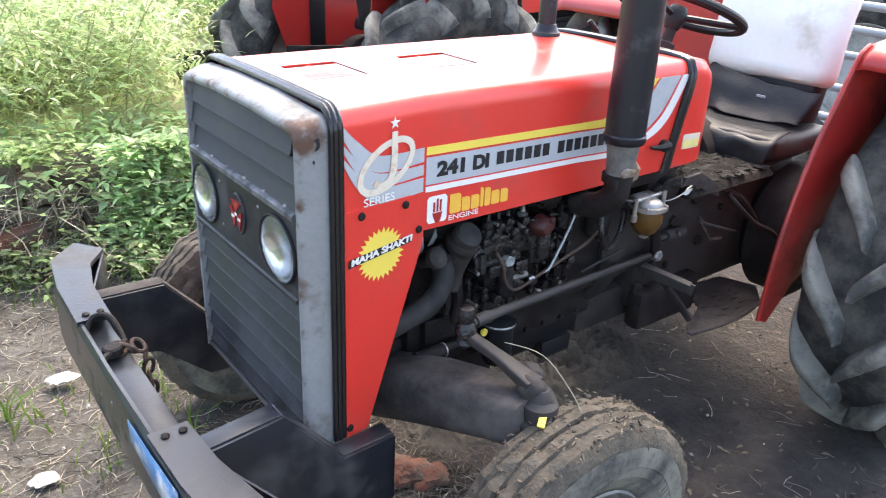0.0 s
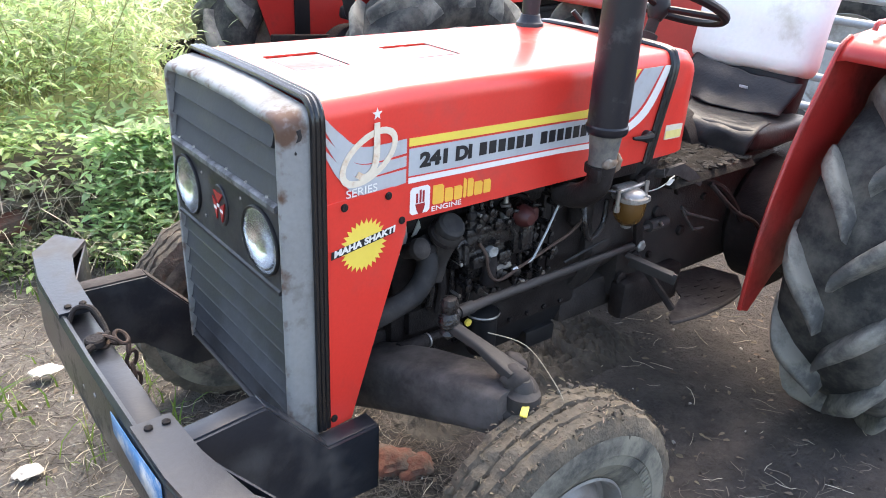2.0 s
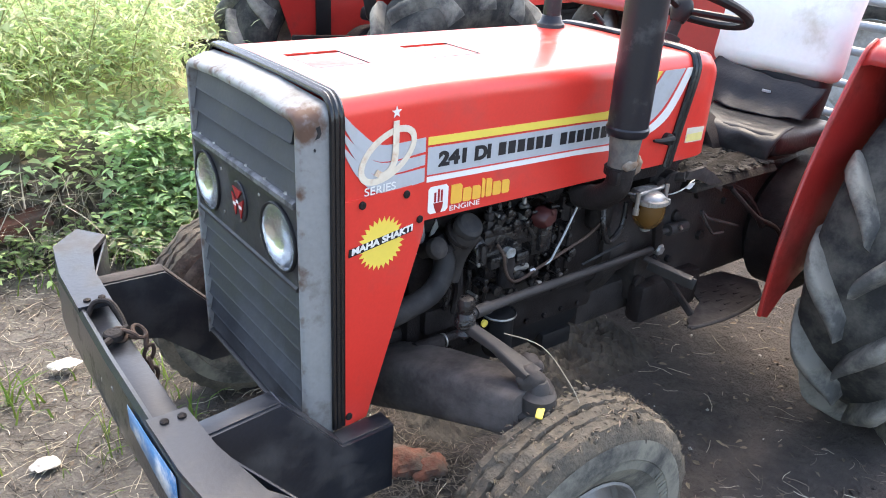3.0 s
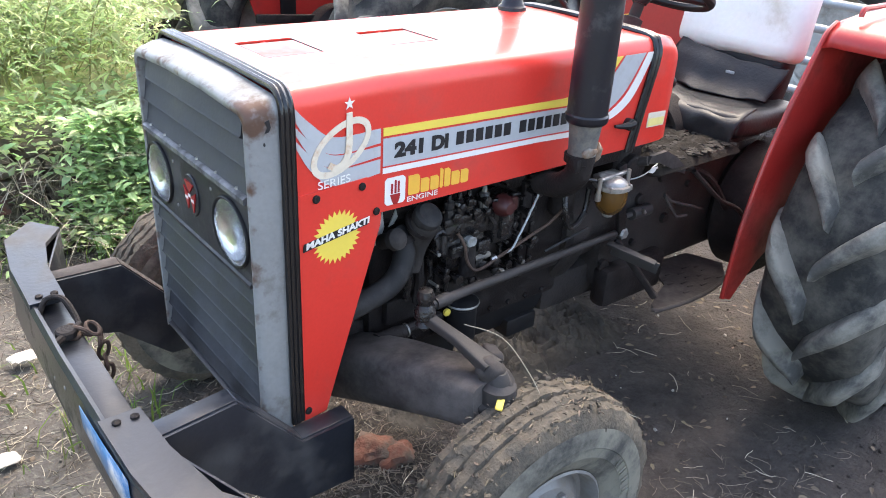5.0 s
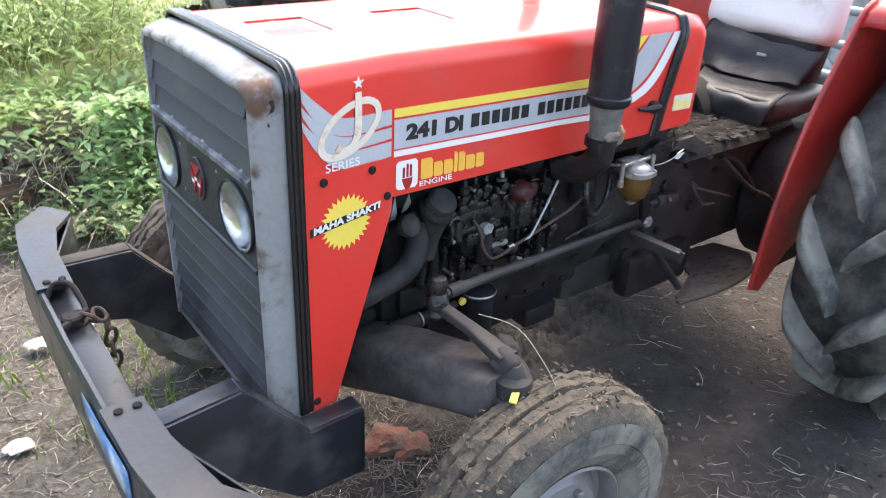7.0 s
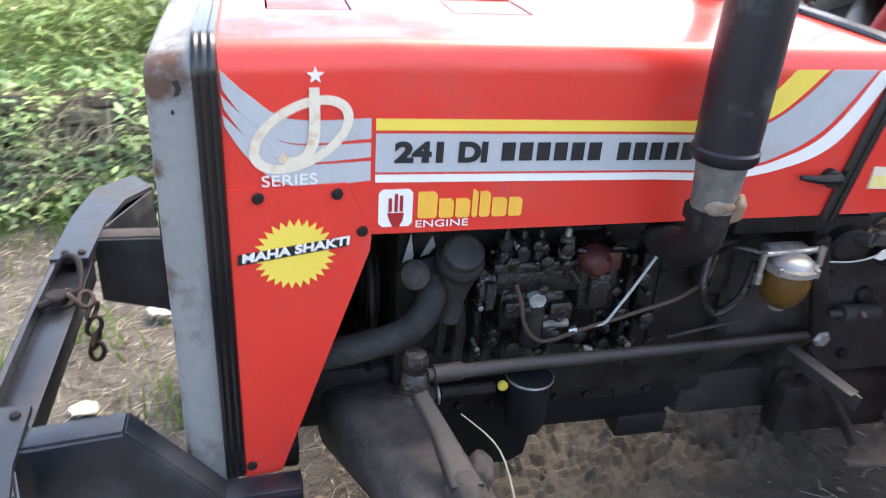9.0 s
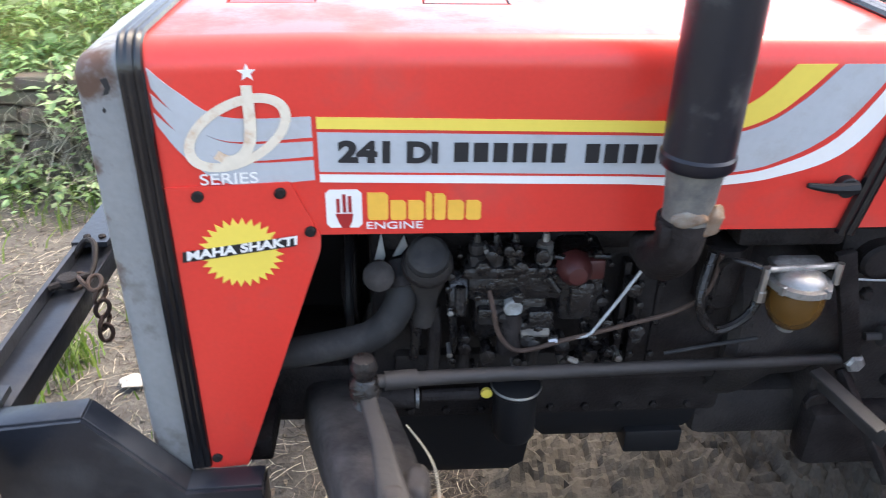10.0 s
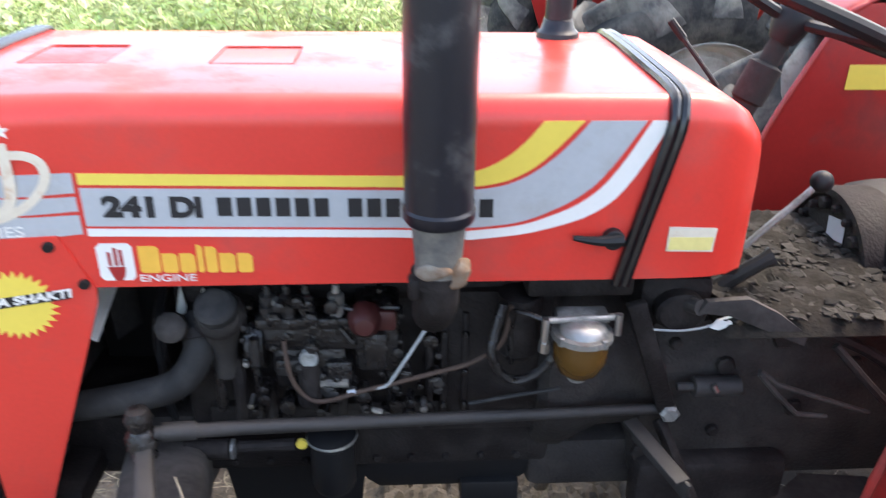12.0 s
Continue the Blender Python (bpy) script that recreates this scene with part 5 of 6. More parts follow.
    tpart("filter_ring", ALLOY, "", lambda b: lathe(b, [(0.046, 0.608), (0.0475, 0.611), (0.046, 0.615), (0.045, 0.612)], AX(0.323, -0.195, 0, "z"), 24, True))
    tpart("drain_tap", YELLOW, "small brass drain tap", lambda b: lathe(b, [(0.006, 0), (0.0105, 0.003), (0.0105, 0.01), (0, 0.012)], AX(0.268, -0.195, 0.598, "-y"), 10))
    tpart("starter", GREASE, "dark starter motor", lambda b: tube(b, [(0.055, -0.195, 0.585), (0.135, -0.195, 0.585)], 0.019, 16), lambda b: tube(b, [(0.15, -0.19, 0.585), (0.255, -0.19, 0.588)], 0.012, 10))
    tpart("starter_ring", ALLOY, "", lambda b: lathe(b, [(0.012, 0), (0.019, 0.001), (0.019, 0.006), (0.012, 0.007)], AX(0.138, -0.195, 0.585, "x"), 16))
    # clutch housing seams, with a small cylinder behind the drop arm
    for x in (0.497, 0.522, 0.56):
        tpart("housing_seam", GREASE, "", lambda b: box(b, (x, -0.186, 0.63), (x + 0.012, -0.16, 0.86), 0.003))
        for z in (0.67, 0.74, 0.82):
            tpart("seam_bolt", OILY, "", lambda b: disc(b, AX(x + 0.006, -0.186, z, "-y"), 0.0065, 0.008, 0.002, 6))
    tpart("housing_face", GREASE, "dark clutch housing face", lambda b: box(b, (0.53, -0.18, 0.6), (0.72, -0.14, 0.9), 0.012))
    tpart("slave_cylinder", LINK, "small dusty cylinder", lambda b: tube(b, [(0.985, -0.2, 0.705), (1.07, -0.2, 0.704)], 0.019, 14), lambda b: tube(b, [(0.955, -0.2, 0.705), (0.985, -0.2, 0.705)], 0.008, 10))
    tpart("cylinder_tip", STEEL, "", lambda b: tube(b, [(1.012, -0.222, 0.722), (1.02, -0.225, 0.71)], 0.005, 8))


build_pump_side()


# ---- wheels ----
def lug_mesh(s):
    """One broad curved lug of the rear tyre in the wheel's own frame, worn round at its edges."""
    bm = B()
    secs = []
    for t in np.linspace(0, 1, 11):
        lat = s * (0.004 + 0.172 * t)
        ang = -0.05 - 0.36 * t ** 0.9
        rr = 0.56 if t < 0.62 else 0.56 - 0.105 * ((t - 0.62) / 0.38) ** 1.7
        top = rr + 0.066 - 0.022 * max(0, t - 0.8) / 0.2
        w = 0.024 + 0.013 * t

        def at(rad, off):
            aa = ang + off / rr
            return Vector((rad * math.cos(aa), rad * math.sin(aa), lat + s * 0.012 * max(0, t - 0.8) * 5 * (rad - rr) / 0.06))
        secs.append([at(rr - 0.014, -w - 0.022), at(rr + 0.012, -w - 0.012), at(top - 0.016, -w - 0.002), at(top - 0.004, -w * 0.82), at(top, -w * 0.35), at(top, w * 0.35), at(top - 0.004, w * 0.82), at(top - 0.016, w + 0.002), at(rr + 0.012, w + 0.012), at(rr - 0.014, w + 0.022)])
    rings = loft(bm, secs)
    bm.faces.new(rings[0])
    bm.faces.new(rings[-1])
    for v in bm.verts:
        v.co += v.co.normalized() * (noise.noise(v.co * 26) * 0.005 + noise.noise(v.co * 70) * 0.002)
    mesh = bpy.data.meshes.new("lug")
    finish(bm, mesh, LUG, 60)
    return mesh


def wheel_parts():
    for cx, cy, turn, out in ((0.16, -0.65, -2, -1), (0.0, 0.70, -4, 1)):
        r, hw = 0.325, 0.083
        m = pose(cx, cy, r, 0, 0, turn) @ AX(0, 0, 0, "-y" if out < 0 else "y") @ Matrix.Diagonal((0.94, 0.94, 1, 1))
        base = [(0.20, 0.055), (0.215, 0.068), (0.25, 0.082), (0.285, hw), (0.312, 0.079), (0.327, 0.07)]
        ribs = [(0.340, 0.064), (0.343, 0.044), (0.3375, 0.041), (0.3375, 0.033), (0.345, 0.03), (0.346, 0.007), (0.3365, 0.004), (0.3365, -0.004), (0.346, -0.007), (0.345, -0.03), (0.3375, -0.033), (0.3375, -0.041), (0.343, -0.044), (0.340, -0.064)]
        bm = B()
        lathe(bm, base[3:] + ribs + [(a, -b) for a, b in reversed(base[3:])], m, 160)
        for v in bm.verts:
            q = noise.noise(v.co * 14) * 0.007 + noise.noise(v.co * 34) * 0.009 + noise.noise(v.co * 90) * 0.006
            v.co += (v.co - m.translation).normalized() * q
        wheel = part("front_wheel", bm, MUD, tractor, "ribbed front tyre caked with dry mud")
        for s in (1, -1):
            bm = B()
            lathe(bm, [(0.168, s * 0.045), (0.176, s * 0.06), (0.2, s * 0.074), (0.222, s * 0.081), (0.225, s * 0.084), (0.25, s * 0.086), (0.253, s * 0.0885), (0.285, s * 0.087), (0.3, s * 0.0825)], m, 64)
            part("sidewall", bm, TYRE, wheel, "dusty black sidewall")
        for k in range(9):
            if k in (3, 4):
                continue
            a0 = radians(-38 + k * 9)
            for da in (0, 3.2):
                a = a0 + radians(da)
                p0, p1 = [m @ Vector((rr * math.cos(a), rr * math.sin(a), 0.087)) for rr in (0.226, 0.25)]
                bm = B()
                bar(bm, p0, p1, 0.006, 0.003, 0.0008, up=m.to_3x3() @ Vector((0, 0, 1)))
                part("raised_mark", bm, TYRE, wheel)
        bm = B()
        lathe(bm, [(0.176, 0.062), (0.17, 0.066), (0.163, 0.056), (0.158, 0.02), (0.146, 0.016), (0.132, 0.03), (0.115, 0.044), (0.07, 0.048), (0.062, 0.05)], m, 48)
        lathe(bm, [(0.176, -0.066), (0.163, -0.06), (0.158, 0.0), (0.158, 0.02)], m, 48)
        part("rim", bm, RIM, wheel, "grey steel rim")
        bm = B()
        lathe(bm, [(0.066, 0.04), (0.064, 0.075), (0.055, 0.09), (0.046, 0.094), (0.042, 0.115), (0.03, 0.125), (0, 0.127)], m, 32)
        hubp = part("hub", bm, RIM, wheel, "grey hub with domed cap")
        for k in range(6):
            a = math.pi / 3 * k
            bm = B()
            disc(bm, m @ Matrix.Translation((0.095 * math.cos(a), 0.095 * math.sin(a), 0.046)), 0.011, 0.016, 0.003, 6)
            part("nut", bm, ALLOY, wheel)
    # rear wheels
    for out in (-1, 1):
        cx, cy = 1.84, out * 0.675
        m = pose(cx, cy, 0.625) @ AX(0, 0, 0, "-y" if out < 0 else "y") @ Matrix.Diagonal((1.05, 1.05, 1.06, 1))
        prof = [(0.345, 0.135), (0.375, 0.155), (0.43, 0.17), (0.50, 0.168), (0.54, 0.155), (0.556, 0.135), (0.567, 0.08), (0.57, 0.0)]
        bm = B()
        lathe(bm, prof + [(a, -b) for a, b in reversed(prof[:-1])], m, 72)
        for v in bm.verts:
            v.co += (v.co - m.translation).normalized() * noise.noise(v.co * 9) * 0.004
        wheel = part("rear_wheel", bm, TREAD, tractor, "large lugged rear tyre, grey with dried dust", 50)
        n = 13
        for s in (1, -1):
            shared = lug_mesh(s)
            for k in range(n):
                ob = new("lug", shared)
                ob.parent = wheel
                ob.matrix_basis = m @ Matrix.Rotation(2 * math.pi * (k + (0.5 if s > 0 else 0)) / n, 4, "Z")
        bm = B()
        lathe(bm, [(0.355, 0.13), (0.345, 0.14), (0.335, 0.12), (0.32, 0.05), (0.3, 0.04), (0.28, 0.05), (0.12, 0.02), (0, 0.02)], m, 48)
        lathe(bm, [(0.355, -0.13), (0.335, -0.12), (0.32, 0.05)], m, 48)
        part("rim", bm, PALE_RIM, wheel, "pale dusty steel rim")
    bm = B()
    tube(bm, [(1.83, -0.5, 0.588), (1.83, -0.42, 0.588), (1.83, -0.2, 0.588), (1.83, 0.2, 0.588), (1.83, 0.42, 0.588), (1.83, 0.5, 0.588)], [0.09, 0.12, 0.17, 0.17, 0.12, 0.09], 18)
    part("rear_axle", bm, GREASE, tractor, "oily rear axle housing")


wheel_parts()


# ---- fenders, seat and controls ----
def build_fender(s):
    """Inner plate, rolled top and front lip of a rear fender; s = -1 is the near one."""
    y = s * 0.455
    dx = 0.11 if s > 0 else 0.0
    edge = curve_pts([(1.168, 0, 0.475), (1.17, 0, 0.56), (1.178, 0, 0.70), (1.21, 0, 0.86), (1.258, 0, 1.01), (1.315, 0, 1.135), (1.355, 0, 1.215), (1.385, 0, 1.265), (1.43, 0, 1.29)], 4)
    for p in edge:
        p.x += dx * min(1.0, (p.z - 0.4) * 3)
    bm = B()
    inner = [(p.x, p.z) for p in edge] + [(1.9, 1.305), (2.1, 1.28), (2.2, 1.2), (2.21, 1.0), (2.12, 0.75), (1.9, 0.7), (1.5, 0.66), (1.32, 0.56), (1.215, 0.455)]
    prism(bm, inner, y - 0.0025, y + 0.0025)
    plate = part("fender", bm, RED_WORN, tractor, "red rear fender, scuffed")
    bm = B()
    tube(bm, [(p.x, y, p.z) for p in edge], 0.0075, 8)
    part("fender_edge", bm, RED_WORN, plate, "rolled front edge")
    bm = B()
    top = [(1.36 + dx, 1.225), (1.385 + dx, 1.265), (1.43 + dx, 1.292), (1.58, 1.308), (1.9, 1.312), (2.1, 1.285), (2.2, 1.21)]
    loft(bm, [[(px, y, pz), (px + 0.004, y + s * 0.03, pz + 0.008), (px + 0.004, y + s * 0.36, pz + 0.006), (px, y + s * 0.395, pz - 0.006), (px, y + s * 0.40, pz - 0.035)] for px, pz in top])
    lid = part("fender_top", bm, RED_WORN, plate, "flat red fender top")
    lid.modifiers.new("thickness", "SOLIDIFY").thickness = 0.004
    bm = B()
    tube(bm, curve_pts([(1.43, y + s * 0.06, 1.315), (1.44, y + s * 0.06, 1.335), (1.5, y + s * 0.06, 1.338), (1.75, y + s * 0.06, 1.34), (1.77, y + s * 0.06, 1.318)], 4), 0.008, 8)
    part("grab_rail", bm, RED_WORN, plate, "red grab rail")
    if s > 0:
        bm = B()
        box(bm, (1.53, y - 0.0045, 1.09), (1.72, y - 0.003, 1.15), 0)
        part("yellow_sticker", bm, YELLOW, plate, "yellow warning sticker")


build_fender(-1)
build_fender(1)


def cushion(bm, lo, hi, puff, m=None):
    """A soft block with rounded, slightly uneven sides."""
    vs = box(bm, lo, hi, 0.0)
    es = list({e for v in vs for e in v.link_edges})
    bmesh.ops.bevel(bm, geom=es, offset=puff, segments=4, affect="EDGES", profile=0.6)
    bmesh.ops.subdivide_edges(bm, edges=[e for e in bm.edges if e.calc_length() > 0.06], cuts=5, use_grid_fill=True)
    for v in bm.verts:
        v.co += Vector((noise.noise(v.co * 7 + Vector((1, 0, 0))), noise.noise(v.co * 7 + Vector((0, 5, 0))), noise.noise(v.co * 7 + Vector((0, 0, 9))))) * 0.012
    if m:
        bmesh.ops.transform(bm, matrix=m, verts=bm.verts)


def drape(bm, rows, thick=0.006):
    """A soft sheet through rows of points, slightly crumpled."""
    grid = [curve_pts(r, 6) for r in rows]
    cols = list(zip(*grid))
    fine = list(zip(*[curve_pts(c, 6) for c in cols]))
    secs = [[p + Vector((noise.noise(p * 13), noise.noise(p * 13 + Vector((4, 0, 0))), noise.noise(p * 13 + Vector((0, 7, 0))))) * 0.011 for p in r] for r in fine]
    loft(bm, secs)


def build_seat():
    bm = B()
    box(bm, (1.46, -0.16, 0.76), (1.74, 0.14, 0.84), 0.02)
    box(bm, (1.5, -0.1, 0.66), (1.65, 0.12, 0.77), 0.02)
    seat = part("seat_base", bm, GREASE, tractor, "black seat pan on its stand")
    bm = B()
    cushion(bm, (1.4, -0.245, 0.875), (1.78, 0.185, 0.955), 0.035)
    part("seat_cushion", bm, VINYL, seat, "black vinyl seat cushion, sagging and worn")
    # torn vinyl hanging over the front edge of the cushion
    bm = B()
    drape(bm, [[(1.5, 0.17, 0.966), (1.5, 0.05, 0.96), (1.5, -0.1, 0.962), (1.51, -0.24, 0.966)], [(1.41, 0.17, 0.955), (1.4, 0.04, 0.945), (1.4, -0.1, 0.947), (1.405, -0.245, 0.942)], [(1.395, 0.165, 0.9), (1.38, 0.03, 0.885), (1.385, -0.11, 0.895), (1.39, -0.24, 0.885)], [(1.405, 0.16, 0.85), (1.385, 0.03, 0.81), (1.39, -0.1, 0.84), (1.395, -0.23, 0.82)]])
    part("seat_skirt", bm, VINYL, seat, "torn black vinyl hanging from the cushion").modifiers.new("thickness", "SOLIDIFY").thickness = 0.004
    bm = B()
    box(bm, (1.386, -0.12, 0.905), (1.391, -0.06, 0.917), 0.001)
    part("torn_patch", bm, STRAW, seat, "pale tear in the vinyl")
    bm = B()
    cushion(bm, (-0.04, -0.2, -0.09), (0.045, 0.215, 0.3), 0.035, pose(1.76, 0.02, 0.975, 0, 10, 0))
    part("backrest", bm, VINYL, seat, "black vinyl backrest")
    # loose black sheet gathered below the white cover
    bm = B()
    drape(bm, [[(1.72, 0.23, 1.1), (1.7, 0.1, 1.085), (1.7, -0.05, 1.07), (1.72, -0.21, 1.065)], [(1.69, 0.235, 1.06), (1.665, 0.1, 1.045), (1.665, -0.05, 1.03), (1.69, -0.21, 1.035)], [(1.66, 0.22, 1.01), (1.63, 0.08, 0.995), (1.635, -0.06, 0.985), (1.66, -0.2, 0.99)], [(1.63, 0.2, 0.968), (1.58, 0.07, 0.964), (1.59, -0.07, 0.962), (1.63, -0.2, 0.965)]])
    part("loose_sheet", bm, VINYL, seat, "crumpled black sheet under the cover").modifiers.new("thickness", "SOLIDIFY").thickness = 0.004
    bm = B()
    box(bm, (1.655, -0.045, 1.025), (1.66, -0.012, 1.034), 0.001)
    part("sheet_label", bm, SILVER, seat, "small pale label")
    bm = B()
    cushion(bm, (-0.06, -0.235, 0.1), (0.05, 0.245, 0.43), 0.055, pose(1.745, 0.02, 0.975, 0, 10, 0))
    part("backrest_cover", bm, COVER, seat, "white cover over the backrest, stained")


build_seat()


def build_controls():
    # steering column, wheel with three spokes
    a, b = Vector((1.03, 0.0, 1.06)), Vector((1.135, 0.0, 1.325))
    d = (b - a).normalized()
    bm = B()
    tube(bm, [a - d * 0.12, a + d * 0.13, a + d * 0.135, a + d * 0.2, a + d * 0.205, a + d * 0.28], [0.024, 0.024, 0.03, 0.03, 0.018, 0.018], 16)
    col = part("steering_column", bm, DUSTY, tractor, "dusty grey steering column")
    bm = B()
    q = d.to_track_quat("Z", "Y").to_matrix().to_4x4()
    q.translation = b
    lathe(bm, [(0, 0.03), (0.024, 0.028), (0.032, 0.012), (0.032, -0.015), (0.022, -0.04), (0, -0.04)], q, 20)
    part("wheel_hub", bm, RUBBER, col, "black steering wheel hub")
    bm = B()
    R = 0.195
    tube(bm, [q @ Vector((R * math.cos(t), R * math.sin(t), 0.02)) for t in [2 * math.pi * k / 48 for k in range(49)]], 0.0145, 10, cap=False)
    part("steering_wheel", bm, RUBBER, col, "black steering wheel rim")
    for k in range(3):
        t = radians(90 + 120 * k)
        bm = B()
        tube(bm, [q @ Vector((0.03 * math.cos(t), 0.03 * math.sin(t), 0.0)), q @ Vector((R * math.cos(t), R * math.sin(t), 0.02))], 0.0105, 8)
        part("spoke", bm, RUBBER, col)
    # dash cowl behind the hood
    bm = B()
    box(bm, (0.99, -0.2, 0.93), (1.03, 0.2, 1.13), 0.01)
    part("dash_panel", bm, GREASE, tractor, "dark dash panel")
    # hand levers
    bm = B()
    tube(bm, [(1.09, 0.16, 1.17), (1.006, 0.22, 1.279)], 0.005, 8)
    lev = part("throttle_lever", bm, LINK, tractor, "dark throttle lever")
    bm = B()
    tube(bm, [(1.025, 0.206, 1.255), (1.0, 0.224, 1.287)], 0.0085, 10)
    part("lever_grip", bm, RUBBER, lev, "black grip")
    bm = B()
    tube(bm, [(1.06, -0.12, 0.94), (1.18, -0.11, 1.058)], 0.006, 8)
    lev = part("gear_lever", bm, ALLOY, tractor, "gear lever with black knob")
    bm = B()
    bmesh.ops.create_uvsphere(bm, u_segments=14, v_segments=10, radius=0.02, matrix=Matrix.Translation((1.19, -0.11, 1.068)))
    part("lever_knob", bm, RUBBER, lev, "black knob")
    # pedals, rods and caked dirt on the gearbox
    bm = B()
    prism(bm, [(0.945, 0.893), (0.958, 0.914), (1.028, 0.918), (1.085, 0.888), (1.142, 0.846), (1.14, 0.824), (1.07, 0.855), (1.0, 0.886)], -0.256, -0.244)
    tube(bm, [(0.95, -0.25, 0.9), (0.93, -0.2, 0.885)], 0.014, 10)
    part("clutch_pedal", bm, DUSTY, tractor, "dusty grey pedal arm")
    bm = B()
    tube(bm, [(1.083, -0.24, 0.757), (1.125, -0.24, 0.71), (1.168, -0.24, 0.668), (1.225, -0.24, 0.66)], 0.005, 8)
    tube(bm, [(1.083, -0.238, 0.762), (1.12, -0.24, 0.733), (1.304, -0.24, 0.666)], 0.005, 8)
    part("brake_rod", bm, DUSTY, tractor, "thin bent brake rods")
    bm = B()
    tube(bm, curve_pts([(0.86, -0.235, 0.852), (0.92, -0.24, 0.85), (0.96, -0.24, 0.854), (0.985, -0.24, 0.862)], 4), 0.002, 6)
    part("wire", bm, PIPE_GREY, tractor, "thin bright wire")
    # round cover plate under the seat, brake housings beside the gearbox
    bm = B()
    lathe(bm, [(0, 0.02), (0.145, 0.02), (0.15, 0.03), (0.163, 0.03), (0.166, 0.022), (0.166, -0.06), (0, -0.06)], AX(1.37, 0.08, 0.81, "-x"), 48)
    plate = part("cover_plate", bm, GREASE, tractor, "dark round cover plate with a paper label")
    for k in range(9):
        a = radians(15 + 20 * k)
        bm = B()
        disc(bm, AX(1.35, 0.08 + 0.13 * math.cos(a), 0.81 + 0.13 * math.sin(a), "-x"), 0.014 if k % 3 == 0 else 0.009, 0.016, 0.003, 6)
        part("bolt", bm, GREASE, plate)
    bm = B()
    prism(bm, [(0.09, 0.87), (0.03, 0.88), (0.035, 0.925), (0.095, 0.915)], 1.3485, 1.347, "x")
    part("label", bm, SILVER, plate, "pale paper label")
    for s in (-1, 1):
        bm = B()
        lathe(bm, [(0, 0.2), (0.16, 0.2), (0.2, 0.17), (0.235, 0.15), (0.24, 0.04), (0.2, 0.0), (0, 0)], AX(1.68, s * 0.16, 0.6, "y" if s > 0 else "-y"), 32)
        part("brake_housing", bm, GREASE, tractor, "oily black brake housing")
    bm = B()
    tube(bm, [(1.02, -0.12, 0.86), (1.1, -0.14, 0.93), (1.115, -0.142, 0.94)], [0.016, 0.014, 0.019], 10)
    part("pedal_stub", bm, LINK, tractor, "short worn pedal stub")
    bm = B()
    prism(bm, [(0.975, 0.857), (0.99, 0.852), (1.012, 0.862), (1.008, 0.88), (0.985, 0.872)], -0.245, -0.242)
    part("rag", bm, WHITE, tractor, "scrap of white rag")
    bm = B()
    nx, ny = 44, 40
    grid = [[bm.verts.new((0.995 + i * 0.01, -0.262 + j * 0.0128, 0.858 + 0.03 * min(1, i / 5, (nx - i) / 5, j / 4, (ny - j) / 4) * (0.45 + 0.55 * noise.noise((i * 0.17, j * 0.2, 4)) + 0.5 * abs(noise.noise((i * 0.5, j * 0.6, 7)))) - (0.012 if i in (0, nx) or j in (0, ny) else 0))) for i in range(nx + 1)] for j in range(ny + 1)]
    for r0, r1 in zip(grid, grid[1:]):
        for i in range(nx):
            bm.faces.new((r0[i], r0[i + 1], r1[i + 1], r1[i]))
    part("dirt_crust", bm, CAKED_DARK, tractor, "dark oily dirt crusted over the gearbox", 60)
    random.seed(9)
    bm = B()
    for k in range(1200):
        x, y = 1.0 + random.random() * 0.42, -0.25 + random.random() * 0.4
        r = 0.0025 + random.random() ** 3 * 0.011
        v = bmesh.ops.create_icosphere(bm, subdivisions=1, radius=r, matrix=pose(x, y, 0.872 + r * 0.2, 0, 0, random.random() * 360) @ Matrix.Diagonal((1.4, 1, 0.4, 1)))["verts"]
        for q in v:
            q.co += q.co.normalized() * noise.noise(q.co * 90) * r * 1.1
    tagged(part("caked_dirt", bm, CAKED, tractor, "clods of dirt caked on the gearbox"), kind="stuff")
    for y in (-0.33, 0.33):
        bm = B()
        bar(bm, (1.45, y, 0.42), (2.35, y * 1.1, 0.5), 0.02, 0.06, 0.005)
        bar(bm, (1.7, y * 0.8, 0.75), (2.2, y, 0.78), 0.03, 0.05, 0.006)
        part("lift_arm", bm, GREASE, tractor, "dark rear lift arm")
    bm = B()
    tube(bm, curve_pts([(1.2, -0.25, 0.82), (1.3, -0.3, 0.72), (1.4, -0.33, 0.66), (1.5, -0.34, 0.5)], 5), 0.008, 8)
    tube(bm, curve_pts([(1.15, -0.2, 0.84), (1.3, -0.24, 0.78), (1.42, -0.26, 0.65)], 5), 0.012, 8)
    part("linkage", bm, GREASE, tractor, "dark control linkage")


build_controls()

# the neighbour stands the other way round
bpy.context.view_layer.update()
other = copy_thing(tractor, pose(3.394, 2.604, 0, 0, 0, 186.4))
other["label"] = "second red farm tractor parked behind, seen across the hood"
bpy.context.view_layer.update()
bm = B()
box(bm, (1.845, -0.4515, 0.72), (1.955, -0.441, 1.3), 0.003)
bmesh.ops.transform(bm, matrix=pose(3.394, 2.604, 0, 0, 0, 186.4), verts=bm.verts)
part("fender_stay", bm, RUBBER, other, "black upright strip on the fender")

third = copy_thing(tractor, pose(5.6, -0.75, 0, 0, 0, 96))
third["label"] = "third red farm tractor standing beyond the tubular gate"

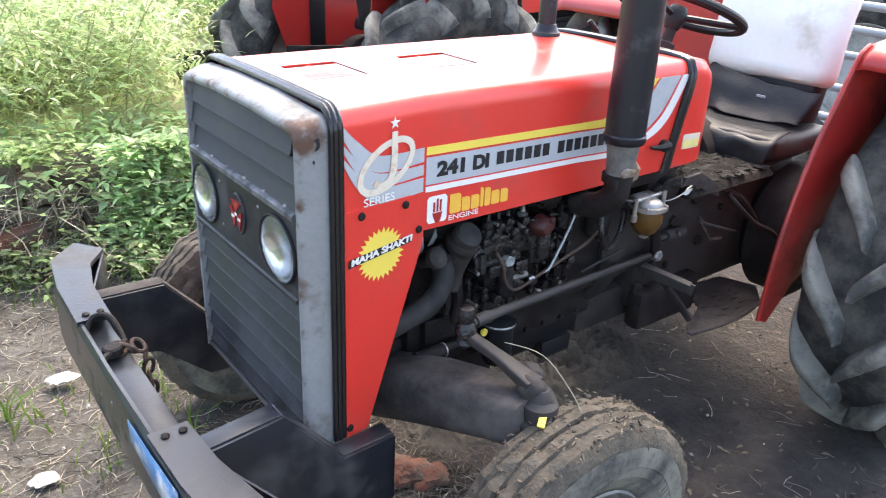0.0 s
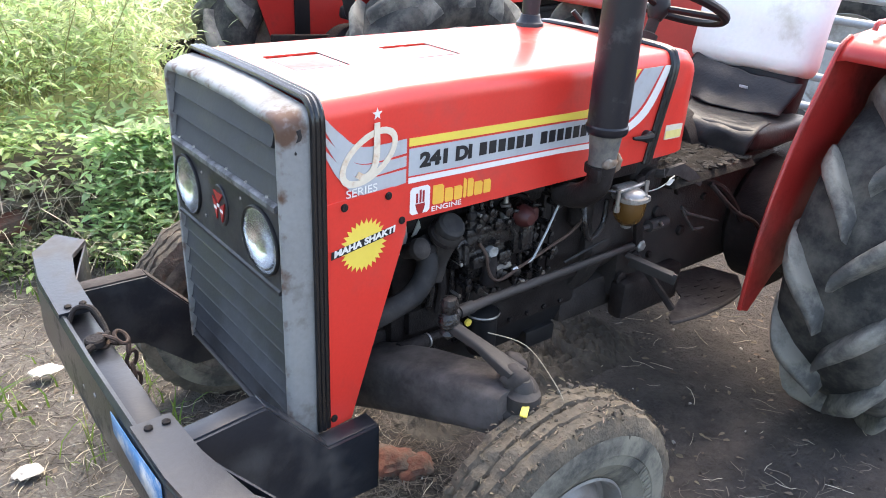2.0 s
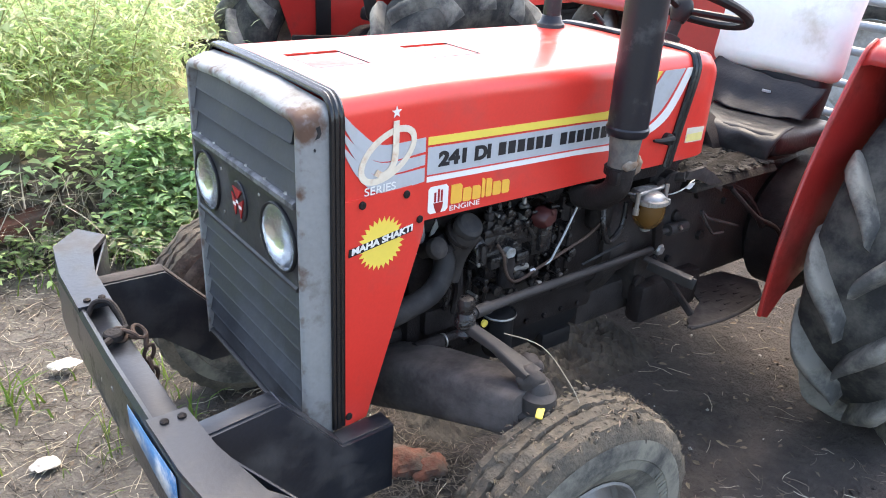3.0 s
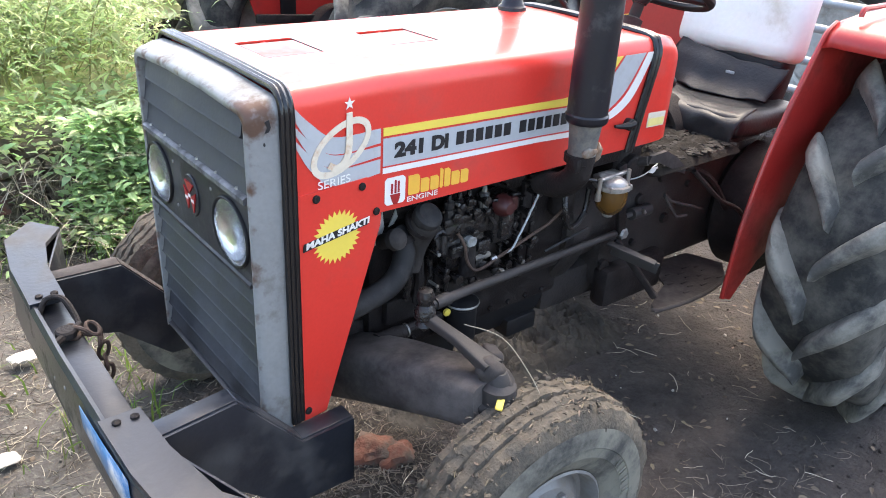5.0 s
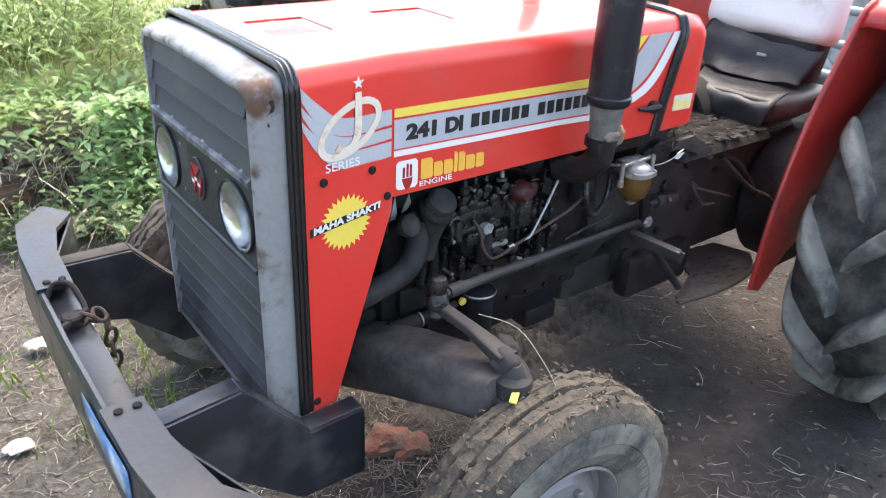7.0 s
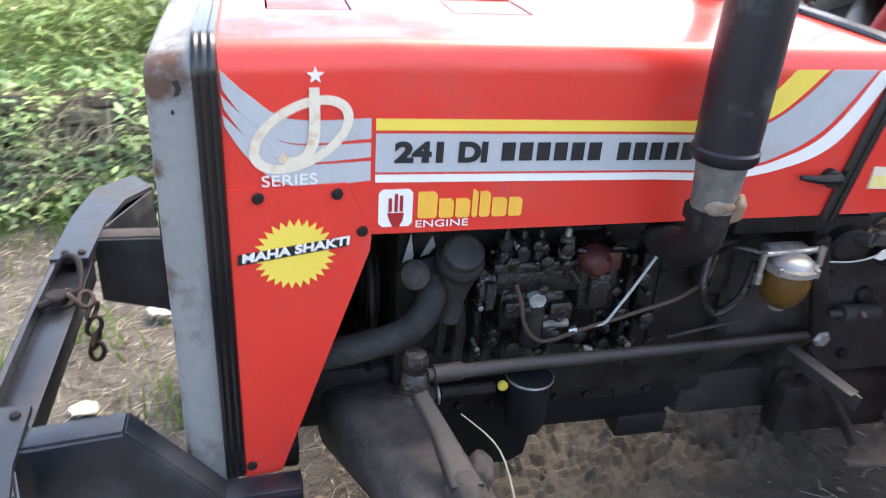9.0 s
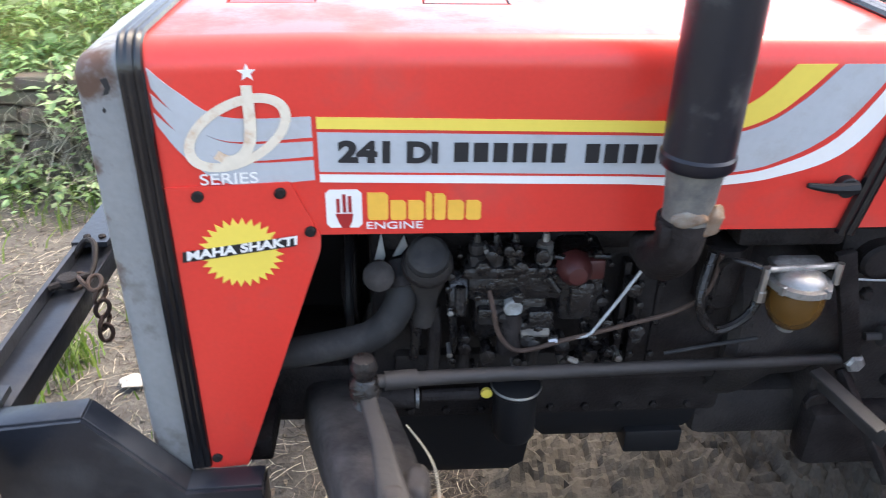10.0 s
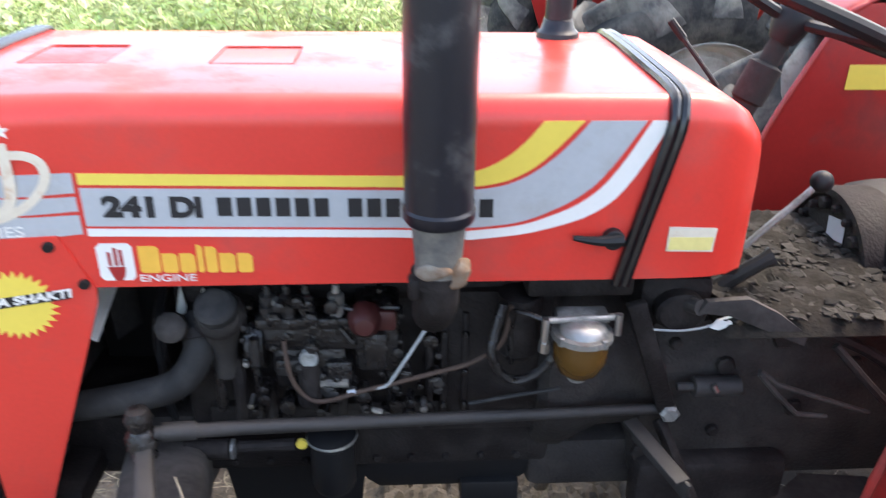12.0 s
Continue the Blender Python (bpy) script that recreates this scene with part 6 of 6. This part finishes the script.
# dirt, straw and leaf scraps clinging to the front tyre
scraps = random.Random(14)
sv, sf = [], []
for k in range(520):
    a, lat, L = scraps.uniform(-0.2, 2.9), scraps.uniform(-0.075, 0.085), scraps.uniform(0.004, 0.018)
    r = 0.323 * (1 - 0.35 * max(0, abs(lat) - 0.06))
    base = Vector((0.16 - r * math.cos(a), -0.65 - lat, 0.325 + r * math.sin(a)))
    out = Vector((-math.cos(a), 0, math.sin(a)))
    d = Vector((scraps.uniform(-1, 1), scraps.uniform(-1, 1), scraps.uniform(-1, 1)))
    d = (d - out * d.dot(out) * 0.7).normalized()
    side = d.cross(out).normalized() * scraps.uniform(0.0008, 0.0028)
    i = len(sv)
    base += out * 0.006
    sv += [base - side * 0.4, base + side * 0.4, base + d * L * 0.5 + side + out * 0.003, base + d * L, base + d * L * 0.5 - side]
    sf.append((i, i + 1, i + 2, i + 3, i + 4))
bm = B()
for k in range(190):
    a, lat = scraps.uniform(-0.2, 2.9), scraps.uniform(-0.07, 0.078)
    s = scraps.uniform(0.003, 0.011)
    at = Vector((0.16 - 0.321 * math.cos(a), -0.65 - lat, 0.325 + 0.321 * math.sin(a)))
    bmesh.ops.create_icosphere(bm, subdivisions=1, radius=s, matrix=Matrix.Translation(at) @ pose(0, 0, 0, scraps.uniform(0, 180), scraps.uniform(0, 180), 0) @ Matrix.Diagonal((1, 0.7, 0.6, 1)))
whole("mud_clods", bm, MUD, "dry mud clods stuck to the front tyre", "mud", kind="stuff")
quads("tyre_litter", sv, sf, DEADLEAF, "straw and leaf scraps stuck to the muddy tyre", "litter")


# ---- surroundings ----
def build_wall():
    """A low broken brick wall, half sunk in earth and vines."""
    random.seed(3)
    bm = B()
    box(bm, (-4.4, 2.2, -0.05), (0.5, 2.42, 0.46), 0.03)
    wall = part("brick_wall", bm, BRICK, None)
    tagged(wall, "low old brick wall, dark and overgrown", "wall", kind="structure")
    bm = B()
    box(bm, (-0.108, -0.05, -0.031), (0.108, 0.05, 0.031), 0.014)
    bmesh.ops.subdivide_edges(bm, edges=[e for e in bm.edges if e.calc_length() > 0.1], cuts=2)
    for v in bm.verts:
        v.co += v.co.normalized() * noise.noise(v.co * 25) * 0.012
    shared = bpy.data.meshes.new("brick")
    finish(bm, shared, BRICK)
    for row in range(7):
        for k in range(20):
            x = -4.3 + k * 0.236 + (0.118 if row % 2 else 0)
            if row == 6 and random.random() < 0.35:
                continue
            ob = new("brick", shared)
            ob.parent = wall
            ob.matrix_basis = pose(x, 2.175 + random.uniform(-0.02, 0.016), 0.035 + row * 0.072 + random.uniform(-0.004, 0.004), random.uniform(-5, 5), random.uniform(-4, 4), random.uniform(-6, 6))


build_wall()


def fan(rng, centers, size, spread, aspect=0.45, up=0.6, rich=False):
    """Folded leaf shapes round given centres: verts and faces."""
    verts, faces = [], []
    for c in centers:
        a, tilt = rng.uniform(0, 2 * math.pi), rng.uniform(-0.5, 0.9) * up
        s = size * rng.uniform(0.6, 1.35)
        d = Vector((math.cos(a) * math.cos(tilt), math.sin(a) * math.cos(tilt), math.sin(tilt)))
        side = d.cross(Vector((rng.uniform(-0.4, 0.4), rng.uniform(-0.4, 0.4), 1))).normalized()
        nrm = side.cross(d)
        w = s * aspect
        base = Vector(c)
        i = len(verts)
        if rich:
            droop = rng.uniform(0.05, 0.3)
            rib = [base + d * s * t - nrm * s * droop * t * t for t in (0, 0.28, 0.62, 1.0)]
            lift = nrm * w * rng.uniform(0.05, 0.2)
            verts += [rib[0], rib[1] + side * w * 0.46 + lift, rib[1], rib[1] - side * w * 0.46 + lift, rib[2] + side * w * 0.36 + lift, rib[2], rib[2] - side * w * 0.36 + lift, rib[3]]
            faces += [(i, i + 2, i + 1), (i, i + 3, i + 2), (i + 1, i + 2, i + 5, i + 4), (i + 2, i + 3, i + 6, i + 5), (i + 4, i + 5, i + 7), (i + 5, i + 6, i + 7)]
            continue
        verts += [base, base + d * s * 0.45 + side * w * 0.5 + nrm * w * 0.16, base + d * s * 0.5 - nrm * w * 0.04, base + d * s * 0.45 - side * w * 0.5 + nrm * w * 0.16, base + d * s - nrm * s * 0.12]
        faces += [(i, i + 2, i + 1), (i, i + 3, i + 2), (i + 1, i + 2, i + 4), (i + 2, i + 3, i + 4)]
    return verts, faces


def blades(rng, roots, length, width, lean):
    """Thin bent stalks or grass blades."""
    verts, faces = [], []
    for r in roots:
        a = rng.uniform(0, 2 * math.pi)
        L = length * rng.uniform(0.5, 1.3)
        k = lean * rng.uniform(0.2, 1.4)
        d = Vector((math.cos(a), math.sin(a), 0))
        s = Vector((-math.sin(a + 0.7), math.cos(a + 0.7), 0)) * width * rng.uniform(0.6, 1.3)
        i = len(verts)
        for t in (0, 0.4, 0.75):
            p = Vector(r) + d * (k * L * t * t) + Vector((0, 0, L * t * (1 - 0.3 * k * t)))
            verts += [p - s * (1 - t * 0.6), p + s * (1 - t * 0.6)]
        verts.append(Vector(r) + d * (k * L) + Vector((0, 0, L * (1 - 0.3 * k))))
        faces += [(i, i + 1, i + 3, i + 2), (i + 2, i + 3, i + 5, i + 4), (i + 4, i + 5, i + 6)]
    return verts, faces


def bank(x, y):
    """Height of the overgrown bank behind the wall."""
    return max(0.0, min(0.5, (y - 2.25) * 1.6)) + 0.1 * noise.noise((x, y, 5))


def merge(*sets):
    verts, faces = [], []
    for v, f in sets:
        o = len(verts)
        verts += v
        faces += [tuple(i + o for i in q) for q in f]
    return verts, faces


rng = random.Random(21)


def free(x, y):
    """Where the second tractor and the yard leave room for plants."""
    return x < 0.5 + max(0.0, y - 2.5) * 0.22 or y > 4.7


# earth bank behind the wall
bv, bf, nx, ny = [], [], 90, 40
for j in range(ny + 1):
    for i in range(nx + 1):
        x, y = min(-12 + i * 0.2, 0.55 + max(0, j * 0.2 - 0.2) * 0.25 if j < 11 else 9), 2.4 + j * 0.2
        bv.append((x, y, max(0.36, bank(x, y)) + 0.05 * noise.noise((x * 4, y * 4, 8))))
bf = [(j * (nx + 1) + i, j * (nx + 1) + i + 1, (j + 1) * (nx + 1) + i + 1, (j + 1) * (nx + 1) + i) for j in range(ny) for i in range(nx)]
quads("earth_bank", bv, bf, MEADOW, "overgrown earth bank behind the wall", "bank", "structure")


def height(x, y):
    return relief(x, y) if y < 2.3 else max(0.36, bank(x, y))


# tall airy weeds
stems, small, light = [], [], []
for k in range(1300):
    x, y = rng.uniform(-5.5, 4.5), 2.5 + abs(rng.gauss(0, 1)) * 1.6
    if not free(x, y):
        continue
    H = rng.uniform(0.25, 0.75) * (1.0 if y < 4 else 1.3)
    z0 = height(x, y)
    lean = (rng.gauss(0, 0.3), rng.gauss(-0.1, 0.25))
    tip = []
    for t in np.linspace(0.15, 1, 15):
        px, py, pz = x + lean[0] * t * t * H, y + lean[1] * t * t * H, z0 + H * t
        for q in range(3 + int(4 * t)):
            r = 0.05 + 0.16 * t * (1.15 - t) * 2
            # paler lit leaves grow likelier towards the top of a stalk
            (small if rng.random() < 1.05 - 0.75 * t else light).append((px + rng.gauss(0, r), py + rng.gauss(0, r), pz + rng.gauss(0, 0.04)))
    stems.append((x, y, z0 - 0.02, H, lean))
sv, sf = [], []
for x, y, z0, H, lean in stems:
    i = len(sv)
    w = 0.0017
    for t in (0, 0.5, 1.0):
        p = Vector((x + lean[0] * t * t * H, y + lean[1] * t * t * H, z0 + H * t))
        sv += [p + Vector((-w * (1.2 - t), 0, 0)), p + Vector((w * (1.2 - t), 0, 0)), p + Vector((0, w * (1.2 - t), 0))]
    for a in (0, 3):
        for b in range(3):
            sf.append((i + a + b, i + a + (b + 1) % 3, i + a + 3 + (b + 1) % 3, i + a + 3 + b))
quads("weed_stalks", sv, sf, STALK, "thin yellowish weed stalks", "weeds")
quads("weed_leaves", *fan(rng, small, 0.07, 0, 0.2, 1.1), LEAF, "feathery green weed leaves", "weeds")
quads("pale_weed_leaves", *fan(rng, light, 0.066, 0, 0.2, 1.1), LEAF_LIT, "pale sunlit weed leaves", "weeds")

# broad vine leaves over the wall
vine = []
for k in range(8000):
    x = rng.uniform(-4.5, 0.5)
    d = noise.noise((x * 1.3, 0, 4))
    t = rng.random()
    thick = 0.10 + 0.12 * (noise.noise((x * 2, t * 3, 9)) + 0.4)
    y, z = (2.12 - rng.random() * thick, 0.02 + t * 0.47) if rng.random() < 0.55 else (2.1 + rng.random() * 0.55, 0.44 + rng.random() * 0.12)
    gap = noise.noise((x * 2.3, z * 3.5, 2))
    if x < -0.08 and y < 2.2 and (gap < (0.22 if x > -0.6 else -0.12) or (x > -0.6 and rng.random() < 0.5)):
        continue
    vine.append((x, y, z))
for k in range(1500):
    x = rng.uniform(-4.0, 0.5)
    y = 2.12 - abs(rng.gauss(0, 0.16))
    if noise.noise((x * 2.0, y * 2, 12)) > -0.1:
        vine.append((x, y, 0.01 + abs(rng.gauss(0, 0.05))))
for k in range(2600):
    x, t = rng.gauss(0.16, 0.17), rng.random()
    if x > -0.12:
        vine.append((x, 2.12 - (0.06 + 0.28 * (1 - t) * rng.random() + 0.08 * rng.random()), t * 0.56))
quads("vine_leaves", *fan(rng, vine, 0.058, 0, 0.5, 0.9, True), LEAF_DARK, "dark green vine leaves over the wall", "vines")
mid = []
for k in range(16000):
    x, y = rng.uniform(-6, 5), 2.3 + rng.random() ** 1.4 * 5
    if not free(x, y):
        continue
    hump = 0.25 + 0.35 * max(0, noise.noise((x * 0.9, y * 0.9, 6)) + 0.3)
    mid.append((x, y, height(x, y) + rng.random() * hump * (1.0 + 0.5 * (y > 3.5))))
quads("undergrowth", *fan(rng, mid, 0.065, 0, 0.36, 0.9), LEAF, "dense leafy undergrowth", "weeds")
broad = []
for k in range(900):
    cx, cy = rng.uniform(-4.5, 3.2), rng.uniform(2.6, 6.5)
    if not free(cx, cy):
        continue
    tall = rng.uniform(0.15, 0.6) + 0.35 * max(0, noise.noise((cx * 0.8, cy * 0.8, 2)))
    for q in range(rng.randrange(14, 34)):
        broad.append((rng.gauss(cx, 0.12), rng.gauss(cy, 0.12), height(cx, cy) + tall * rng.uniform(0.35, 1.0)))
quads("broad_weeds", *fan(rng, broad, 0.085, 0, 0.52, 0.8, True), LEAF_BROAD, "broad-leaved green weeds on the bank", "weeds")
far = []
for k in range(9000):
    x, y = rng.uniform(-9, 9), rng.uniform(5.0, 10.5)
    top = 1.2 + 1.1 * (noise.noise((x * 0.5, y * 0.4, 3)) + 0.6)
    far.append((x, y, 0.3 + rng.random() * top))
quads("far_bushes", *fan(rng, far, 0.16, 0, 0.5, 0.8), LEAF_LIT, "bright bushes behind the yard", "bushes")

# grass tufts
roots = []
for cx, cy, n, s in ((-0.94, 0.72, 110, 0.06), (-0.98, 0.5, 60, 0.05), (-0.75, 1.0, 40, 0.06), (-0.42, 0.62, 70, 0.1), (-0.3, 1.0, 50, 0.14), (-1.3, 1.9, 160, 0.2), (-0.9, 2.0, 120, 0.18), (0.3, 1.85, 120, 0.25), (-0.2, 1.95, 120, 0.25), (0.9, 1.9, 100, 0.3), (-2.0, 1.2, 120, 0.4), (-1.9, 0.2, 80, 0.3), (0.25, 0.55, 30, 0.1)):
    for k in range(n):
        x, y = rng.gauss(cx, s), rng.gauss(cy, s)
        if y > 2.1:
            continue
        roots.append((x, y, relief(x, y)))
quads("grass_tufts", *blades(rng, roots, 0.14, 0.004, 0.7), GRASS, "tufts of green grass in the dirt", "grass")
roots = [(x, y, height(x, y)) for x, y in ((rng.uniform(-5, 4), rng.uniform(2.35, 4.8)) for k in range(2600)) if free(x, y)]
quads("long_grass", *blades(rng, roots, 0.36, 0.0035, 1.3), STALK, "long dry grass on the bank", "grass")

# tangle of dry stems in front of the wall
roots = [(x, 2.1 - abs(rng.gauss(0, 0.08)), rng.random() ** 2 * 0.35) for x in [rng.uniform(-3, 0.6) for k in range(1100)]]
quads("dry_tangle", *blades(rng, roots, 0.3, 0.0028, 1.6), STRAW, "tangle of dry stems on the wall", "stems")
sun_leaf = []
for k in range(1000):
    x = rng.uniform(-3.5, 0.5)
    if noise.noise((x * 1.7, 3, 1)) > -0.15:
        sun_leaf.append((x, rng.uniform(2.0, 2.5), 0.42 + rng.random() * 0.14))
for k in range(260):
    sun_leaf.append((rng.gauss(-0.36, 0.09), rng.gauss(2.13, 0.05), 0.5 + abs(rng.gauss(0, 0.05))))
for k in range(900):
    x = rng.uniform(-2.8, 0.3)
    sun_leaf.append((x, 2.05 - abs(rng.gauss(0, 0.14)), 0.03 + abs(rng.gauss(0, 0.09))))
quads("light_leaves", *fan(rng, sun_leaf, 0.042, 0, 0.55, 0.6, True), LEAF, "light green leaves along the wall", "leaves")

# plants rooted in front of the wall
front = []
for cx, cy, n in ((-0.4, 1.98, 30), (-0.3, 1.92, 50), (-0.16, 1.9, 60), (-0.03, 1.88, 50), (0.1, 1.9, 60), (-0.68, 2.0, 60), (-0.75, 1.85, 50), (-0.25, 2.0, 40)):
    for k in range(n):
        front.append((rng.gauss(cx, 0.06), rng.gauss(cy, 0.05), 0.02 + abs(rng.gauss(0, 0.1))))
quads("ground_leaves", *fan(rng, front, 0.05, 0, 0.5, 0.6, True), LEAF, "light green broad leaves growing by the wall", "plants")
roots = []
for k in range(330):
    roots.append((rng.gauss(0.02, 0.15), rng.gauss(1.98, 0.06), 0.0))
quads("dry_stems", *blades(rng, roots, 0.26, 0.003, 1.8), STRAW, "pale dry stems bent over the vines", "stems")


def sapling(x, y, H, lean, seed):
    """A thin branching shrub with a few broad leaves."""
    r = random.Random(seed)
    t = thing("sapling", (x, y, height(x, y)), "thin bare-stemmed shrub with a few broad leaves", "shrub", "shrubs")
    z0 = height(x, y)
    bm = B()
    tips = []
    stem = [Vector((x + lean * 3 * t2 * t2 * H + 0.03 * noise.noise((seed, t2 * 3, 0)), y - 0.1 * t2, z0 + H * t2)) for t2 in np.linspace(0, 1, 7)]
    tube(bm, stem, [0.0042 - 0.0004 * i for i in range(7)], 6)
    part("stem", bm, STALK, t)
    for i in range(2, 7):
        d = Vector((r.uniform(-0.7, 0.7), r.uniform(-0.3, 0.3), 0.8)) * r.uniform(0.16, 0.36)
        bm = B()
        tube(bm, curve_pts([stem[i], stem[i] + d * 0.5 + Vector((0, 0, -0.015)), stem[i] + d], 3), 0.0022, 5)
        part("twig", bm, STALK, t)
        tips += [stem[i] + d * f for f in (0.5, 0.9, 1.0)]
    v, f = fan(r, [p + Vector((r.gauss(0, 0.02), r.gauss(0, 0.02), 0)) for p in tips for q in range(2)], 0.07, 0, 0.5, 0.6, True)
    ob = quads("foliage", v, f, LEAF, "", "", parent=t)
    ob.matrix_parent_inverse = t.matrix_world.inverted()


sapling(-0.02, 2.55, 0.62, 0.06, 1)
sapling(0.2, 2.6, 0.7, 0.12, 2)
sapling(-0.15, 2.62, 0.66, -0.08, 3)
sapling(-0.42, 2.7, 0.7, 0.1, 4)

# straw, dead leaves and stones on the earth
roots = []
for k in range(8000):
    x, y = rng.uniform(-2.0, 2.2), rng.uniform(-1.2, 2.1)
    if x > 0.0 and rng.random() < 0.9:
        continue
    roots.append((x, y))
dull = []  # thick dull litter under the front axle, round the near tyre and over the pale earth
for k in range(1500):
    dull.append((rng.gauss(0.2, 0.16), rng.gauss(0.02, 0.2)))
for k in range(700):
    dull.append((rng.gauss(0.75, 0.3), rng.gauss(-0.85, 0.15)))
for k in range(7000):
    dull.append((rng.uniform(-1.6, 0.3), rng.uniform(-1.0, 2.1)))


def litter(rng, places, length, width):
    verts, faces = [], []
    for x, y in places:
        a, L = rng.uniform(0, 2 * math.pi), length * rng.uniform(0.3, 1.5)
        bend = rng.uniform(-0.8, 0.8)
        i = len(verts)
        w = width * rng.uniform(0.5, 1.4)
        px, py = x, y
        for t in range(5):
            z = relief(px, py) + 0.003 + 0.006 * rng.random()
            verts += [(px - w * math.sin(a), py + w * math.cos(a), z), (px, py, z + w * 1.2), (px + w * math.sin(a), py - w * math.cos(a), z)]
            px, py, a = px + math.cos(a) * L / 4, py + math.sin(a) * L / 4, a + bend * 0.4
        for t in range(4):
            for b in (0, 1):
                j = i + t * 3 + b
                faces.append((j, j + 1, j + 4, j + 3))
    return verts, faces


quads("twigs", *litter(rng, dull, 0.05, 0.0012), TWIG, "dull twigs and stalks trodden into the earth", "twigs")
quads("straw", *litter(rng, roots, 0.07, 0.001), STRAW, "scattered straw and dry twigs on the earth", "straw")
dead = []
for k in range(1500):
    x, y = rng.uniform(-2.0, 2.3), rng.uniform(-1.2, 2.1)
    dead.append((x, y, relief(x, y) + 0.004))
quads("dead_leaves", *fan(rng, dead, 0.026, 0, 0.5, 0.3, True), DEADLEAF, "dry brown leaves scattered on the earth", "leaves")


def pebbles(n, size, mat_, label, seed, area):
    r = random.Random(seed)
    bm = B()
    for k in range(n):
        x, y = r.uniform(area[0], area[1]), r.uniform(area[2], area[3])
        s = size * r.uniform(0.4, 1.5)
        bmesh.ops.create_icosphere(bm, subdivisions=1, radius=s, matrix=pose(x, y, relief(x, y) + s * 0.15, r.uniform(0, 90), r.uniform(0, 90), r.uniform(0, 90)) @ Matrix.Diagonal((1, r.uniform(0.6, 1), r.uniform(0.4, 0.8), 1)))
    return whole("pebbles", bm, mat_, label, "stones", kind="stuff")


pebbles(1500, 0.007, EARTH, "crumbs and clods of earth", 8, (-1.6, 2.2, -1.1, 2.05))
pebbles(160, 0.008, STONE, "small stones in the earth", 4, (-1.8, 2.2, -1.0, 2.1))


def clod(name, place, size, material, label, category, seed=1, flat=0.6):
    bm = B()
    bmesh.ops.create_icosphere(bm, subdivisions=3, radius=size, matrix=Matrix.Diagonal((1.2, 0.9, flat, 1)))
    for v in bm.verts:
        v.co *= 1 + 0.4 * noise.noise(v.co / size * 1.3 + Vector((seed, 0, 0))) + 0.3 * noise.noise(v.co / size * 3.3) + 0.22 * noise.noise(v.co / size * 8)
    ob = whole(name, bm, material, label, category, angle=50)
    ob.location = place
    return ob


clod("brick_lump", (0.2, 0.03, 0.005), 0.06, BRICK_RED, "crumbled orange brick lying under the axle", "brick", 2)
clod("brick_lump", (0.255, -0.03, 0.0), 0.05, BRICK_RED, "crumbled orange brick lying under the axle", "brick", 5)
rv, rn = [], 90
for j in range(31):
    for i in range(rn + 1):
        x, y = 0.3 + i * 0.013, -0.02 + j * 0.016
        edge = min(1.0, i / 8, (rn - i) / 8) * math.sin(math.pi * j / 30)
        lump = 0.5 + 0.55 * noise.noise((x * 6, y * 6, 3)) + 0.5 * abs(noise.noise((x * 17, y * 17, 5))) + 0.3 * noise.noise((x * 45, y * 45, 9))
        rv.append((x, y, relief(x, y) - 0.008 + 0.085 * edge * max(0.0, lump)))
rf = [(j * (rn + 1) + i, j * (rn + 1) + i + 1, (j + 1) * (rn + 1) + i + 1, (j + 1) * (rn + 1) + i) for j in range(30) for i in range(rn)]
quads("earth_ridge", rv, rf, PALE_EARTH, "low lumpy ridge of pale dry earth", "earth")
clod("flat_stone", (-0.53, 1.12, 0.01), 0.04, STONE, "pale flat stone on the dirt", "stone", 7, 0.25)
clod("flat_stone", (-0.7, 0.61, 0.006), 0.035, STONE, "pale flat stone on the dirt", "stone", 9, 0.2)
clod("flat_stone", (-0.8, 1.75, 0.02), 0.06, STONE, "pale stone beside the vines", "stone", 11, 0.7)


def loose_brick(x, y, z, turn):
    bm = B()
    box(bm, (-0.112, -0.052, -0.035), (0.112, 0.052, 0.035), 0.01)
    bmesh.ops.subdivide_edges(bm, edges=[e for e in bm.edges if e.calc_length() > 0.05], cuts=3, use_grid_fill=True)
    for v in bm.verts:
        v.co += v.co.normalized() * 0.008 * noise.noise(v.co * 30)
    ob = whole("loose_brick", bm, BRICK_RED, "loose orange brick lying by the wall", "brick")
    ob.matrix_world = pose(x, y, z, 4, -6, turn)


loose_brick(-0.47, 2.04, 0.2, 12)

# yellow scrap on the tyre and a curved straw beside it
bm = B()
box(bm, (-0.017, -0.008, -0.003), (0.017, 0.008, 0.004), 0.003)
scrap = whole("yellow_scrap", bm, YELLOW, "small yellow scrap lying on the tyre tread", "scrap")
scrap.matrix_world = pose(0.08, -0.606, 0.65, 10, -22, 35)
bm = B()
tube(bm, curve_pts([(0.166, -0.64, 0.645), (0.162, -0.603, 0.688), (0.155, -0.52, 0.735), (0.118, -0.437, 0.738)], 5), 0.0014, 6)
whole("dry_stem", bm, STRAW, "thin curved dry stem standing by the tyre", "stem")


def build_rails():
    """A grey tubular gate beyond the seat."""
    t = thing("tube_gate", (3.3, 0.2, 0), "grey tubular steel gate standing beyond the seat", "gate")
    for z in (0.62, 0.78, 0.95, 1.08, 1.2, 1.35):
        bm = B()
        tube(bm, [(3.2, 0.75, z + 0.03), (3.35, -0.9, z)], 0.022, 12)
        part("rail", bm, PIPE_GREY, t)
    for y in (0.72, -0.1, -0.88):
        bm = B()
        tube(bm, [(3.2 + (0.75 - y) * 0.09, y, -0.02), (3.2 + (0.75 - y) * 0.09, y, 1.42)], 0.025, 12)
        part("post", bm, PIPE_GREY, t)


build_rails()
